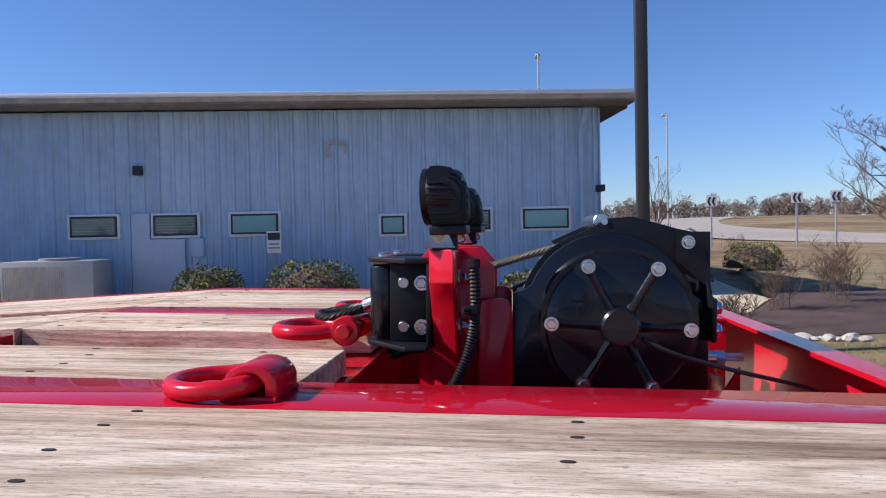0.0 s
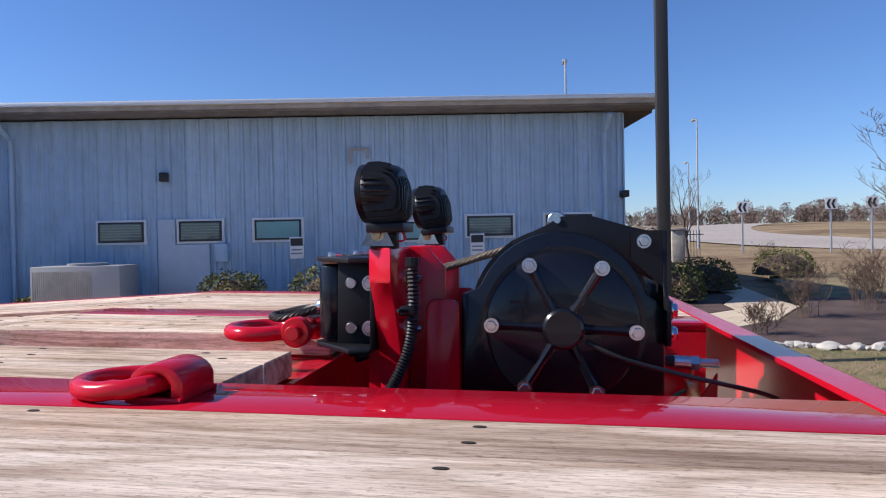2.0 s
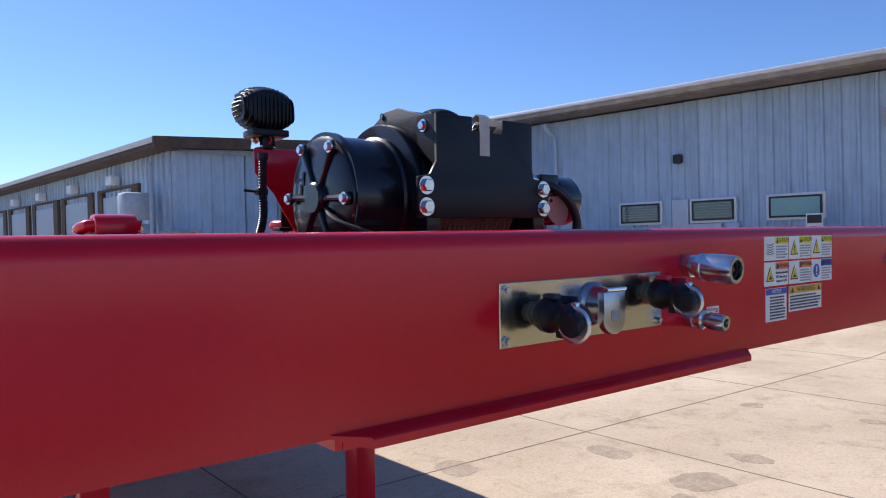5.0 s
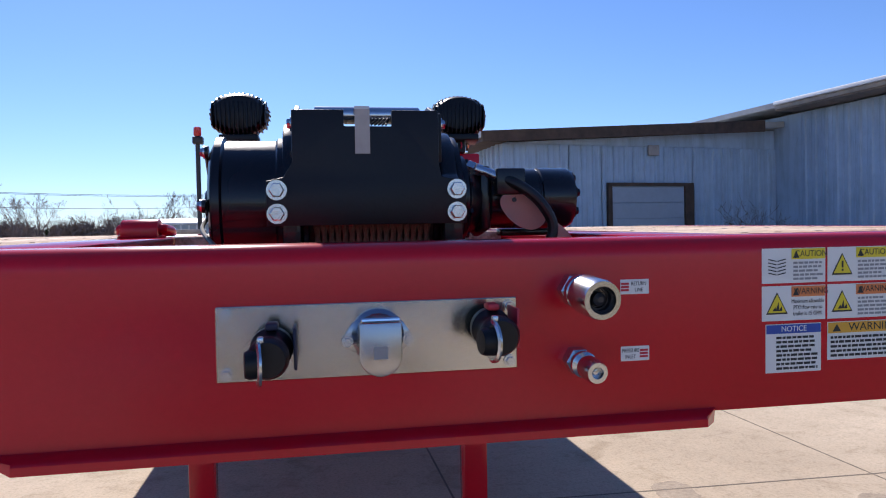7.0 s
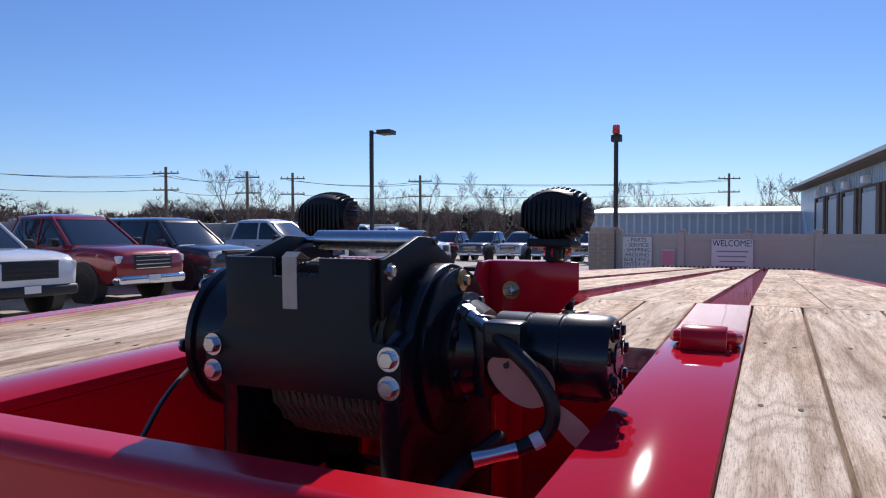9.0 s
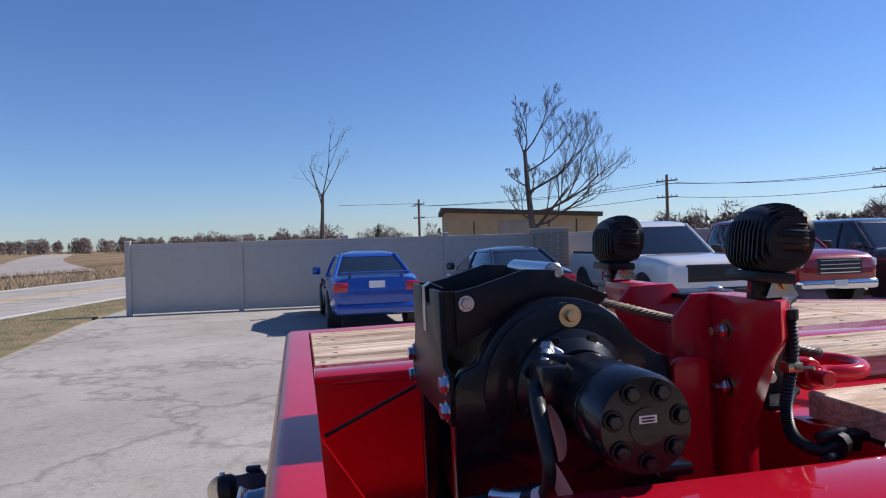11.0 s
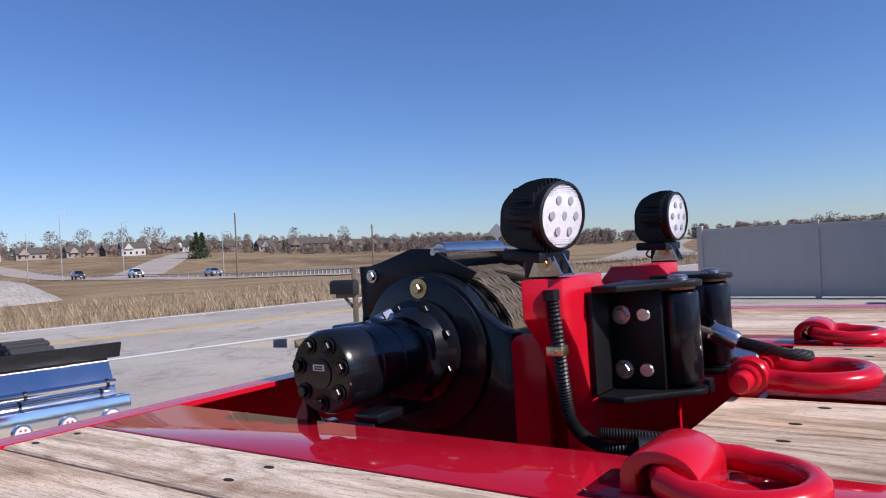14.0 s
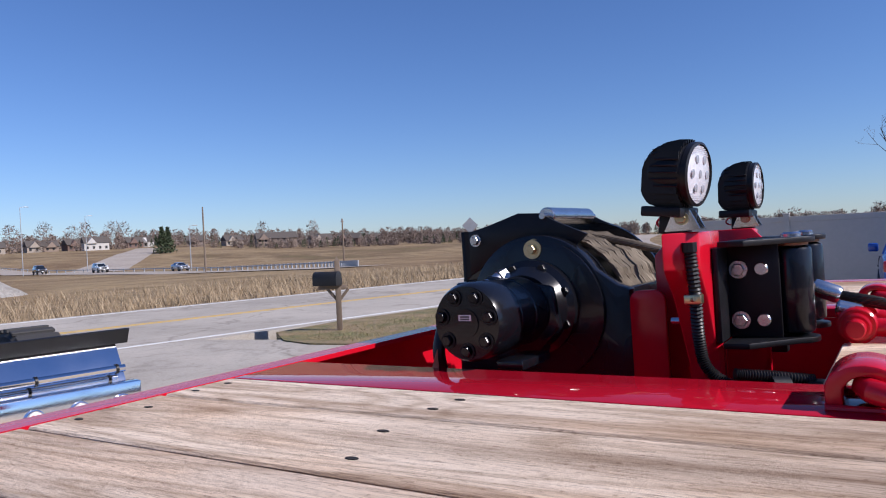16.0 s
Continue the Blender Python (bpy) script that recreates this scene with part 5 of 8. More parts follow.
def verge_spot(g):
    """Beyond the far edge of the road."""
    p = ROADM @ Vector((45 - 105 * g.random(), -5.0 - 14.0 * g.random() ** 1.8, 0))
    return p.x, p.y


def island_spot(g):
    u = g.random() ** 1.6
    return -7.6 - 15 * u, -5.1 - 3.3 * g.random() * (1 - 0.55 * u)


GRASS = grass_mat("mixed_turf", (0.40, 0.30, 0.17), (0.17, 0.18, 0.06))
STRAW = grass_mat("tall_straw", (0.44, 0.345, 0.22), (0.25, 0.18, 0.11))
LEAF = grass_mat("boxwood_leaf", (0.05, 0.065, 0.014), (0.17, 0.16, 0.045))
blades("lawn_turf", "short patchy winter turf", 70000, lambda g: (2.0 + 9.5 * g.random() ** 1.4, -0.3 - 7.0 * g.random()), 0.04, 1.1, GRASS, lambda x, y: x > 2.3 + 2.0 * math.exp((y + 0.3) / 0.55) and y < -0.28 and not (x > 9.2 and y < -1.7), lambda x: 0.03 + fall(x))
blades("island_turf", "short patchy winter turf", 7000, lambda g: island_spot(g), 0.05, 0.9, GRASS)
blades("verge_straw", "tall dry straw along the ditch", 26000, lambda g: verge_spot(g), 0.34, 0.5, STRAW, keep=lambda x, y: True, zf=lambda x: -0.08)

# ---- the blue steel building ----
def siding_paint(name, colour):
    """Sun-faded steel cladding: tone from sheet to sheet, dirt runs drawn out downwards, scuffs."""
    m, t, b = material(name, 0.42)
    v = coords(t, (1, 1, 0.12))
    w = coords(t)
    c = ramp(t, noise_tex(t, v, 5.0, 5.0, 0.65), [(0.30, tuple(k * 0.80 for k in colour)), (0.5, colour), (0.72, tuple(min(1, k * 1.10) for k in colour))])
    c = mixed(t, 0.8, c, ramp(t, noise_tex(t, w, 1.1, 5.0, 0.6), [(0.35, (0.84, 0.85, 0.86)), (0.6, (1.03, 1.03, 1.03))]), "MULTIPLY")
    c = mixed(t, 0.7, c, ramp(t, noise_tex(t, v, 34.0, 4.0, 0.7), [(0.30, (0.74, 0.74, 0.75)), (0.44, (1.0, 1.0, 1.0))]), "MULTIPLY")
    info = t.nodes.new("ShaderNodeObjectInfo")
    c = mixed(t, 0.9, c, ramp(t, info.outputs["Random"], [(0.0, (0.93, 0.94, 0.95)), (1.0, (1.05, 1.04, 1.03))]), "MULTIPLY")
    t.links.new(c, b.inputs["Base Color"])
    return m


SIDING = siding_paint("blue_steel_siding", (0.42, 0.555, 0.69))
FASCIA = painted("weathered_fascia", (0.42, 0.38, 0.34), 0.6, 0, 4, 0.22, 0.05)
SOFFIT_PALE = painted("mid_brown_soffit", (0.24, 0.20, 0.17), 0.7, 0, 5, 0.3, 0.05)
ROOF = painted("grey_roof_metal", (0.45, 0.45, 0.44), 0.5, 0, 8, 0.1, 0.05)
SOFFIT = painted("dark_brown_trim", (0.10, 0.065, 0.045), 0.8, 0, 6, 0.3, 0.1)
TRIM_WHITE = painted("white_trim", (0.72, 0.74, 0.76), 0.4, 0, 20, 0.04, 0.02)
DOOR_PALE = painted("pale_blue_door", (0.52, 0.58, 0.64), 0.45, 0, 10, 0.06, 0.03)
GLASS, _t, _b = material("dark_window_glass", 0.04)
_b.inputs["Base Color"].default_value = (0.05, 0.10, 0.105, 1)
_b.inputs["Coat Weight"].default_value = 1.0
BLIND = painted("pale_green_blind", (0.20, 0.40, 0.40), 0.15, 0.6, 30, 0.05, 0.0)
BF = pose(14.93, -1.35, 0.26, 0, 0, 8.8)
hall = thing("steel_building", (0, 0, 0), "blue ribbed steel building with a shallow metal roof", "building", frame_of=BF)
part("wall", box(0.05, 18, 0, 24, -1.0, 4.1), SIDING, hall)
part("roof", prism([(-0.65, 4.22), (-0.65, 4.36), (9, 5.06), (18.6, 4.36), (18.6, 4.22), (9, 4.92)], "y", -0.72, 24.6), ROOF, hall)
part("fascia", box(-0.70, -0.65, -0.72, 17.3, 4.17, 4.37), FASCIA, hall)
part("gutter", box(-0.80, -0.70, -0.68, 17.25, 4.26, 4.35, 0.01), TRIM_WHITE, hall)
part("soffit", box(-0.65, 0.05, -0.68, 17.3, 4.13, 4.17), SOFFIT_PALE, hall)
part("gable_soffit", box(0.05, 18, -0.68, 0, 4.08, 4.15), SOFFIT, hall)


def siding_mesh(w, h, ribs):
    """One siding sheet with trapezoid ribs; local: width along y, facing -x."""
    pts = [(0.0, 0.0)]
    step = w / ribs
    for i in range(ribs):
        y = i * step
        pts += [(y + step * 0.08, 0.0), (y + step * 0.15, -0.048), (y + step * 0.31, -0.048), (y + step * 0.38, 0.0)]
        pts += [(y + step * 0.60, 0.0), (y + step * 0.63, -0.008), (y + step * 0.69, -0.008), (y + step * 0.72, 0.0)]
    pts.append((w, 0.0))
    bm = bmesh.new()
    lo = [bm.verts.new((x, y, 0)) for y, x in pts]
    hi = [bm.verts.new((x, y, h)) for y, x in pts]
    for i in range(len(pts) - 1):
        bm.faces.new((lo[i], lo[i + 1], hi[i + 1], hi[i]))
    me = bpy.data.meshes.new("siding_sheet")
    bm.to_mesh(me)
    bm.free()
    me.materials.append(SIDING)
    return me


sheet_me = siding_mesh(0.96, 4.68, 3)
for i in range(18):
    o = new("siding_sheet", sheet_me)
    o.parent = hall
    o.matrix_local = pose(0.045, i * 0.96 + 0.02, -0.6)
for i in range(18):
    o = new("siding_sheet", sheet_me)
    o.parent = hall
    o.matrix_local = pose(0.02 + i * 0.96, -0.005, -0.6) @ Matrix(((0, 1, 0, 0), (1, 0, 0, 0), (0, 0, 1, 0), (0, 0, 0, 1)))
for y in (0.42, 13.4):
    part("downspout", tube([(-0.55, y, 3.98), (-0.45, y, 3.86), (-0.10, y, 3.68), (-0.06, y, 3.5), (-0.06, y, -0.5)], 0.055, 10), SIDING, hall)


def strip_window(y0, y1, z0, z1, glass):
    w = part("window", box(-0.03, 0.06, y0, y1, z0, z1), TRIM_WHITE, hall, "white framed strip window")
    part("frame", box(-0.045, -0.025, y0 + 0.055, y1 - 0.055, z0 + 0.05, z1 - 0.05), INK, w)
    part("pane", box(-0.050, -0.040, y0 + 0.10, y1 - 0.10, z0 + 0.09, z1 - 0.09), glass, w)
    for k in range(6 if glass is GLASS else 0):
        z = z0 + 0.12 + k * (z1 - z0 - 0.24) / 5
        part("blind_slat", box(-0.0535, -0.0505, y0 + 0.12, y1 - 0.12, z - 0.004, z + 0.004), GREY_INK if glass is GLASS else WHITE_VINYL, w)


for y0, y1, g in ((10.52, 11.62, GLASS), (8.82, 9.86, GLASS), (7.08, 8.21, BLIND), (2.42, 3.54, GLASS), (0.66, 1.80, BLIND)):
    strip_window(y0, y1, 1.36, 1.90, g)
strip_window(4.33, 4.95, 1.30, 1.80, BLIND)
part("door", prism([(9.15, -0.42), (10.27, -0.42), (10.27, 1.90), (9.89, 1.90), (9.89, 1.34), (9.15, 1.34)], "x", -0.045, 0.05, 0.004), DOOR_PALE, hall, "pale painted steel door")
part("meter_box", box(-0.16, -0.005, 8.72, 9.0, 0.95, 1.35, 0.01), SIDING, hall)
part("wall_light", box(-0.16, -0.005, 10.0, 10.18, 2.72, 2.92, 0.02), INK, hall)
part("vent_ghost", join(box(-0.02, -0.005, 6.0, 6.06, 3.05, 3.4), box(-0.02, -0.005, 5.62, 5.68, 3.15, 3.4), box(-0.02, -0.005, 5.68, 6.0, 3.34, 3.4)), FASCIA, hall)
part("conduit", tube([(-0.03, 5.5, 0.1), (-0.03, 5.5, 2.5)], 0.015, 8), SIDING, hall)
part("conduit", tube([(-0.03, 11.9, 0.1), (-0.03, 11.9, 2.55), (-0.03, 11.8, 2.6)], 0.015, 8), SIDING, hall)
part("wall_lamp", box(-0.28, -0.005, -0.06, 0.1, 2.2, 2.35, 0.02), INK, hall)
# the wing with its door
wing = thing("steel_wing", (0, 18.0, 0), "blue ribbed steel wing with a roller door", "building", frame_of=BF)
part("wall", prism([(-8.05, 18.05), (0.0, 18.05), (0.0, 45), (-6.16, 45)], "z", -1.0, 3.26), SIDING, wing)
part("gable_wall", prism([(-8.0, 3.2), (0, 3.2), (0, 3.75), (-8.0, 3.27)], "y", 18.05, 18.2), SIDING, wing)
bm = prism([(-8.65, 3.34), (-8.65, 3.46), (0.0, 3.95), (0.0, 3.80)], "y", 17.7, 45.4)
for v in bm.verts:
    if v.co.y > 30:
        v.co.x += 1.9 if v.co.x < -4 else 0.0
part("roof", bm, ROOF, wing)
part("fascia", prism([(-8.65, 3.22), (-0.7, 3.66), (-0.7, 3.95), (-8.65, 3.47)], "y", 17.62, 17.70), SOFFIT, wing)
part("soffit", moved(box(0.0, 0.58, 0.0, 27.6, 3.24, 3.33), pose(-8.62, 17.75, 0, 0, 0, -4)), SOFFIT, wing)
wing_me = siding_mesh(0.925, 3.84, 3)
for i in range(9):
    o = new("siding_sheet", wing_me)
    o.parent = wing
    o.matrix_local = pose(-8.05 + i * 0.894, 0.045, -0.6) @ Matrix(((0, 1, 0, 0), (1, 0, 0, 0), (0, 0, 1, 0), (0, 0, 0, 1)))
for i in range(22):
    o = new("siding_sheet", wing_me)
    o.parent = wing
    o.matrix_local = pose(-8.055, 0.1, -0.6, 0, 0, -4) @ pose(0, i * 0.925, 0)
DOOR_GREY = painted("blue_grey_door", (0.36, 0.43, 0.50), 0.5, 0, 10, 0.06, 0.03)
door = part("roller_door", box(-5.12, -2.98, 17.99, 18.06, -0.16, 2.26), DOOR_GREY, wing, "pale sectional roller door")
for k in range(1, 7):
    part("door_section", box(-5.10, -3.00, 17.965, 17.992, -0.16 + k * 0.40 - 0.39, -0.16 + k * 0.40, 0.006, 1), DOOR_GREY, door)
part("door_frame", join(box(-5.22, -5.12, 17.93, 18.05, -0.16, 2.3), box(-2.98, -2.72, 17.93, 18.05, -0.16, 2.3), box(-5.22, -2.72, 17.93, 18.05, 2.26, 2.34)), SOFFIT, wing)
part("louvre_vent", box(-4.05, -3.75, 17.92, 17.99, 3.02, 3.28, 0.01), FASCIA, wing)
SIDE = pose(-8.06, 18.05, 0, 0, 0, -4)
for k in range(6):
    y = 2.2 + k * 3.3
    d = part("bay_door", moved(box(-0.07, 0.02, y, y + 2.1, -0.16, 2.45), SIDE), DOOR_GREY, wing, "grey roller door of a service bay")
    part("bay_jamb", moved(box(-0.10, 0.0, y - 0.45, y, -0.16, 2.6), SIDE), SOFFIT, d)
    part("bay_jamb", moved(box(-0.10, 0.0, y + 2.1, y + 2.45, -0.16, 2.6), SIDE), SOFFIT, d)
    part("bay_lintel", moved(box(-0.10, 0.0, y - 0.45, y + 2.45, 2.6, 2.66), SIDE), SOFFIT, d)
    part("bay_light", moved(box(-0.28, -0.06, y + 0.85, y + 1.25, 2.72, 2.95, 0.02), SIDE), TRIM_WHITE, wing)
METER_GREY = painted("meter_paint", (0.36, 0.43, 0.50), 0.5, 0, 12, 0.12, 0.05)
part("gas_meter", moved(join(rod((-0.35, 0.3, -0.2), (-0.35, 0.3, 3.0), 0.045), box(-0.85, -0.15, 0.55, 1.0, 1.75, 2.35, 0.06), box(-0.75, -0.2, 0.55, 0.95, 0.7, 1.65, 0.04)), SIDE), METER_GREY, wing, "pale blue-grey painted meter tank and pipe")
for y, h in ((18.8, 1.1),):
    solid("bollard", rod((0, 0, 0), (0, 0, h), 0.08, 16, 0.01), YELLOW, "yellow steel bollard beside the door", "bollard", m=BF @ pose(-2.3, 17.4, -0.2))

# condenser unit by the wall
ac = thing("condenser_unit", (-1.1, 11.4, 0), "grey finned air conditioning condenser on the ground", "air conditioner", frame_of=BF)
part("body", box(-1.6, -0.65, 10.45, 12.2, -0.42, 0.95, 0.01), painted("grey_cabinet", (0.36, 0.36, 0.36), 0.5, 0, 20, 0.06, 0.03), ac)
for k in range(28):
    part("fin", box(-1.615, -1.60, 11.0 + k * 0.042, 11.02 + k * 0.042, -0.35, 0.85), FASCIA, ac)
part("top_grille", join(*[rod((-1.1, 11.3, 0.95), (-1.1, 11.3, 1.0), 0.38, 24)]), GREY_INK, ac)


def parking_sign(y, x):
    t = thing("parking_sign", (x, y, 0), "small white visitor parking sign on a post", "sign", "parking signs", BF)
    part("post", box(x - 0.02, x + 0.02, y - 0.02, y + 0.02, -0.5, 1.40), FASCIA, t)
    b = part("board", box(x - 0.035, x - 0.022, y - 0.15, y + 0.15, 1.0, 1.46, 0.002), WHITE_VINYL, t)
    part("heading", box(x - 0.038, x - 0.0352, y - 0.13, y + 0.13, 1.27, 1.43), INK, b)
    part("fine_print", join(*[box(x - 0.038, x - 0.0352, y - w, y + w, z, z + 0.035) for z, w in ((1.17, 0.11), (1.09, 0.12))]), GREY_INK, b)


parking_sign(7.15, -0.5)
parking_sign(3.3, -0.5)


# ---- plants ----
def hedge(x, y, rx, ry, h, n=1800, label="rounded brown-green boxwood bush in the mulch bed"):
    t = thing("bush", (x, y, 0.03), label, "bush", "clipped bushes")
    rng = np.random.default_rng(int(abs(x * 100 + y * 37)))
    vs, fs = [], []
    for _ in range(n):
        a, b = rng.uniform(0, math.tau), math.asin(rng.uniform(-0.15, 1))
        k = rng.uniform(0.86, 1.04) * (1 + 0.06 * math.sin(a * 5 + x) * math.cos(b * 4))
        p = Vector((x + rx * k * math.cos(b) ** 0.7 * math.cos(a), y + ry * k * math.cos(b) ** 0.7 * math.sin(a), 0.05 + h * (0.12 + 0.88 * k * max(0, math.sin(b)) ** 0.8)))
        d = Vector(rng.normal(size=3)).normalized() * rng.uniform(0.025, 0.05)
        e = Vector(rng.normal(size=3)).normalized() * rng.uniform(0.02, 0.035)
        i = len(vs)
        vs += [tuple(p + d), tuple(p + e), tuple(p - d), tuple(p - e)]
        fs.append((i, i + 1, i + 2, i + 3))
    bm = bmesh.new()
    bmesh.ops.create_icosphere(bm, subdivisions=3, radius=1)
    for v in bm.verts:
        w = v.co
        q = 0.90 + 0.09 * noise.noise(w * 2.3 + Vector((x, y, 0)))
        v.co = Vector((x + rx * q * w.x, y + ry * q * w.y, 0.03 + h * (0.10 + 0.84 * q * max(0, w.z))))
    part("inner_scrub", bm, MULCH, t)
    me = bpy.data.meshes.new("leaves")
    me.from_pydata([tuple(Vector(v) - Vector((x, y, 0.03))) for v in vs], [], fs)
    me.materials.append(LEAF)
    o = new("leaves", me)
    o.parent = t
    return t


for x, y, rx, ry, h in ((12.9, 0.27, 0.55, 0.68, 0.66), (13.6, -1.2, 0.6, 0.7, 0.85), (14.7, -2.4, 0.6, 0.62, 0.85), (12.5, 4.6, 0.6, 0.98, 0.98), (12.2, 6.6, 0.55, 0.75, 0.92), (11.9, 10.6, 0.5, 0.6, 0.5), (17.5, -3.6, 0.7, 0.8, 0.85), (24.0, -7.6, 0.9, 1.0, 0.95)):
    hedge(x, y, rx, ry, h).location.z += fall(x)

BARK = painted("grey_bark", (0.12, 0.095, 0.075), 0.9, 0, 30, 0.3, 0.5, dist=0.01)
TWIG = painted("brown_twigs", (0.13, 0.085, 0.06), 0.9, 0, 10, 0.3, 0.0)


def branches(rng, base, height, levels, spread, first, kids=3, trunk_r=None, sides=(6, 4, 3, 3, 3, 3), mains=()):
    """Tapered limbs by level: vertices and faces for the trunk, and for the crown."""
    out = [([], []), ([], [])]

    def limb(p, d, ln, r, level):
        vs, fs = out[0 if level == 0 else 1]
        n = sides[min(level, 5)]
        steps = 4 if level < 2 else 2
        q, dd = p.copy(), d.copy()
        pts = [(q.copy(), r)]
        for i in range(steps):
            dd = (dd + Vector(rng.normal(size=3)) * (0.03 if mains and level == 0 else 0.13) + Vector((0, 0, 0.06))).normalized()
            q = q + dd * ln / steps
            pts.append((q.copy(), r * (1 - 0.62 * (i + 1) / steps)))
        s = d.orthogonal().normalized()
        w = d.cross(s)
        k = len(vs)
        for c, rr in pts:
            for j in range(n):
                a = j * math.tau / n
                vs.append(tuple(c + rr * (math.cos(a) * s + math.sin(a) * w)))
        for i in range(len(pts) - 1):
            for j in range(n):
                fs.append((k + i * n + j, k + i * n + (j + 1) % n, k + (i + 1) * n + (j + 1) % n, k + (i + 1) * n + j))
        if mains and level == 0:
            for f, way, far in mains:
                i = min(int(f * steps), steps - 1)
                limb(pts[i][0].lerp(pts[i + 1][0], f * steps - i), Vector(way).normalized(), far, r * (1 - 0.6 * f) * (0.3 + 0.12 * far), 1)
        elif level < levels:
            cnt = kids + (2 if level == 0 else 0) + (rng.integers(0, 2) if level else 1)
            for c in range(cnt):
                f = (first if level == 0 else 0.3) + (1 - (first if level == 0 else 0.3)) * (c + rng.uniform(0.2, 1)) / cnt
                f = min(f, 0.98)
                i = min(int(f * steps), steps - 1)
                g = f * steps - i
                at = pts[i][0].lerp(pts[i + 1][0], g)
                side = Vector(rng.normal(size=3))
                side.z *= 0.4
                nd = (dd * (1.0 - spread * 0.5) + side.normalized() * spread + Vector((0, 0, 0.25))).normalized()
                limb(at, nd, float(ln * rng.uniform(0.45, 0.72) * (1.1 - 0.35 * f)), float(max(r * (1 - 0.6 * f) * 0.6, 0.004)), level + 1)

    limb(Vector(base), Vector((0, 0, 1)), float(height * 0.62), float(trunk_r or height * 0.022), 0)
    return out


def bare_tree(x, y, h, seed, levels=5, spread=0.75, first=0.3, kids=3, z=0.0, label="leafless winter tree with fine bare twigs", mains=()):
    rng = np.random.default_rng(seed)
    t = thing("tree", (x, y, z), label, "tree", "bare trees")
    for nm, (vs, fs), mat in zip(("trunk", "crown"), branches(rng, (0, 0, 0), h, levels, spread, first, kids, mains=mains), (BARK, TWIG)):
        me = bpy.data.meshes.new(nm)
        me.from_pydata(vs, [], fs)
        me.materials.append(mat)
        o = new(nm, me)
        o.parent = t
    return t


bare_tree(36.2, -6.9, 4.6, 11, 5, 0.6, 0.3, 3, 0.3)
bare_tree(10.2, -5.75, 5.6, 5, 5, 0.85, 0.2, 4, -0.05)
bare_tree(-19.7, 7.25, 7.1, 8, 5, 0.55, 0.28, 4, 0.0, "lopsided leafless tree with its limbs to one side",
          [(0.55, (0.31, 0.9, 0.28), 2.4), (0.70, (0.28, 0.85, 0.36), 2.3), (0.42, (0.25, 0.6, 0.85), 1.7), (0.46, (0.35, 0.95, 0.10), 2.1), (0.84, (0.3, 0.75, 0.45), 1.7),
           (0.98, (0.25, 0.6, 0.75), 1.5), (0.98, (0.10, 0.25, 0.95), 1.2), (0.95, (-0.1, -0.35, 0.9), 0.7), (0.74, (-0.3, -0.8, 0.4), 0.6), (0.50, (-0.3, -0.9, 0.3), 0.9), (0.62, (-0.8, 0.3, 0.4), 1.2)])
bare_tree(-22.8, 0.81, 5.4, 23, 4, 0.75, 0.4, 2, 0.0, "small sparse leafless tree behind the fence",
          [(0.84, (0.1, -0.38, 0.95), 1.5), (0.98, (0.0, 0.25, 0.97), 2.1), (0.92, (-0.3, -0.15, 0.9), 1.2), (0.97, (0.2, 0.5, 0.85), 1.5)])
for x, y, h, s in ((10.3, -2.9, 0.5, 1), (12.0, -4.15, 0.85, 2), (12.9, -5.6, 0.95, 3), (14.2, -6.0, 1.0, 4), (9.9, 14.4, 1.9, 6), (13.0, -6.9, 0.9, 9), (24.5, -7.2, 1.1, 7)):
    rng = np.random.default_rng(s + 60)
    t = thing("shrub", (x, y, 0.03 + fall(x)), "bare twiggy winter shrub in mulch", "shrub", "bare shrubs")
    vs, fs = [], []
    for k in range(9):
        o = branches(rng, (rng.uniform(-0.2, 0.2), rng.uniform(-0.2, 0.2), 0), h * rng.uniform(0.9, 1.5), 3, 0.8, 0.12, 3, 0.008, (3, 3, 3, 3, 3, 3))
        for v, f in o:
            b = len(vs)
            vs += v
            fs += [tuple(i + b for i in q) for q in f]
    me = bpy.data.meshes.new("twig_clump")
    me.from_pydata(vs, [], fs)
    me.materials.append(TWIG)
    o = new("twig_clump", me)
    o.parent = t

# ---- street furniture ----
DARK_POLE = painted("dark_bronze_pole", (0.035, 0.032, 0.03), 0.45, 0, 30, 0.1, 0.05)
GALV = painted("galvanised_pole", (0.42, 0.43, 0.44), 0.5, 0, 20, 0.1, 0.05, 0.4)
WOOD_POLE = painted("weathered_pole", (0.20, 0.15, 0.11), 0.9, 0, 15, 0.2, 0.2)
PVC = painted("tan_vinyl_fence", (0.50, 0.46, 0.41), 0.5, 0, 12, 0.04, 0.02)
BRICKM = painted("tan_brick", (0.36, 0.29, 0.23), 0.85, 0, 40, 0.15, 0.2)
MORTAR = painted("mortar", (0.42, 0.39, 0.35), 0.9, 0, 40, 0.1, 0.2)
STONE = painted("pale_stone", (0.42, 0.38, 0.32), 0.85, 0, 12, 0.2, 0.3)
BEACON = painted("red_beacon_lens", (0.7, 0.03, 0.03), 0.2, 0.5, 40, 0.05, 0)


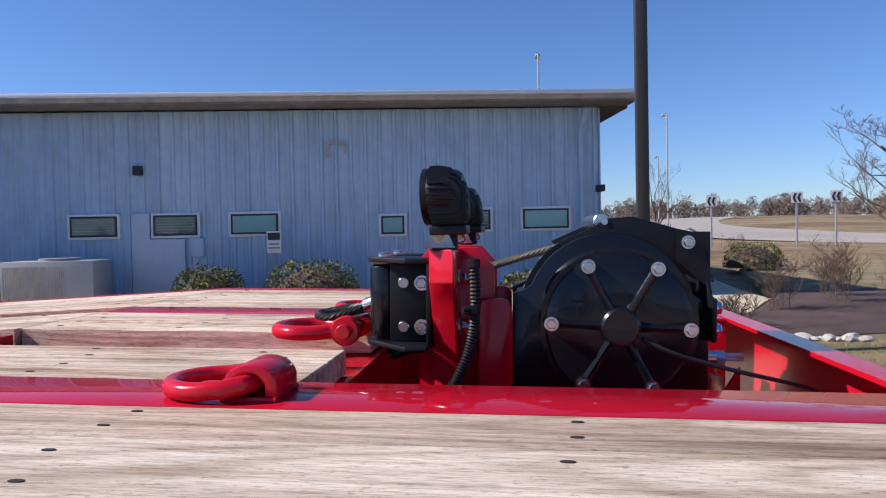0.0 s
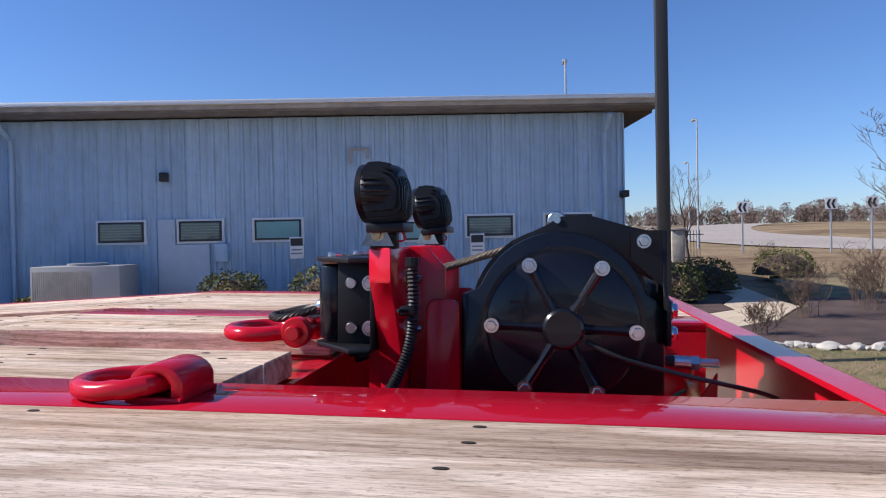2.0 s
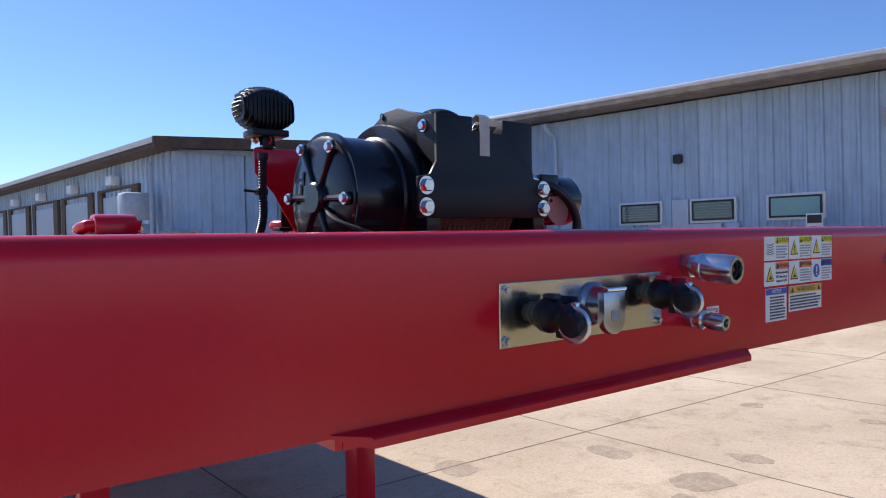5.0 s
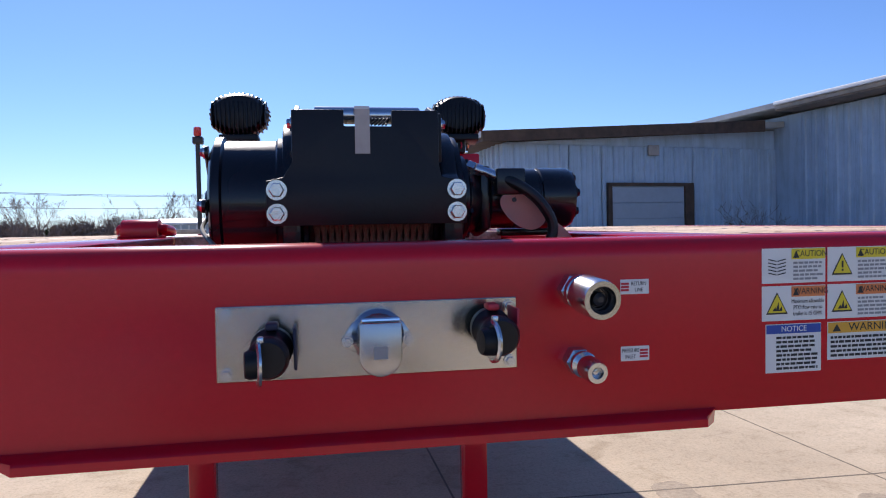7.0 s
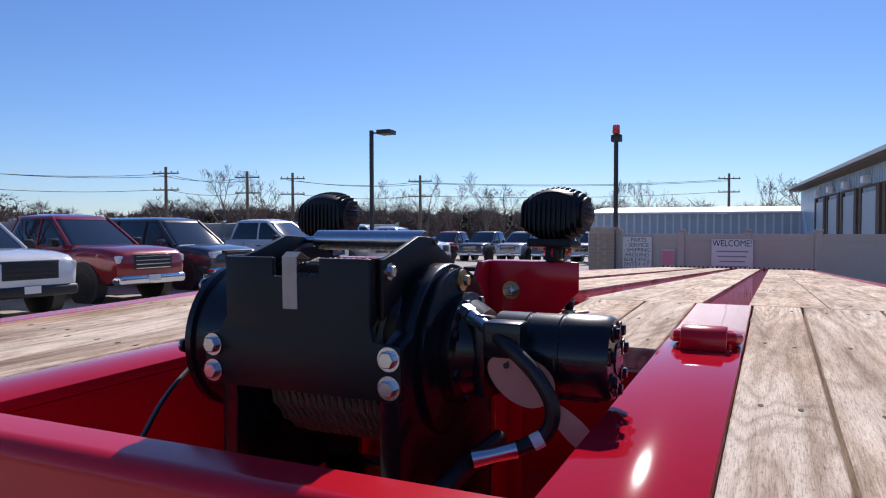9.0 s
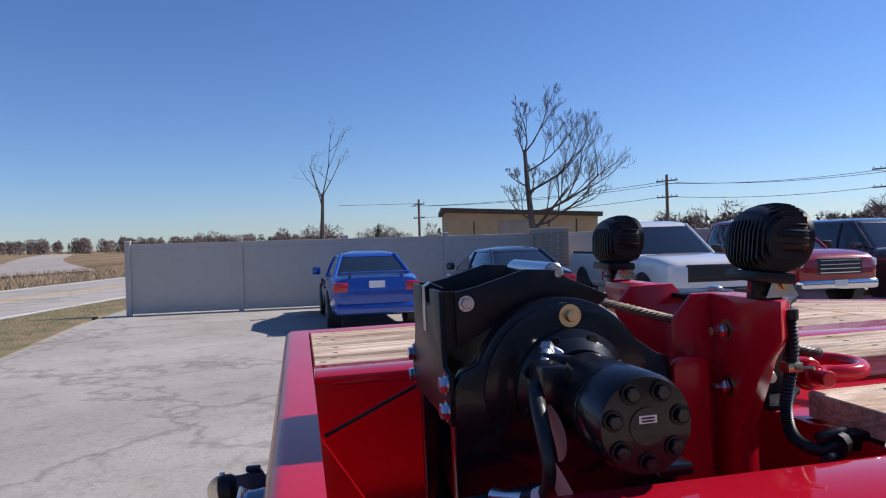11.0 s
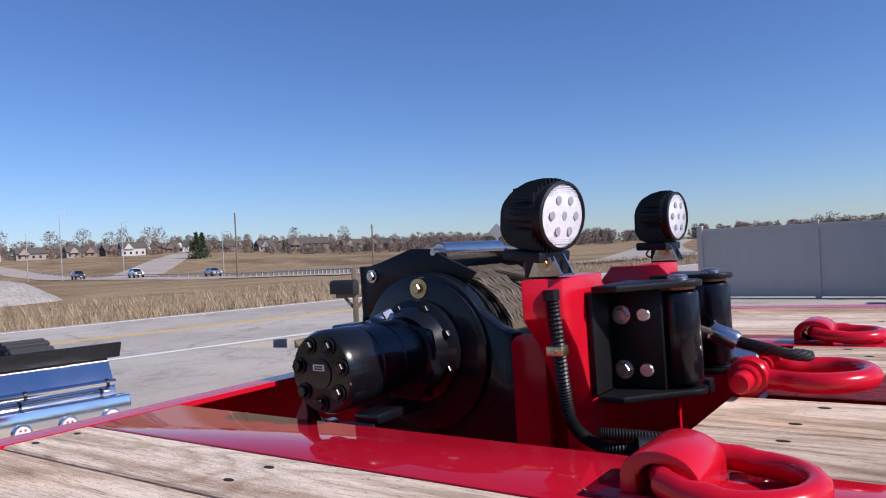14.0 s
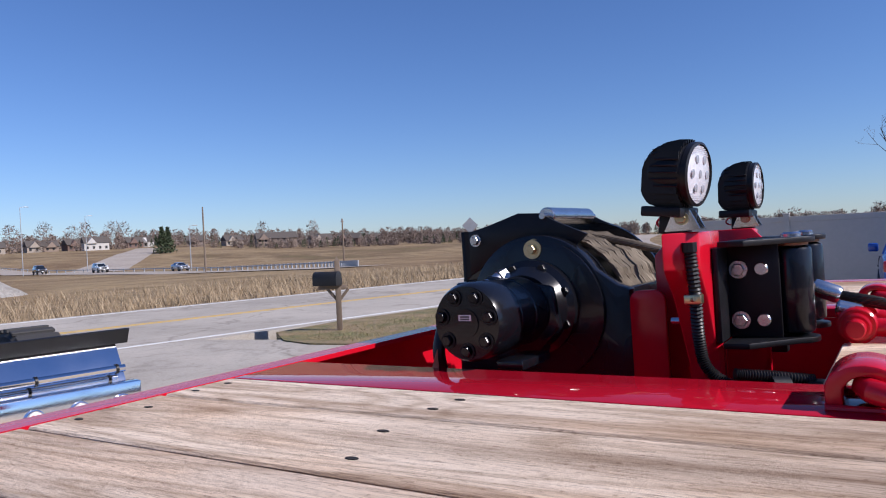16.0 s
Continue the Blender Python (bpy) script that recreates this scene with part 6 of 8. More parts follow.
def lot_lamp(x, y, h, face, base_h=0.6, r=0.275, z=0.0):
    t = thing("street_lamp", (x, y, z), "dark square parking lot lamp on a concrete base", "street lamp", "parking lot lamps")
    b = part("concrete_base", lathe([(r, 0), (r, base_h - z - 0.02), (r - 0.02, base_h - z)], (x, y, z), (x, y, 9), 28), CONC, t)
    part("base_plate", box(x - 0.17, x + 0.17, y - 0.17, y + 0.17, base_h, base_h + 0.1, 0.02), DARK_POLE, b)
    part("pole", box(x - 0.2 * r - 0.01, x + 0.2 * r + 0.01, y - 0.2 * r - 0.01, y + 0.2 * r + 0.01, base_h + 0.1, h, 0.008), DARK_POLE, t)
    part("arm", tube([(x, y, h - 0.1), (x + 0.4 * face[0], y + 0.4 * face[1], h - 0.08)], 0.035, 8), DARK_POLE, t)
    c = Vector((x + 0.62 * face[0], y + 0.62 * face[1], h - 0.05))
    part("head", box(c.x - 0.3, c.x + 0.3, c.y - 0.3, c.y + 0.3, c.z - 0.09, c.z + 0.09, 0.03), DARK_POLE, t)


lot_lamp(8.02, -1.07, 9.5, (1, 0), 0.53, 0.325, fall(8.0) - 0.02)
lot_lamp(-14.0, 24.35, 5.5, (0.75, 0.6), 0.5, 0.275, -0.12)


def by_yaw(yaw, d):
    """A place so far off, by its bearing from the far side of the deck."""
    return 1.15 - math.sin(radians(yaw)) * d, 1.1 + math.cos(radians(yaw)) * d


def street_light(x, y, h, face, z=0.0):
    t = thing("street_light", (x, y, z), "slim galvanised street light", "street light", "street lights")
    part("pole", tube([(x, y, z), (x, y, z + h)], [0.10, 0.06], 8), GALV, t)
    part("arm", tube([(x, y, z + h), (x + face * 0.9, y, z + h + 0.15)], 0.04, 8), GALV, t)
    part("head", box(x + face * 0.8, x + face * 1.7, y - 0.15, y + 0.15, z + h + 0.08, z + h + 0.24, 0.04), GALV, t)


street_light(44.5, -1.2, 12.8, 1)
street_light(59.3, -12.2, 11.0, 1)
street_light(75, -14.6, 9.0, 1)
for yaw, d, el in ((153.4, 175, 3.75), (155.5, 195, 2.45), (149.4, 185, 3.05), (142.4, 140, 2.1)):
    x, y = by_yaw(yaw, d)
    street_light(x, y, 1.55 + d * math.tan(radians(el)) - hill(x, y), -1, hill(x, y))


def utility_pole(x, y, h, turn=0.0, z=0.0, arms=1):
    t = thing("utility_pole", (x, y, z), "weathered wooden utility pole with crossarms", "utility pole", "utility poles")
    part("pole", tube([(x, y, z), (x, y, z + h)], [0.16, 0.11], 8), WOOD_POLE, t)
    for k in range(arms):
        zz = z + h - 0.5 - k * 1.3
        c, s = math.cos(radians(turn)), math.sin(radians(turn))
        part("crossarm", moved(box(-1.05, 1.05, -0.045, 0.045, -0.05, 0.05), pose(x, y, zz, 0, 0, turn)), WOOD_POLE, t)
        for u in (-0.95, -0.45, 0.45, 0.95):
            part("insulator", lathe([(0.035, 0), (0.05, 0.06), (0.02, 0.13)], (x + c * u, y + s * u, zz + 0.07), (x + c * u, y + s * u, 99), 8), GREY_INK, t)
    return Vector((x, y, z + h - 0.4))


tops = []
for x, y, h in ((-67.9, 11.7, 5.7), (-51.3, 29.0, 6.6), (-42.3, 41.1, 6.9), (-39.2, 46.9, 7.0), (-36.3, 49.2, 7.0), (-27.1, 54.9, 7.0), (-3.3, 74.3, 8.2)):
    z = lot_dip(x, y)
    tops.append(utility_pole(x, y, h, 20, z, 2))
wires = thing("power_lines", tuple(tops[0]), "sagging power lines between the poles", "power lines")
for a, b in zip(tops, tops[1:]):
    if (a - b).length < 4:
        continue
    for off in (-0.9, 0.9, 0.0):
        pts = [a.lerp(b, u / 10) + Vector((0, off, -0.25 - (1 if off == 0 else 0) * 1.1 - 4 * 0.35 * (u / 10) * (1 - u / 10))) for u in range(11)]
        part("wire", tube(pts, 0.018, 4), INK, wires)
x0, y0 = by_yaw(87.6, 80)
e = part("wire", tube([tuple(tops[0]), (x0, y0, 5.8)], 0.018, 4), INK, wires)
for yaw, d, el in ((141.4, 122, 3.5), (130.9, 118, 2.2)):
    x, y = by_yaw(yaw, d)
    z = hill(x, y)
    utility_pole(x, y, 1.6 + d * math.tan(radians(el)) - z, 30, z, 1 if el < 3 else 0)

# mailbox
MBX, MBY = -8.75, -7.9
mb = thing("mailbox", (MBX, MBY, 0.03), "black metal mailbox on a wooden post", "mailbox")
MBM = pose(MBX, MBY, 0, 0, 0, -52)
part("post", moved(box(-0.05, 0.05, -0.05, 0.05, 0.03, 1.33, 0.008), MBM), WOOD_POLE, mb)
part("post_tip", moved(lathe([(0.07, 0), (0.0, 0.07)], (0, 0, 1.33), (0, 0, 9), 4), MBM @ pose(0, 0, 0, 0, 0, 45)), WOOD_POLE, mb)
part("crossbar", moved(box(-0.16, 0.36, -0.045, 0.045, 0.80, 0.87, 0.006), MBM), WOOD_POLE, mb)
for sx in (-1, 1):
    part("brace", moved(tube([(sx * 0.19, 0, 0.80), (sx * 0.03, 0, 0.60)], 0.028, 6), MBM), WOOD_POLE, mb)
shell = [(-0.10, 0.0), (0.10, 0.0), (0.10, 0.16)] + outline_arc(0, 0.16, 0.10, 0, 180, 10)[1:]
bx = part("box", moved(prism(shell, "y", -0.25, 0.25, 0.004), MBM @ pose(0.20, 0.02, 0.872, 0, 0, 62)), INK, mb)
part("door_lip", moved(prism([(u * 1.05, v * 1.03 - 0.002) for u, v in shell], "y", 0.25, 0.262, 0.002), MBM @ pose(0.20, 0.02, 0.872, 0, 0, 62)), INK, bx)
part("number_strip", moved(join(*[box(-0.104, -0.1015, y, y + 0.045, 0.06, 0.11) for y in (-0.12, -0.06, 0.0, 0.06)]), MBM @ pose(0.20, 0.02, 0.872, 0, 0, 62)), WHITE_VINYL, bx)


def road_sign(x, y, z, h, w, turn, mat, label, points=4, spin=45):
    t = thing("road_sign", (x, y, z), label, "road sign", "road signs")
    part("post", box(x - 0.04, x + 0.04, y - 0.04, y + 0.04, z, z + h), GALV, t)
    bm = lathe([(w / 2, 0), (w / 2, 0.012)], (0, 0, 0), (0, -1, 0), points)
    moved(bm, pose(x, y, z + h - w * 0.3, 0, 0, turn) @ pose(0, -0.045, 0, 0, spin, 0))
    part("plate", bm, mat, t)
    return t


x, y = by_yaw(120.9, 42)
road_sign(x, y, -0.1, 2.85, 0.95, -60 + 180, GALV, "grey back of a diamond road sign", 4, 0)
for x, y, zt in ((46.9, -12.35, 3.7), (45.3, -17.1, 3.75), (44.5, -19.1, 3.75)):
    s = thing("road_sign", (x, y, hill(x, y)), "black and white roundabout arrow sign", "road sign", "road signs")
    part("post", box(x - 0.05, x + 0.05, y - 0.05, y + 0.05, hill(x, y), zt), GALV, s)
    b = part("board", moved(box(-0.02, 0.0, -0.36, 0.36, zt - 0.70, zt), pose(x - 0.06, y, 0, 0, 0, 0)), WHITE_VINYL, s)
    part("arrow", join(*[moved(prism([(-0.26 + k * 0.28, zt - 0.65), (-0.14 + k * 0.28, zt - 0.375), (-0.26 + k * 0.28, zt - 0.1), (-0.12 + k * 0.28, zt - 0.1), (0.0 + k * 0.28, zt - 0.375), (-0.12 + k * 0.28, zt - 0.65)], "x", -0.03, -0.021), pose(x - 0.06, y, 0)) for k in range(2)]), INK, b)

# ---- vinyl fences and gate ----
def fence_run(p, q, h, label, spacing=2.4, cap=True):
    p, q = Vector(p), Vector(q)
    t = thing("vinyl_fence", tuple(p), label, "fence")
    n = max(1, round((q - p).length / spacing))
    a = math.degrees(math.atan2(q.y - p.y, q.x - p.x))
    ln = (q - p).length / n
    for i in range(n + 1):
        c = p.lerp(q, i / n)
        part("post", moved(join(box(-0.065, 0.065, -0.065, 0.065, 0, h + 0.06), box(-0.08, 0.08, -0.08, 0.08, h + 0.06, h + 0.10, 0.01, 1)), pose(c.x, c.y, 0, 0, 0, a)), PVC, t)
        if i < n:
            w = part("panel", moved(box(0.066, ln - 0.066, -0.022, 0.022, 0.08, h), pose(c.x, c.y, 0, 0, 0, a)), PVC, t)
            for z0, z1 in ((h - 0.12, h + 0.015), (0.05, 0.2)):
                part("rail", moved(box(0.066, ln - 0.066, -0.035, 0.035, z0, z1, 0.005, 1), pose(c.x, c.y, 0, 0, 0, a)), PVC, w)
    return t


def brick_pillar(x, y, w, h, turn=8.0):
    t = thing("brick_pillar", (x, y, 0), "tan brick gate pillar with a flat cap", "pillar", "brick pillars")
    part("core", moved(box(-w / 2 + 0.012, w / 2 - 0.012, -w / 2 + 0.012, w / 2 - 0.012, 0, h), pose(x, y, 0, 0, 0, turn)), MORTAR, t)
    me = None
    per = 3
    bl, bh = w / per, 0.075
    bmb = box(-bl / 2 + 0.006, bl / 2 - 0.006, -0.05, 0.05, 0.004, bh - 0.006)
    me = bpy.data.meshes.new("brick")
    bmb.to_mesh(me)
    bmb.free()
    me.materials.append(BRICKM)
    for r in range(int(h / bh)):
        for sdir in range(4):
            for k in range(per):
                if r < 8:
                    continue
                o = new("brick", me)
                o.parent = t
                u = -w / 2 + bl * (k + 0.5 + (0.25 if r % 2 else -0.25) * (1 if 0 < k < per - 1 else 0))
                o.matrix_local = pose(0, 0, r * bh, 0, 0, turn) @ pose(0, 0, 0, 0, 0, 90 * sdir) @ pose(u, -w / 2 + 0.05, 0)
    part("cap", moved(box(-w / 2 - 0.04, w / 2 + 0.04, -w / 2 - 0.04, w / 2 + 0.04, h, h + 0.07, 0.01), pose(x, y, 0, 0, 0, turn)), STONE, t)


GATE_A, GATE_B = Vector((-2.35, 14.9, 0)), Vector((3.95, 15.0, 0))
fence_run(GATE_A, GATE_B, 1.48, "tan vinyl gate fence beside the service yard", 1.4)
brick_pillar(-2.68, 14.88, 0.54, 1.57, 1.0)
brick_pillar(4.28, 15.0, 0.62, 1.66, 1.0)
fence_run((-17.9, -4.13, 0), (-17.9, 33.67, 0), 1.78, "long tan vinyl fence behind the parked cars", 2.7)
brick_pillar(-17.6, 6.85, 0.8, 1.86, 0)
brick_pillar(-17.6, 21.4, 0.9, 1.76, 0)
bp = thing("beacon_pole", (-2.55, 15.5, 0), "slim pole with a red beacon lamp", "beacon pole")
part("pole", tube([(-2.55, 15.5, 0), (-2.55, 15.5, 3.7)], 0.05, 10), DARK_POLE, bp)
part("bracket", box(-2.65, -2.43, 15.4, 15.6, 3.52, 3.68, 0.02), DARK_POLE, bp)
part("beacon", lathe([(0.075, 0), (0.085, 0.02), (0.08, 0.18), (0.05, 0.2), (0, 0.2)], (-2.55, 15.5, 3.7), (-2.55, 15.5, 9), 16), BEACON, bp)


def board_text(text, size, x, z, m, parent, mat=INK, stretch=1.0):
    cu = bpy.data.curves.new("lettering", "FONT")
    cu.body, cu.size, cu.align_x, cu.align_y, cu.extrude, cu.space_line = text, size, "CENTER", "CENTER", 0.001, 0.95
    tmp = bpy.data.objects.new("tmp", cu)
    scene.collection.objects.link(tmp)
    me = bpy.data.meshes.new_from_object(tmp.evaluated_get(bpy.context.evaluated_depsgraph_get()))
    bpy.data.objects.remove(tmp)
    bm = bmesh.new()
    bm.from_mesh(me)
    bpy.data.meshes.remove(me)
    moved(bm, m @ pose(x, -0.016, z, 90, 0, 0) @ Matrix.Diagonal((stretch, 1, 1, 1)))
    part("lettering", bm, mat, parent, smooth=0)


def wall_sign(u, w, z0, z1, label, build):
    c = GATE_A.lerp(GATE_B, u)
    m = pose(c.x, c.y, 0, 0, 0, 1) @ pose(0, -0.075, 0)
    t = thing("notice_board", tuple(m @ Vector((0, 0, z0))), label, "sign", "gate signs")
    b = part("board", moved(box(-w / 2, w / 2, -0.014, 0, z0, z1, 0.003), m), WHITE_VINYL, t)
    build(m, b)


def parts_sign(m, b):
    for i, row in enumerate(("- PARTS", "- SERVICE", "- SHIPPING", "AROUND", "BUILDING,", "ENTER AT", "SERVICE BAY", "1 WEST")):
        board_text(row, 0.115, 0, 1.36 - i * 0.103, m, b)


def welcome_sign(m, b):
    board_text("WELCOME!", 0.18, 0, 1.30, m, b, INK, 0.80)
    for i in range(5):
        part("fine_print", moved(box(-0.30 + 0.03 * (i % 3), 0.30 - 0.03 * (i % 3), -0.0165, -0.0145, 1.13 - i * 0.10, 1.155 - i * 0.10), m), GREY_INK, b)


wall_sign(0.06, 0.60, 0.56, 1.43, "white sign naming parts, service and shipping", parts_sign)
wall_sign(0.355, 0.77, 0.64, 1.39, "white welcome notice with black lettering", welcome_sign)
wall_sign(0.16, 0.25, 0.82, 1.17, "small pink notice on the fence", lambda m, b: part("pink_print", moved(box(-0.12, 0.12, -0.016, -0.0145, 0.84, 1.15), m), painted("pink_print", (0.75, 0.25, 0.35), 0.5), b))
# light steel shed behind the gate
SHED = painted("pale_blue_shed", (0.42, 0.50, 0.56), 0.5, 0, 8, 0.06, 0.03)
shed = thing("storage_shed", (4, 40, 0), "long pale ribbed steel shed with a white roof", "shed")
SHEDM = pose(3.7, 42.3, -0.1, 0, 0, 4)
part("wall", moved(box(-13, 0.4, 0, 8, -0.8, 2.45), SHEDM), SHED, shed)
part("roof", moved(prism([(-0.4, 2.45), (-0.4, 2.56), (8.4, 3.05), (8.4, 2.9)], "x", -13.3, 0.7), SHEDM), TRIM_WHITE, shed)
for i in range(31):
    part("wall_rib", moved(box(-13 + i * 0.43, -12.9 + i * 0.43, -0.04, 0.0, -0.8, 2.43), SHEDM), TRIM_WHITE, shed)
# tan block building beyond the fence
TAN = painted("tan_block", (0.48, 0.33, 0.18), 0.8, 0, 10, 0.1, 0.1)
tb = thing("block_building", (-26, 11, 0), "low tan block building with a flat brown roof", "building")
TBM = pose(-24.0, 5.25, 0, 0, 0, -10)
bm = prism([(0.0, -0.1), (5.5, -0.1), (5.5, 2.38), (0.0, 2.66)], "x", -5.0, 0.0)
part("wall", moved(bm, TBM), TAN, tb)
part("roof", moved(prism([(-0.15, 2.66), (5.65, 2.37), (5.65, 2.53), (-0.15, 2.83)], "x", -5.2, 0.18), TBM), SOFFIT, tb)
part("door_panel", moved(box(0.0, 0.03, 1.9, 3.0, 0.0, 2.3), TBM), BRICKM, tb)
for y in (1.0, 3.7, 4.7):
    part("panel_seam", moved(box(0.0, 0.012, y, y + 0.05, 0.1, 2.3), TBM), SOFFIT, tb)
# iron fence past the corner of the building
fe = thing("iron_fence", (34.2, -3.2, 0.3), "black iron picket fence between stone pillars", "fence")
for i in range(42):
    y = -1.3 - i * 0.14
    part("picket", box(34.2, 34.225, y, y + 0.022, 0.32, 1.85), INK, fe)
for z in (1.62, 0.52):
    part("rail", box(34.19, 34.235, -7.2, -1.2, z, z + 0.04), INK, fe)
for y in (-1.0, -4.0, -6.0):
    solid("stone_pillar", join(box(-0.30, 0.30, -0.30, 0.30, 0, 1.6, 0.05), box(-0.36, 0.36, -0.36, 0.36, 1.6, 1.72, 0.02)), STONE, "pale stone fence pillar with a cap", "pillar", "stone pillars", m=pose(34.3, y, 0.25))

# ---- vehicles ----
CAR_GLASS, _t, _b = material("car_glass", 0.03)
_b.inputs["Base Color"].default_value = (0.012, 0.016, 0.02, 1)
_b.inputs["Coat Weight"].default_value = 1.0
TAIL = painted("red_tail_lens", (0.5, 0.01, 0.02), 0.15, 0.8, 40, 0.05, 0)
LAMP_CLEAR = painted("clear_headlamp", (0.7, 0.72, 0.75), 0.1, 0.8, 40, 0.05, 0)
PLASTIC = painted("black_trim_plastic", (0.02, 0.02, 0.022), 0.55, 0, 60, 0.1, 0.1)


def skin(rings, closed=True):
    """A smooth skin over rings with equal counts of points."""
    bm = bmesh.new()
    R = [[bm.verts.new(p) for p in r] for r in rings]
    n = len(R[0])
    for a, b in zip(R, R[1:]):
        for i in range(n if closed else n - 1):
            bm.faces.new((a[i], a[(i + 1) % n], b[(i + 1) % n], b[i]))
    return bm, R


def plan(x0, x1, h, z, r, n=5):
    """A rounded oblong in plan, at a height."""
    out = []
    for cx, cy, a0 in ((x1 - r, h - r, 0), (x0 + r, h - r, 90), (x0 + r, -h + r, 180), (x1 - r, -h + r, 270)):
        for k in range(n + 1):
            a = radians(a0 + 90 * k / n)
            out.append((cx + r * math.cos(a), cy + r * math.sin(a), z))
    return out


SHAPES = {
    "sedan": dict(size=(4.6, 1.8, 1.45), wheel=0.33, axles=(-1.36, 1.38), tail=0.82, head=0.70, grille=0.55,
                  stations=((-2.30, 0.70, 0.46, 0.80), (-2.24, 0.81, 0.34, 0.96), (-1.95, 0.87, 0.26, 1.02), (-1.2, 0.90, 0.22, 0.98), (0.0, 0.90, 0.22, 0.94), (1.05, 0.90, 0.22, 0.92), (1.6, 0.88, 0.23, 0.85), (2.05, 0.83, 0.26, 0.75), (2.25, 0.72, 0.34, 0.66), (2.31, 0.58, 0.42, 0.58)),
                  low=(-1.95, 1.25, 0.82, 0.93), top=(-1.0, 0.25, 0.60, 1.43)),
    "pickup": dict(size=(5.7, 2.0, 1.92), wheel=0.41, axles=(-1.72, 1.86), tail=1.02, head=0.95, grille=0.86,
                   stations=((-2.85, 0.90, 0.56, 1.14), (-2.80, 0.97, 0.48, 1.22), (-1.0, 1.0, 0.44, 1.22), (0.2, 1.0, 0.44, 1.20), (1.3, 1.0, 0.44, 1.19), (1.7, 0.99, 0.42, 1.22), (2.3, 0.98, 0.42, 1.19), (2.65, 0.95, 0.44, 1.13), (2.80, 0.90, 0.47, 1.06), (2.86, 0.80, 0.52, 0.98)),
                   low=(-0.98, 1.40, 0.93, 1.19), top=(-0.78, 0.50, 0.74, 1.90)),
    "suv": dict(size=(5.2, 2.0, 1.9), wheel=0.40, axles=(-1.55, 1.62), tail=1.08, head=0.92, grille=0.84,
                stations=((-2.60, 0.88, 0.52, 1.06), (-2.55, 0.96, 0.42, 1.14), (-1.0, 1.0, 0.38, 1.14), (0.2, 1.0, 0.38, 1.13), (1.2, 1.0, 0.38, 1.12), (1.6, 0.99, 0.38, 1.15), (2.1, 0.97, 0.40, 1.10), (2.40, 0.94, 0.42, 1.04), (2.55, 0.88, 0.46, 0.98), (2.61, 0.78, 0.50, 0.90)),
                low=(-2.50, 1.30, 0.92, 1.12), top=(-2.25, 0.45, 0.73, 1.86)),
}


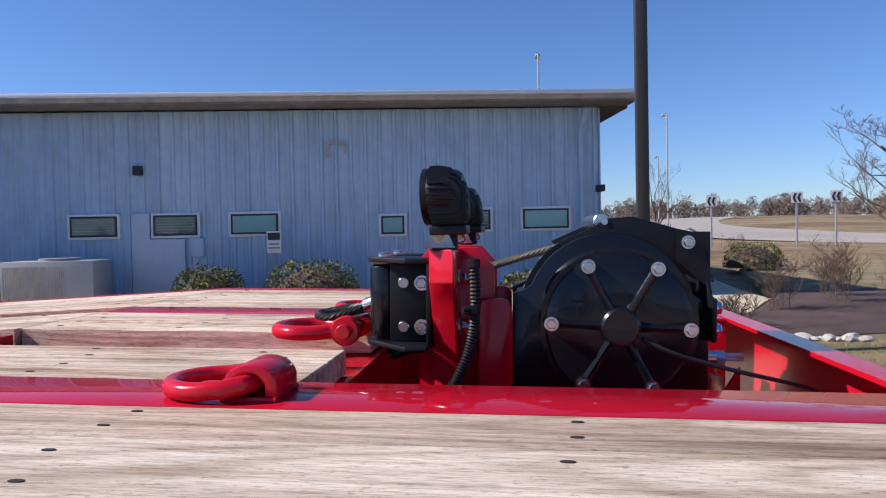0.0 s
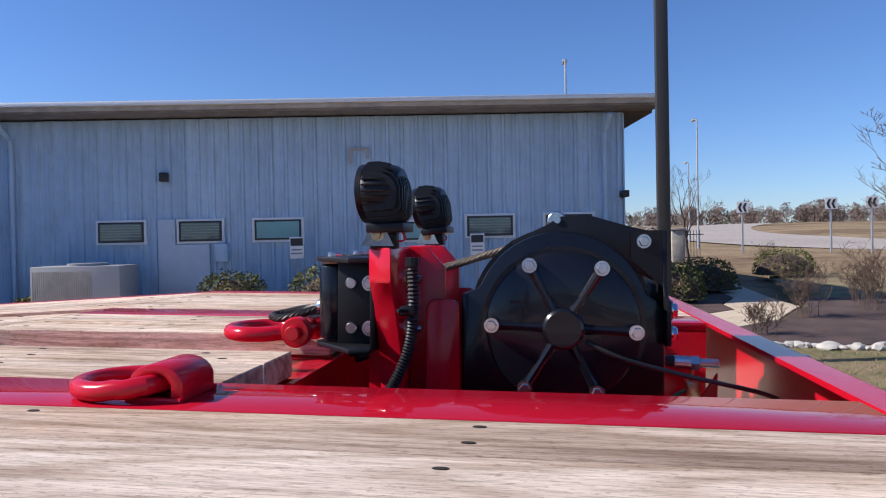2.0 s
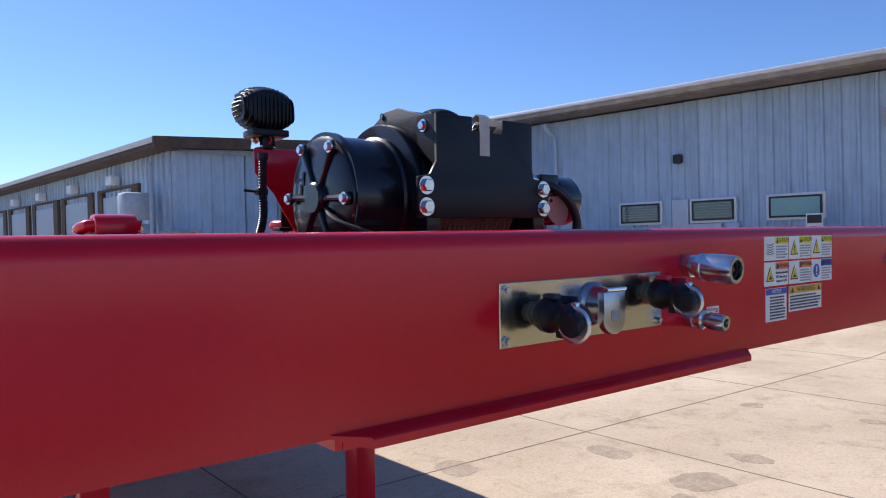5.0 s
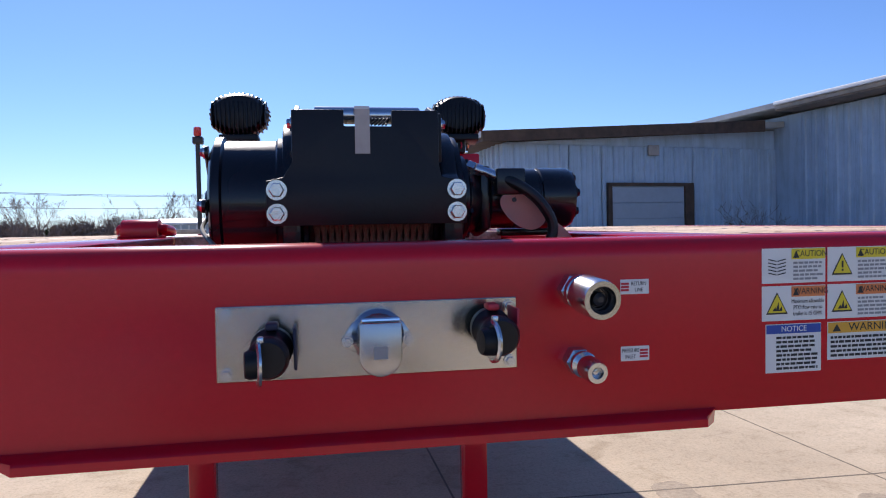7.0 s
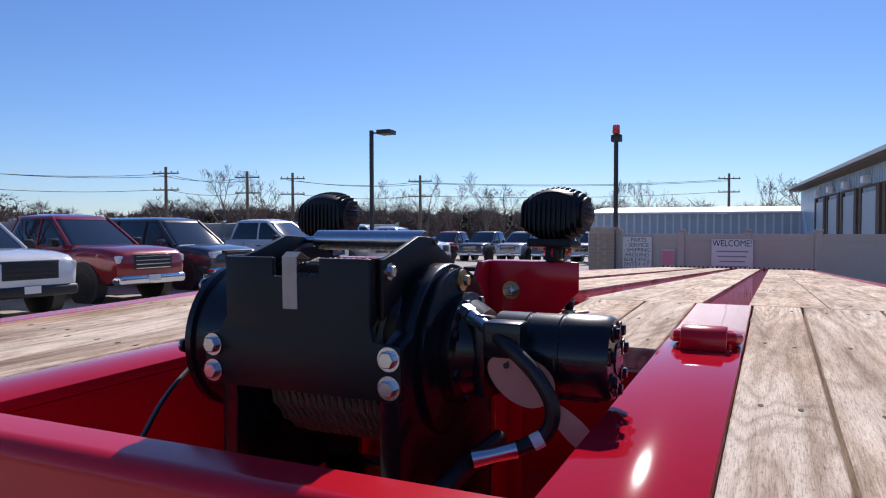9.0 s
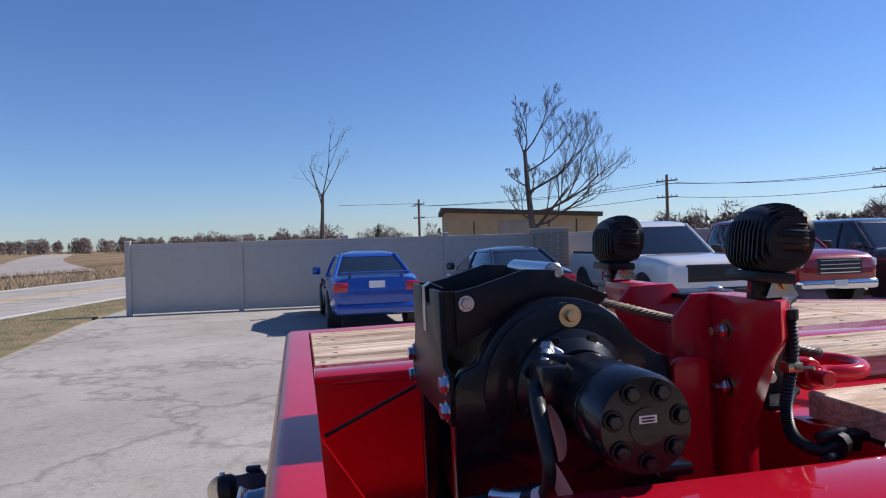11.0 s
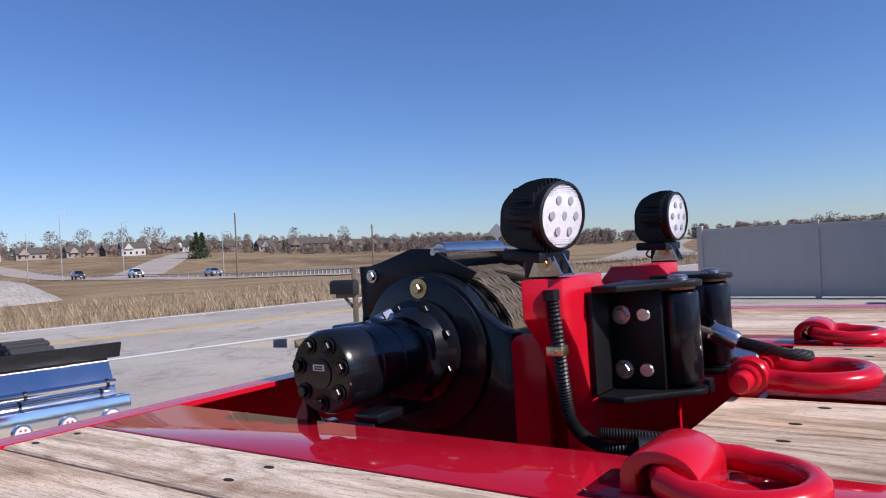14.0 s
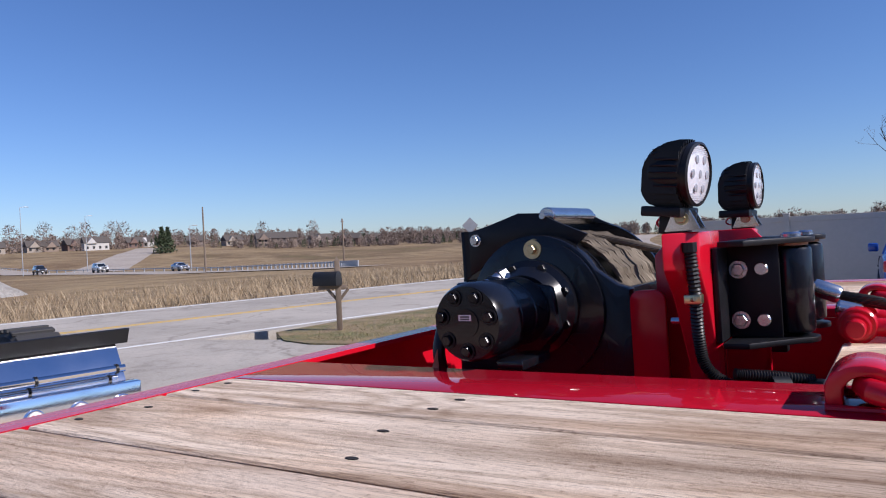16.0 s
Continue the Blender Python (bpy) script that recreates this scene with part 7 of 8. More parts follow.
def vehicle(kind, mat, x, y, turn, label, chrome=False, z=0.015):
    """Local: length along +x to the nose, width along y. The body is a skin over cross-sections, the cabin a glazed frustum under a painted roof."""
    m = pose(x, y, z, 0, 0, turn)
    sh = SHAPES[kind]
    (L, W, H), wr, axles = sh["size"], sh["wheel"], sh["axles"]
    f, h = L / 2, W / 2
    t = thing({"suv": "suv", "sedan": "sedan_car", "pickup": "pickup_truck"}[kind], (x, y, z), label, "car" if kind != "pickup" else "pickup truck", "parked vehicles")

    def cut(bm):
        return moved(bm, m)

    rings = []
    for sx, w, zs, zb in sh["stations"]:
        half = [(w * 0.55, zs - 0.02), (w * 0.90, zs), (w * 0.965, zs + 0.10), (w * 0.985, zs + 0.28 * (zb - zs)), (w, zs + 0.60 * (zb - zs)), (w * 0.985, zb - 0.14), (w * 0.955, zb - 0.05), (w * 0.90, zb - 0.01), (w * 0.75, zb + 0.015), (w * 0.4, zb + 0.03)]
        rings.append([(sx, u, v) for u, v in half] + [(sx, -u, v) for u, v in reversed(half)])
    bm, R = skin(rings)
    bm.faces.new(R[0])
    bm.faces.new(R[-1])
    part("body", cut(bm), mat, t, smooth=38)
    (a0, a1, wa, za), (b0, b1, wb, zb) = sh["low"], sh["top"]

    def level(k, grow=0.0):
        return plan(a0 + (b0 - a0) * k - grow, a1 + (b1 - a1) * k + grow, wa + (wb - wa) * max(k, 0.0) ** 1.25 + grow, za + (zb - za) * k, 0.16 + 0.06 * k)

    bm, R = skin([level(-0.06), level(0.06)])
    part("cabin_sill", cut(bm), mat, t, smooth=50)
    bm, R = skin([level(0.05, -0.012), level(0.35, -0.008), level(0.65, -0.008), level(0.92, -0.012)])
    glass = part("glazing", cut(bm), CAR_GLASS, t, "dark tinted window glass", smooth=50)
    bm, R = skin([level(0.88), level(0.95), level(1.0, -0.05), plan(b0 + 0.35, b1 - 0.3, wb - 0.28, zb + 0.045, 0.2)])
    bm.faces.new(R[-1])
    part("roof", cut(bm), mat, t, smooth=50)
    lo, hi = level(0.02), level(0.93)
    corner = (2, 8, 14, 20)
    for i in corner:
        part("pillar", cut(tube([lo[i], tuple((Vector(lo[i]) + Vector(hi[i])) / 2), hi[i]], 0.045, 8)), mat, glass)
    posts = {"sedan": (0.0,), "pickup": (0.22,), "suv": (0.05, -1.15)}[kind]
    for s in (-1, 1):
        for px in posts:
            part("pillar", cut(tube([(px, s * (wa - 0.005), za), (px * 0.96, s * (wa + wb) / 2 * 1.012, (za + zb) / 2), (px * 0.92, s * (wb + 0.012), zb - 0.06)], 0.035, 6)), mat if kind != "suv" else PLASTIC, glass)
        for ax in axles:
            c0, c1 = Vector((ax, s * (h - 0.24), wr)), Vector((ax, s * h * 1.4, wr))
            part("wheel_arch", cut(lathe([(wr + 0.075, 0), (wr + 0.075, 0.240), (wr + 0.03, 0.246)], c0, c1, 28)), PLASTIC, t)
            w = part("wheel", cut(lathe([(wr * 0.6, 0.0), (wr * 0.95, 0.0), (wr, 0.03), (wr, 0.215), (wr * 0.95, 0.25), (wr * 0.68, 0.255)], c0, c1, 28)), RUBBER, t)
            part("rim", cut(lathe([(wr * 0.68, 0.20), (wr * 0.64, 0.258), (wr * 0.58, 0.225), (wr * 0.18, 0.235), (0, 0.24)], c0, c1, 24)), ZINC, w)
            for kk in range(6):
                a = kk * math.tau / 6
                d = Vector((math.cos(a), 0, math.sin(a)))
                q = Vector((ax, s * (h - 0.24 + 0.232), wr)) + d * wr * 0.40
                # black disc on the closed rim, painted in for the shaded opening between spokes
                part("spoke_gap_shade", cut(lathe([(wr * 0.13, 0), (wr * 0.12, 0.010)], q, q + Vector((0, s, 0)), 8)), INK, w)
        part("mirror", cut(box(a1 - 0.42, a1 - 0.26, s * (h + 0.00), s * (h + 0.19), za + 0.02, za + 0.20, 0.04)), mat if kind != "pickup" else PLASTIC, t)
        for hx in ((-0.75, 0.30) if kind != "suv" else (-0.95, 0.20)):
            part("door_handle", cut(box(hx - 0.10, hx + 0.10, s * (h - 0.02), s * (h + 0.015), za - 0.19, za - 0.155, 0.008)), CHROME if chrome else PLASTIC, t)
            part("door_seam", cut(box(hx + 0.42, hx + 0.43, s * (h - 0.05), s * (h + 0.003), za - 0.58, za - 0.06)), INK, t)
        zz, zt = sh["head"], sh["tail"]
        part("headlamp", cut(box(f - 0.32, f - 0.015, s * (h * 0.56), s * (h * 0.90), zz - 0.09, zz + 0.08, 0.035)), LAMP_CLEAR, t)
        part("tail_lamp", cut(box(-f - 0.008, -f + 0.28, s * (h * 0.60), s * (h * 0.91), zt - (0.10 if kind == "sedan" else 0.22), zt + 0.09, 0.035)), TAIL, t)
    zg = sh["grille"]
    g = part("grille", cut(box(f - 0.10, f + 0.012, -h * 0.54, h * 0.54, zg - 0.17, zg + 0.19, 0.03)), PLASTIC, t)
    for k in range(4):
        part("grille_bar", cut(box(f + 0.010, f + 0.024, -h * 0.46, h * 0.46, zg - 0.12 + k * 0.085, zg - 0.10 + k * 0.085)), CHROME if chrome else PLASTIC, g)
    low = 0.30 if kind == "sedan" else 0.40
    for sx, nm in ((1, "front_bumper"), (-1, "rear_bumper")):
        a, b = sorted((sx * (f - 0.28), sx * (f + 0.05)))
        b_ = part(nm, cut(box(a, b, -h * 0.90, h * 0.90, low, low + 0.21, 0.07, 3)), CHROME if chrome else (mat if kind == "sedan" else PLASTIC), t)
        a, b = sorted((sx * (f + 0.048), sx * (f + 0.058)))
        zp = 0.47 if sx > 0 else (0.80 if kind == "sedan" else 0.74)
        if sx < 0:
            a, b = -f - 0.012, -f + 0.006
        part("number_plate", cut(box(a, b, -0.15, 0.15, zp, zp + 0.13)), WHITE_VINYL, b_)
    if kind == "pickup":
        # black slab on the closed body stands for the shaded inside of the bed
        part("bed_shade_slab", cut(box(-f + 0.10, -1.05, -h + 0.14, h - 0.14, 1.20, 1.262)), PLASTIC, t)
    if kind == "sedan":
        part("spoiler", cut(box(-f + 0.10, -f + 0.28, -h * 0.74, h * 0.74, 1.08, 1.105, 0.01)), mat, t)
        for s in (-1, 1):
            part("spoiler_foot", cut(box(-f + 0.16, -f + 0.24, s * 0.5 - 0.03, s * 0.5 + 0.03, 1.0, 1.085, 0.008)), mat, t)
    return t


def car_paint(name, c, metal=0.2):
    return painted(name, c, 0.22, 1.0, 200, 0.05, 0.0, metal)


WHITE_CAR = car_paint("white_car_paint", (0.68, 0.69, 0.70), 0.0)
BLACK_CAR = car_paint("black_car_paint", (0.015, 0.016, 0.02))
BLUE_CAR = car_paint("blue_car_paint", (0.015, 0.075, 0.38))
RED_CAR = car_paint("red_car_paint", (0.30, 0.015, 0.02))
GREY_CAR = car_paint("dark_grey_car_paint", (0.06, 0.055, 0.065))
SILVER_CAR = car_paint("silver_car_paint", (0.42, 0.43, 0.45), 0.4)
vehicle("sedan", BLUE_CAR, -14.65, 1.45, 181, "bright blue sedan parked nose to the fence")
vehicle("sedan", BLACK_CAR, -14.65, 4.62, 182, "black sedan with a boot spoiler parked nose to the fence")
vehicle("pickup", WHITE_CAR, -14.05, 7.95, -3, "white pickup truck with a black grille backed to the fence")
vehicle("pickup", RED_CAR, -14.6, 11.15, -2, "older red pickup truck with a chrome bumper", True)
vehicle("suv", GREY_CAR, -14.9, 14.55, -2, "dark grey large suv with a chrome grille", True)
vehicle("pickup", WHITE_CAR, -15.9, 20.2, 4, "white pickup truck farther down the row", False, -0.01)
vehicle("pickup", SILVER_CAR, -16.0, 23.4, 4, "silver pickup truck farther down the row", True, -0.08)
vehicle("pickup", WHITE_CAR, -16.3, 27.0, 20, "white work pickup near the lamp", False, -0.17)
vehicle("pickup", WHITE_CAR, -16.6, 30.6, 8, "white pickup at the end of the row", False, -0.27)
# far row faces away from the sun: its shade is put into darker paints
for i, (x, mat, lab) in enumerate(((-19.4, RED_CAR, "dark red pickup in the far row"), (-16.8, GREY_CAR, "pickup in the far row, shade put into its dark grey paint"), (-14.3, SILVER_CAR, "pickup in the far row, shade put into its silver paint"), (-12.0, GREY_CAR, "pickup in the far row, shade put into its dark grey paint"), (-9.6, SILVER_CAR, "silver grey pickup in the far row"), (-7.2, WHITE_CAR, "white pickup in the far row"), (-4.8, GREY_CAR, "pickup in the far row, shade put into its dark grey paint"))):
    vehicle("pickup", mat, x, 44.4 + i * 0.2, -94, lab, True, -0.6)
for yaw, d, k, mat, lab in ((148.6, 163, "suv", WHITE_CAR, "white van passing on the far road"), (143.2, 137, "sedan", SILVER_CAR, "silver car passing on the far road"), (152.4, 182, "suv", GREY_CAR, "dark suv passing on the far road")):
    x, y = by_yaw(yaw, d)
    v = vehicle(k, mat, x, y, 75, lab)
    v.location.z = hill(x, y) + 0.2
cone = thing("traffic_cone", (-11.5, 15.2, 0.012), "small orange traffic cone on the asphalt", "traffic cone")
part("cone", lathe([(0.15, 0.03), (0.13, 0.05), (0.025, 0.70), (0.0, 0.70)], (-11.5, 15.2, 0.012), (-11.5, 15.2, 9), 20), painted("orange_cone", (0.75, 0.16, 0.04), 0.5), cone)
part("base", box(-11.7, -11.3, 15.0, 15.4, 0.012, 0.045, 0.01), RUBBER, cone)

# rear of a lorry standing close to the nose
TREAD = painted("worn_tyre", (0.045, 0.043, 0.042), 0.75, 0, 40, 0.15, 0.3)
LM = pose(-1.29, -2.95, 0, 0, 0, -10)      # local +x towards the lorry's other side, -y away
lorry = thing("lorry_tail", (-1.29, -2.95, 0), "polished steel tail of a lorry with round red lamps", "lorry")
bar = part("light_bar", moved(box(0.0, 2.3, -0.10, 0.0, 0.60, 0.83, 0.008), LM), CHROME, lorry)
for i in range(9):
    c = LM @ Vector((0.12 + i * 0.24, 0.0, 0.715))
    d = LM.to_3x3() @ Vector((0, 1, 0))
    lp = part("marker_lamp", lathe([(0.052, 0), (0.052, 0.012), (0.046, 0.016)], c, c + d, 24), CHROME, bar)
    lens = part("lens", lathe([(0.042, 0.0), (0.040, 0.010), (0, 0.014)], c + d * 0.014, c + d, 20), LAMP_CLEAR, lp, "clear lens over red diodes")
    side = LM.to_3x3() @ Vector((1, 0, 0))
    for k in range(7):
        q = c + d * 0.027 + (side * math.cos(k * 1.047) + Vector((0, 0, 1)) * math.sin(k * 1.047)) * (0.024 if k < 6 else 0.0)
        part("diode", lathe([(0.0065, 0), (0.005, 0.003), (0, 0.003)], q, q + d, 8), TAIL, lens)
part("fender_sheet", moved(prism([(-0.02, 0.80), (-0.12, 0.82), (-0.24, 1.02), (-0.27, 1.05), (-0.29, 1.05), (-0.26, 1.0), (-0.14, 0.80)], "x", 0.04, 2.3), LM), CHROME, lorry, "polished steel fender sheet")
part("tube_rail", moved(tube([(0.06, -0.09, 0.905), (2.3, -0.09, 0.905)], 0.024, 12), LM), CHROME, lorry)
part("mud_flap", moved(prism([(-0.24, 1.04), (-0.20, 1.13), (-0.22, 1.135), (-0.27, 1.04)], "x", -0.03, 2.3), LM), RUBBER, lorry, "black rubber mud flap")
part("chassis", moved(box(0.5, 1.8, -2.6, -0.12, 0.55, 0.80, 0.02), LM), BLACK, lorry)
for xx in (0.25, 0.62, 1.75):
    wv = part("wheel", moved(lathe([(0.25, 0), (0.49, 0.01), (0.52, 0.04), (0.52, 0.24), (0.49, 0.27), (0.25, 0.28)], (xx, -0.75, 0.63), (xx + 1, -0.75, 0.63), 40), LM), TREAD, lorry, "worn black tyre")
    for r in range(30):
        a = r * math.tau / 30
        part("tread_block", moved(box(-0.125, 0.125, -0.03, 0.03, 0.51, 0.534, 0.004, 1), LM @ pose(xx + 0.14, -0.75, 0.63, math.degrees(a), 0, 0)), TREAD, wv)
    part("rim", moved(lathe([(0.10, 0.05), (0.25, 0.02), (0.25, 0.22), (0.1, 0.2)], (xx, -0.75, 0.63), (xx + 1, -0.75, 0.63), 20), LM), ZINC, wv)
for xx in (0.10, 0.55, 1.1, 1.65):
    part("rail_clamp", moved(tube([(xx, -0.09, 0.905), (xx + 0.015, -0.09, 0.905)], 0.030, 14), LM), BLACK_MATT, lorry)

# ---- distance ----
HOUSE_WALLS = [painted("far_wall_" + n, c, 0.8, 0, 2, 0.1, 0.0) for n, c in (("brick", (0.17, 0.11, 0.09)), ("cream", (0.34, 0.29, 0.24)), ("white", (0.52, 0.50, 0.47)), ("tan", (0.25, 0.19, 0.15)))]
HOUSE_ROOF = painted("far_roof", (0.10, 0.085, 0.075), 0.9, 0, 2, 0.15, 0.0)


def house(yaw, d, w, h, mat, turn):
    d *= 1.25
    x, y = by_yaw(yaw, d)
    z = hill(x, y) - 0.5
    m = pose(x, y, z, 0, 0, turn)
    t = thing("house", (x, y, z), "distant suburban house with a pitched roof", "house", "distant houses")
    part("wall", moved(box(-w / 2, w / 2, -4, 4, 0, h), m), mat, t)
    part("roof", moved(join(prism([(-4.6, h), (4.6, h), (0, h + 3.2)], "x", -w / 2 - 0.4, w / 2 + 0.4)), m), HOUSE_ROOF, t)
    part("gable", moved(prism([(-w / 2 + 1, h - 0.5), (-w / 2 + 6, h - 0.5), (-w / 2 + 3.5, h + 2.6)], "y", -4.9, 4.9), m), mat, t)
    for k in range(int(w // 3)):
        for zz in ((1.2, h - 1.6) if h > 4.5 else (1.2,)):
            for yy in (-4.03, 4.0):
                part("window", moved(box(-w / 2 + 1 + k * 3, -w / 2 + 2.1 + k * 3, yy, yy + 0.04, zz, zz + 1.4), m), INK, t)


_rs = random.Random(5)
for yaw, d, w, h, k in ((155.3, 330, 13, 3.5, 1), (152.7, 340, 7, 3.5, 1), (151.7, 345, 7, 3.2, 3), (150.2, 350, 9, 3.5, 0), (148.8, 335, 12, 4.5, 2), (146.3, 360, 9, 3.5, 0), (145.4, 365, 6, 3.5, 2), (142.0, 330, 8, 3.5, 3), (139.3, 345, 10, 3.5, 1), (136.0, 300, 20, 5.0, 3), (132.6, 330, 12, 4.0, 1), (130.3, 335, 13, 4.0, 0), (128.2, 350, 12, 3.5, 3), (125.3, 350, 12, 3.5, 1), (158.0, 320, 13, 3.5, 2), (160.5, 330, 12, 3.5, 0)):
    house(yaw, d, w, h, HOUSE_WALLS[k], yaw + _rs.uniform(-25, 25))
# paler than TWIG: distance haze and a lift against backlight put into the colour
HAZE_TWIG = painted("hazed_far_wood", (0.23, 0.175, 0.145), 1.0, 0, 0.3, 0.3, 0.0)
PINE = grass_mat("evergreen_needles", (0.020, 0.035, 0.014), (0.055, 0.075, 0.03))


def tree_forms(seed, count, levels, kids, spread, tall=12.0, girth=0.15):
    """A few bare tree shapes of unit height, as arrays, to be strewn with turns and sizes of their own."""
    forms = []
    for k in range(count):
        rng = np.random.default_rng(seed + k)
        vs, fs = [], []
        for v, f in branches(rng, (0, 0, 0), tall, levels, spread + 0.1 * (k % 3), 0.18, kids, girth, (4, 3, 3, 3, 3, 3)):
            b = len(vs)
            vs += v
            fs += [tuple(i + b for i in q) for q in f]
        a = np.array(vs)
        forms.append((a / a[:, 2].max(), np.array(fs)))
    return forms


FORMS_NEAR = tree_forms(100, 6, 4, 3, 0.8)
FORMS_TALL = tree_forms(300, 5, 5, 3, 0.50, 3.6, 0.06)
FORMS_FAR = tree_forms(200, 5, 3, 3, 0.8)


def woods(name, label, spots, hmin, hmax, seed, evergreen=0.0, forms=FORMS_FAR, under=0.0, scrub=40, twig=(0.07, 0.008), thick=1.8):
    """A far stand of bare trees, as one piece: trunks, limbs, fine twigs, with scrub at the foot."""
    rng = np.random.default_rng(seed)
    V, F, n, ev, ef = [], [], 0, [], []
    for x, y in spots(rng):
        z = hill(x, y) - 0.2
        h = float(rng.uniform(hmin, hmax))
        if rng.random() < evergreen:
            for _ in range(260 if h < 11 else 1100):
                u = rng.uniform(0.05, 1)
                a = rng.uniform(0, math.tau)
                r = (1 - u) * h * 0.30 * rng.uniform(0.3, 1.05) + 0.08
                p = np.array([x + r * math.cos(a), y + r * math.sin(a), z + u * h * 0.85])
                d = rng.normal(size=3) * h * 0.035
                e = rng.normal(size=3) * h * 0.035
                i = len(ev)
                ev += [tuple(p), tuple(p + d + np.array([0, 0, -0.02 * h])), tuple(p + e)]
                ef.append((i, i + 1, i + 2))
            continue
        a, q = forms[int(rng.integers(len(forms)))]
        t = rng.uniform(0, math.tau)
        c, s = math.cos(t), math.sin(t)
        w = h * rng.uniform(0.85, 1.25)
        V.append(np.column_stack((x + w * (c * a[:, 0] - s * a[:, 1]), y + w * (s * a[:, 0] + c * a[:, 1]), z + h * a[:, 2])))
        F += (q + n).tolist()
        n += len(a)
        for k, low, high, wide, fat in ((scrub, 0.25, 1.0, 0.30, 1.0), (scrub if under else 0, 0.0, under / h, 0.42, thick)):
            u = rng.uniform(0, 1, k)
            rad = wide * h * np.sqrt(rng.uniform(0, 1, k)) * np.sqrt(np.clip(1.05 - np.abs(2 * u - 0.8) ** 2 * 0.6, 0.05, 1))
            ang = rng.uniform(0, math.tau, k)
            p = np.column_stack((x + rad * np.cos(ang), y + rad * np.sin(ang), z + h * (low + (high - low) * u)))
            d = rng.normal(size=(k, 3)) * twig[0] * h + np.array([0, 0, 0.6 * twig[0] * h])
            e = rng.normal(size=(k, 3)) * twig[1] * h * fat
            V.append(np.stack((p - e, p + e, p + d), 1).reshape(-1, 3))
            F += (np.arange(3 * k).reshape(-1, 3) + n).tolist()
            n += 3 * k
    if V:
        me = bpy.data.meshes.new(name)
        me.from_pydata(np.vstack(V).tolist(), [], F)
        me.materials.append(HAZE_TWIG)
        tagged(new(name, me), label, "trees", kind="stuff")
    if ef:
        me = bpy.data.meshes.new(name + "_evergreens")
        me.from_pydata(ev, [], ef)
        me.materials.append(PINE)
        tagged(new(name + "_evergreens", me), label, "trees", kind="stuff")


def arc(y0, y1, d0, d1, n):
    def spots(rng):
        return [by_yaw(rng.uniform(y0, y1), rng.uniform(d0, d1)) for _ in range(n)]
    return spots


def stand(*bearings):
    """Single trees at these bearings and distances."""
    return lambda rng: [by_yaw(a, d) for a, d in bearings]


woods("lot_woods", "grey leafless woods behind the car park", arc(-10, 48, 80, 98, 170), 4.8, 6.4, 3, 0.14, FORMS_NEAR, 4.9, 560, (0.070, 0.0022), 6.5)
woods("lot_trees", "tall bare trees at the edge of the car park woods", stand((43.0, 78), (39.5, 80), (30.5, 76), (27.0, 74), (25.4, 78), (21.8, 75), (20.4, 79), (13.0, 80), (0.2, 82), (-1.5, 84), (17.0, 80), (9.0, 82)), 8.0, 9.8, 31, 0.0, FORMS_TALL, 0.0, 0)
woods("lot_woods_back", "grey leafless woods behind the car park", arc(-12, 62, 105, 160, 130), 5.2, 7.2, 4, 0.15, FORMS_FAR, 5.4, 420, (0.06, 0.004), 4.5)
woods("lot_woods_left", "grey leafless woods beyond the fence", arc(56, 98, 150, 220, 80), 4.0, 6.4, 14, 0.1, FORMS_FAR, 3.6, 260, (0.07, 0.009))
woods("ridge_woods", "far brown treeline on the hill", arc(112, 172, 520, 640, 280), 6.5, 11.0, 6, 0.08, FORMS_FAR, 6.0, 200, (0.07, 0.018))
woods("ridge_woods_right", "far brown treeline on the hill", arc(88, 128, 380, 520, 190), 6.0, 8.5, 16, 0.05, FORMS_FAR, 6.0, 200, (0.07, 0.018))
woods("garden_trees", "bare trees and evergreens among the houses", arc(112, 164, 400, 500, 130), 5.0, 9.0, 7, 0.25, FORMS_FAR, 3.0, 140, (0.07, 0.014))
woods("hedgerow", "dark scrub along the edge of the far field", arc(112, 141, 330, 400, 170), 3.2, 6.0, 17, 0.3, FORMS_FAR, 2.5, 120, (0.08, 0.02))
woods("tall_trees", "tall bare trees above the far houses", stand((154.0, 440), (152.0, 430), (150.3, 440), (149.4, 445), (147.6, 430), (146.9, 450), (157.0, 440), (137.0, 430), (133.2, 450)), 12.5, 15.5, 27, 0.0, FORMS_FAR, 0.0, 260, (0.06, 0.010))
woods("east_woods", "far brown treeline past the roundabout", arc(-128, -91, 270, 420, 170), 6, 9.0, 9, 0.05, FORMS_FAR, 6.0, 200, (0.07, 0.014))
xp, yp = by_yaw(143.9, 300)
woods("lone_pine", "dark green pine beside the far road", lambda g: [(xp, yp), (xp + 4, yp + 2.0)], 11.5, 12.5, 12, 1.0)
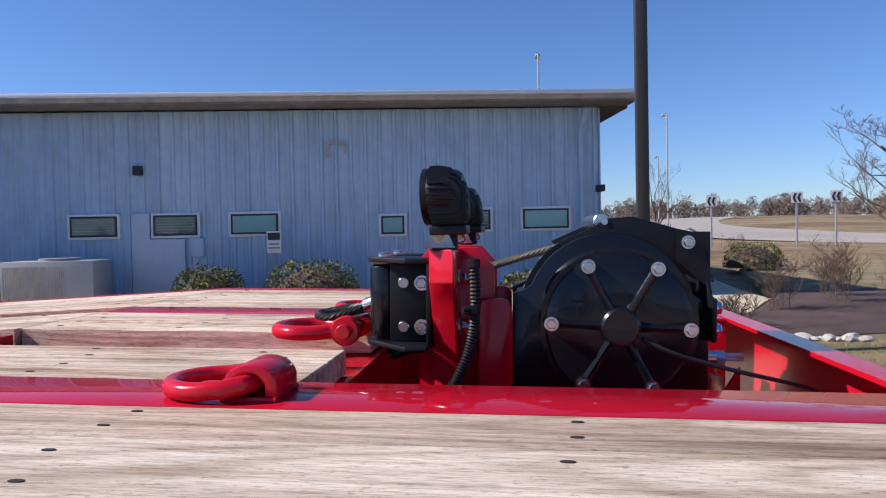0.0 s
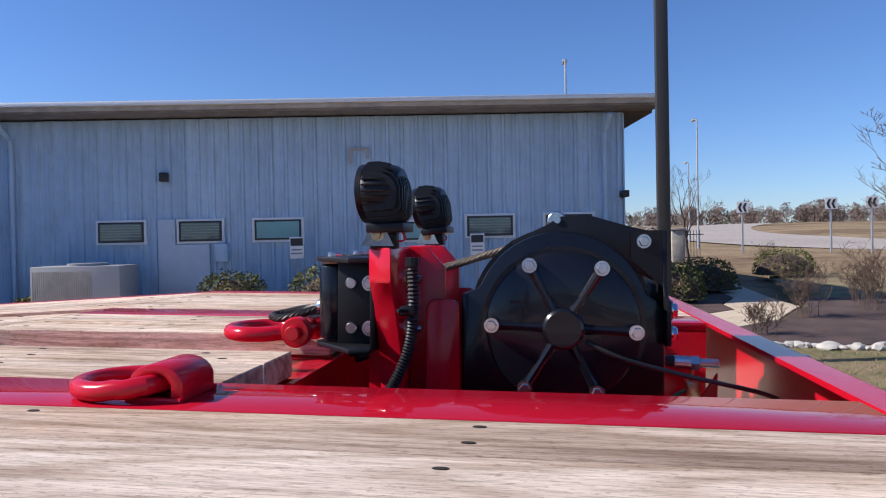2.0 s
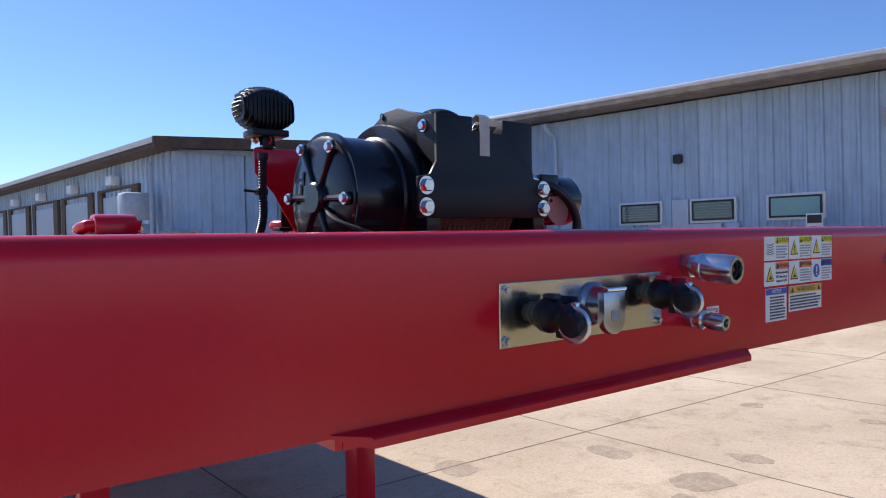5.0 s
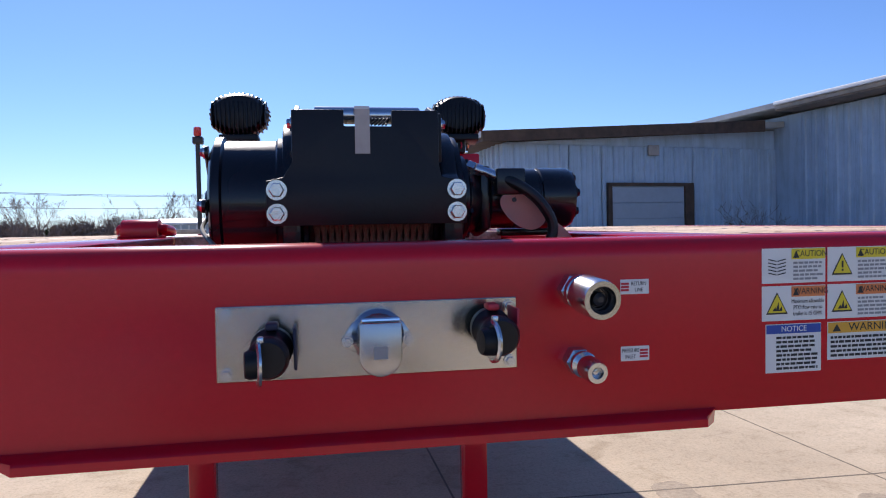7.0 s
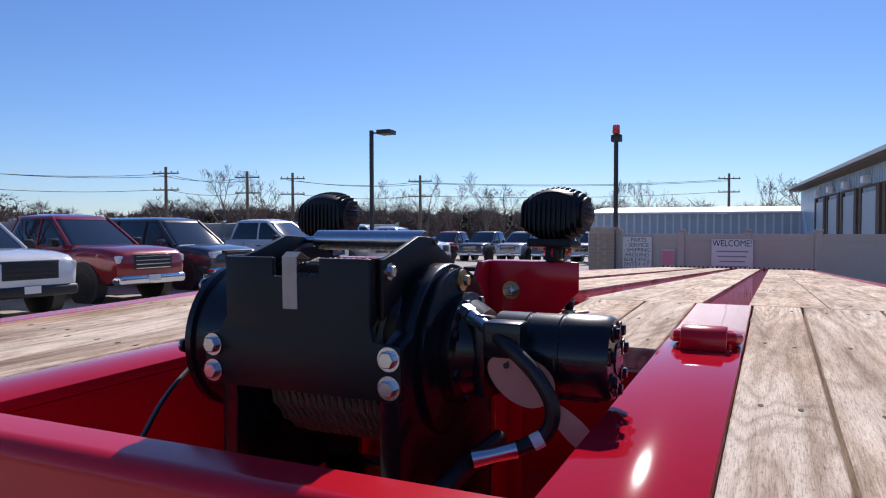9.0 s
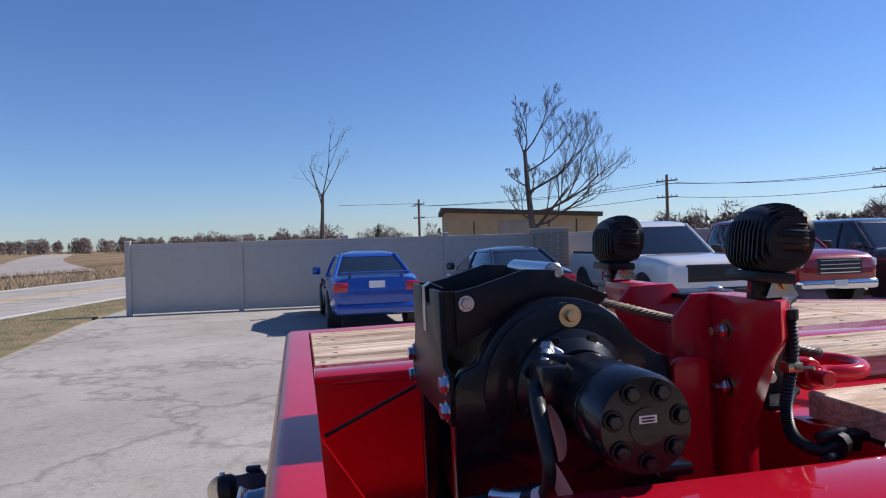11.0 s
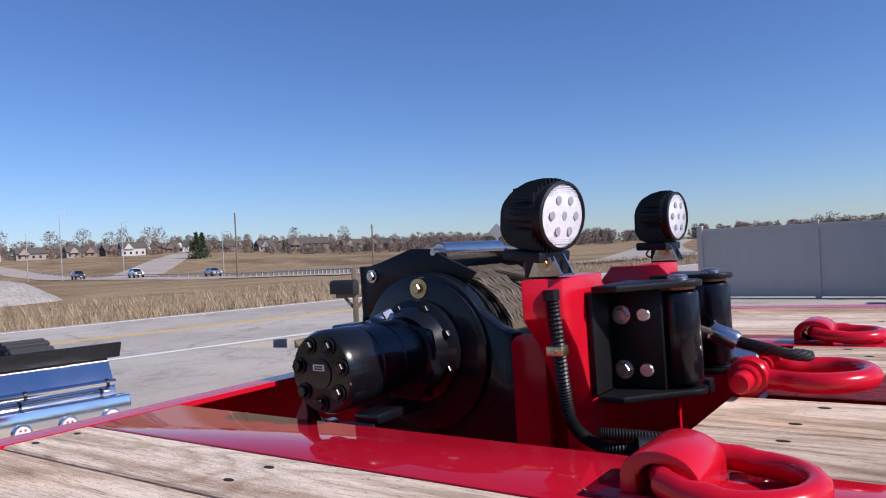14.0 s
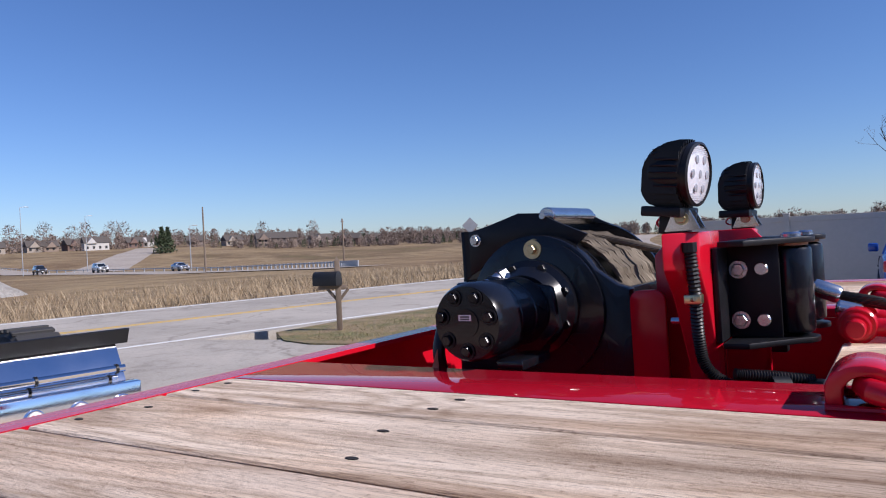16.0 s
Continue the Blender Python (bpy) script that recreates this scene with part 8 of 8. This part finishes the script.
# far road with its guard posts, and the hill road
gp = thing("guard_rail", (-38, -48, 0), "low guard rail on short posts along the far road", "guard rail")
ends = [(-99, -213), (-80, -107), (-66, -63), (-60, -50)]
line = [p for p in spline([(x, y, 0) for x, y in ends], 24)]
for p in line:
    part("post", box(p.x - 0.09, p.x + 0.09, p.y - 0.09, p.y + 0.09, hill(p.x, p.y) - 0.05, hill(p.x, p.y) + 0.75), GALV, gp)
for a, b in zip(line, line[1:]):
    part("rail", tube([(a.x, a.y, hill(a.x, a.y) + 0.62), (b.x, b.y, hill(b.x, b.y) + 0.62)], 0.09, 6), GALV, gp)
FARROAD = two_tone("pale_far_road", [(0.3, (0.36, 0.315, 0.27)), (0.7, (0.45, 0.40, 0.345))], 0.05, 3.0)


def far_road(name, label, pts, w):
    bm = bmesh.new()
    prev = None
    P = spline([(x, y, 0) for x, y in pts], 10)
    for i, p in enumerate(P):
        d = (P[min(i + 1, len(P) - 1)] - P[max(i - 1, 0)]).normalized()
        n = Vector((-d.y, d.x, 0))
        a, b = p + n * w / 2, p - n * w / 2
        row = [bm.verts.new((q.x, q.y, hill(q.x, q.y) + 0.10)) for q in (a, b)]
        if prev:
            bm.faces.new((prev[0], prev[1], row[1], row[0]))
        prev = row
    solid(name, bm, FARROAD, label, "road", kind="structure", smooth=60)


far_road("road_far", "pale highway crossing beyond the field", [(-112, -280), (-94, -205), (-77, -113), (-64, -66), (-57, -48)], 9)
far_road("road_hill", "pale side road climbing to the houses", [by_yaw(149.2, 175), by_yaw(148.2, 215), by_yaw(147.0, 260), by_yaw(145.8, 330), by_yaw(145.2, 410)], 13)
far_road("road_crest", "pale highway climbing the far hill", [(-62, -23.5), (-110, -39), (-180, -61), (-260, -84), (-380, -115)], 14)
far_road("road_roundabout", "pale approach road to the roundabout", [(46, -36), (56, -27), (74, -22.5), (105, -23), (150, -34), (220, -60)], 15)
# gravel heap beyond the road
bm = bmesh.new()
bmesh.ops.create_grid(bm, x_segments=40, y_segments=24, size=1)
for v in bm.verts:
    x, y = v.co.x, v.co.y
    k = max(0, 1 - (x * x + y * y)) ** 0.8
    v.co = Vector((x * 6.5, y * 4, -0.3 + 2.1 * k + 0.25 * noise.noise(Vector((x * 9, y * 5, 0))) * (k > 0)))
solid("gravel_heap", bm, two_tone("pale_gravel", [(0.3, (0.36, 0.34, 0.31)), (0.7, (0.52, 0.50, 0.47))], 1.2, 8.0, 0.95, 1.0, 0.15), "pale crushed gravel heap beyond the road", "gravel heap", m=pose(-12.6, -38.0, -0.35, 0, 0, 10), smooth=60)
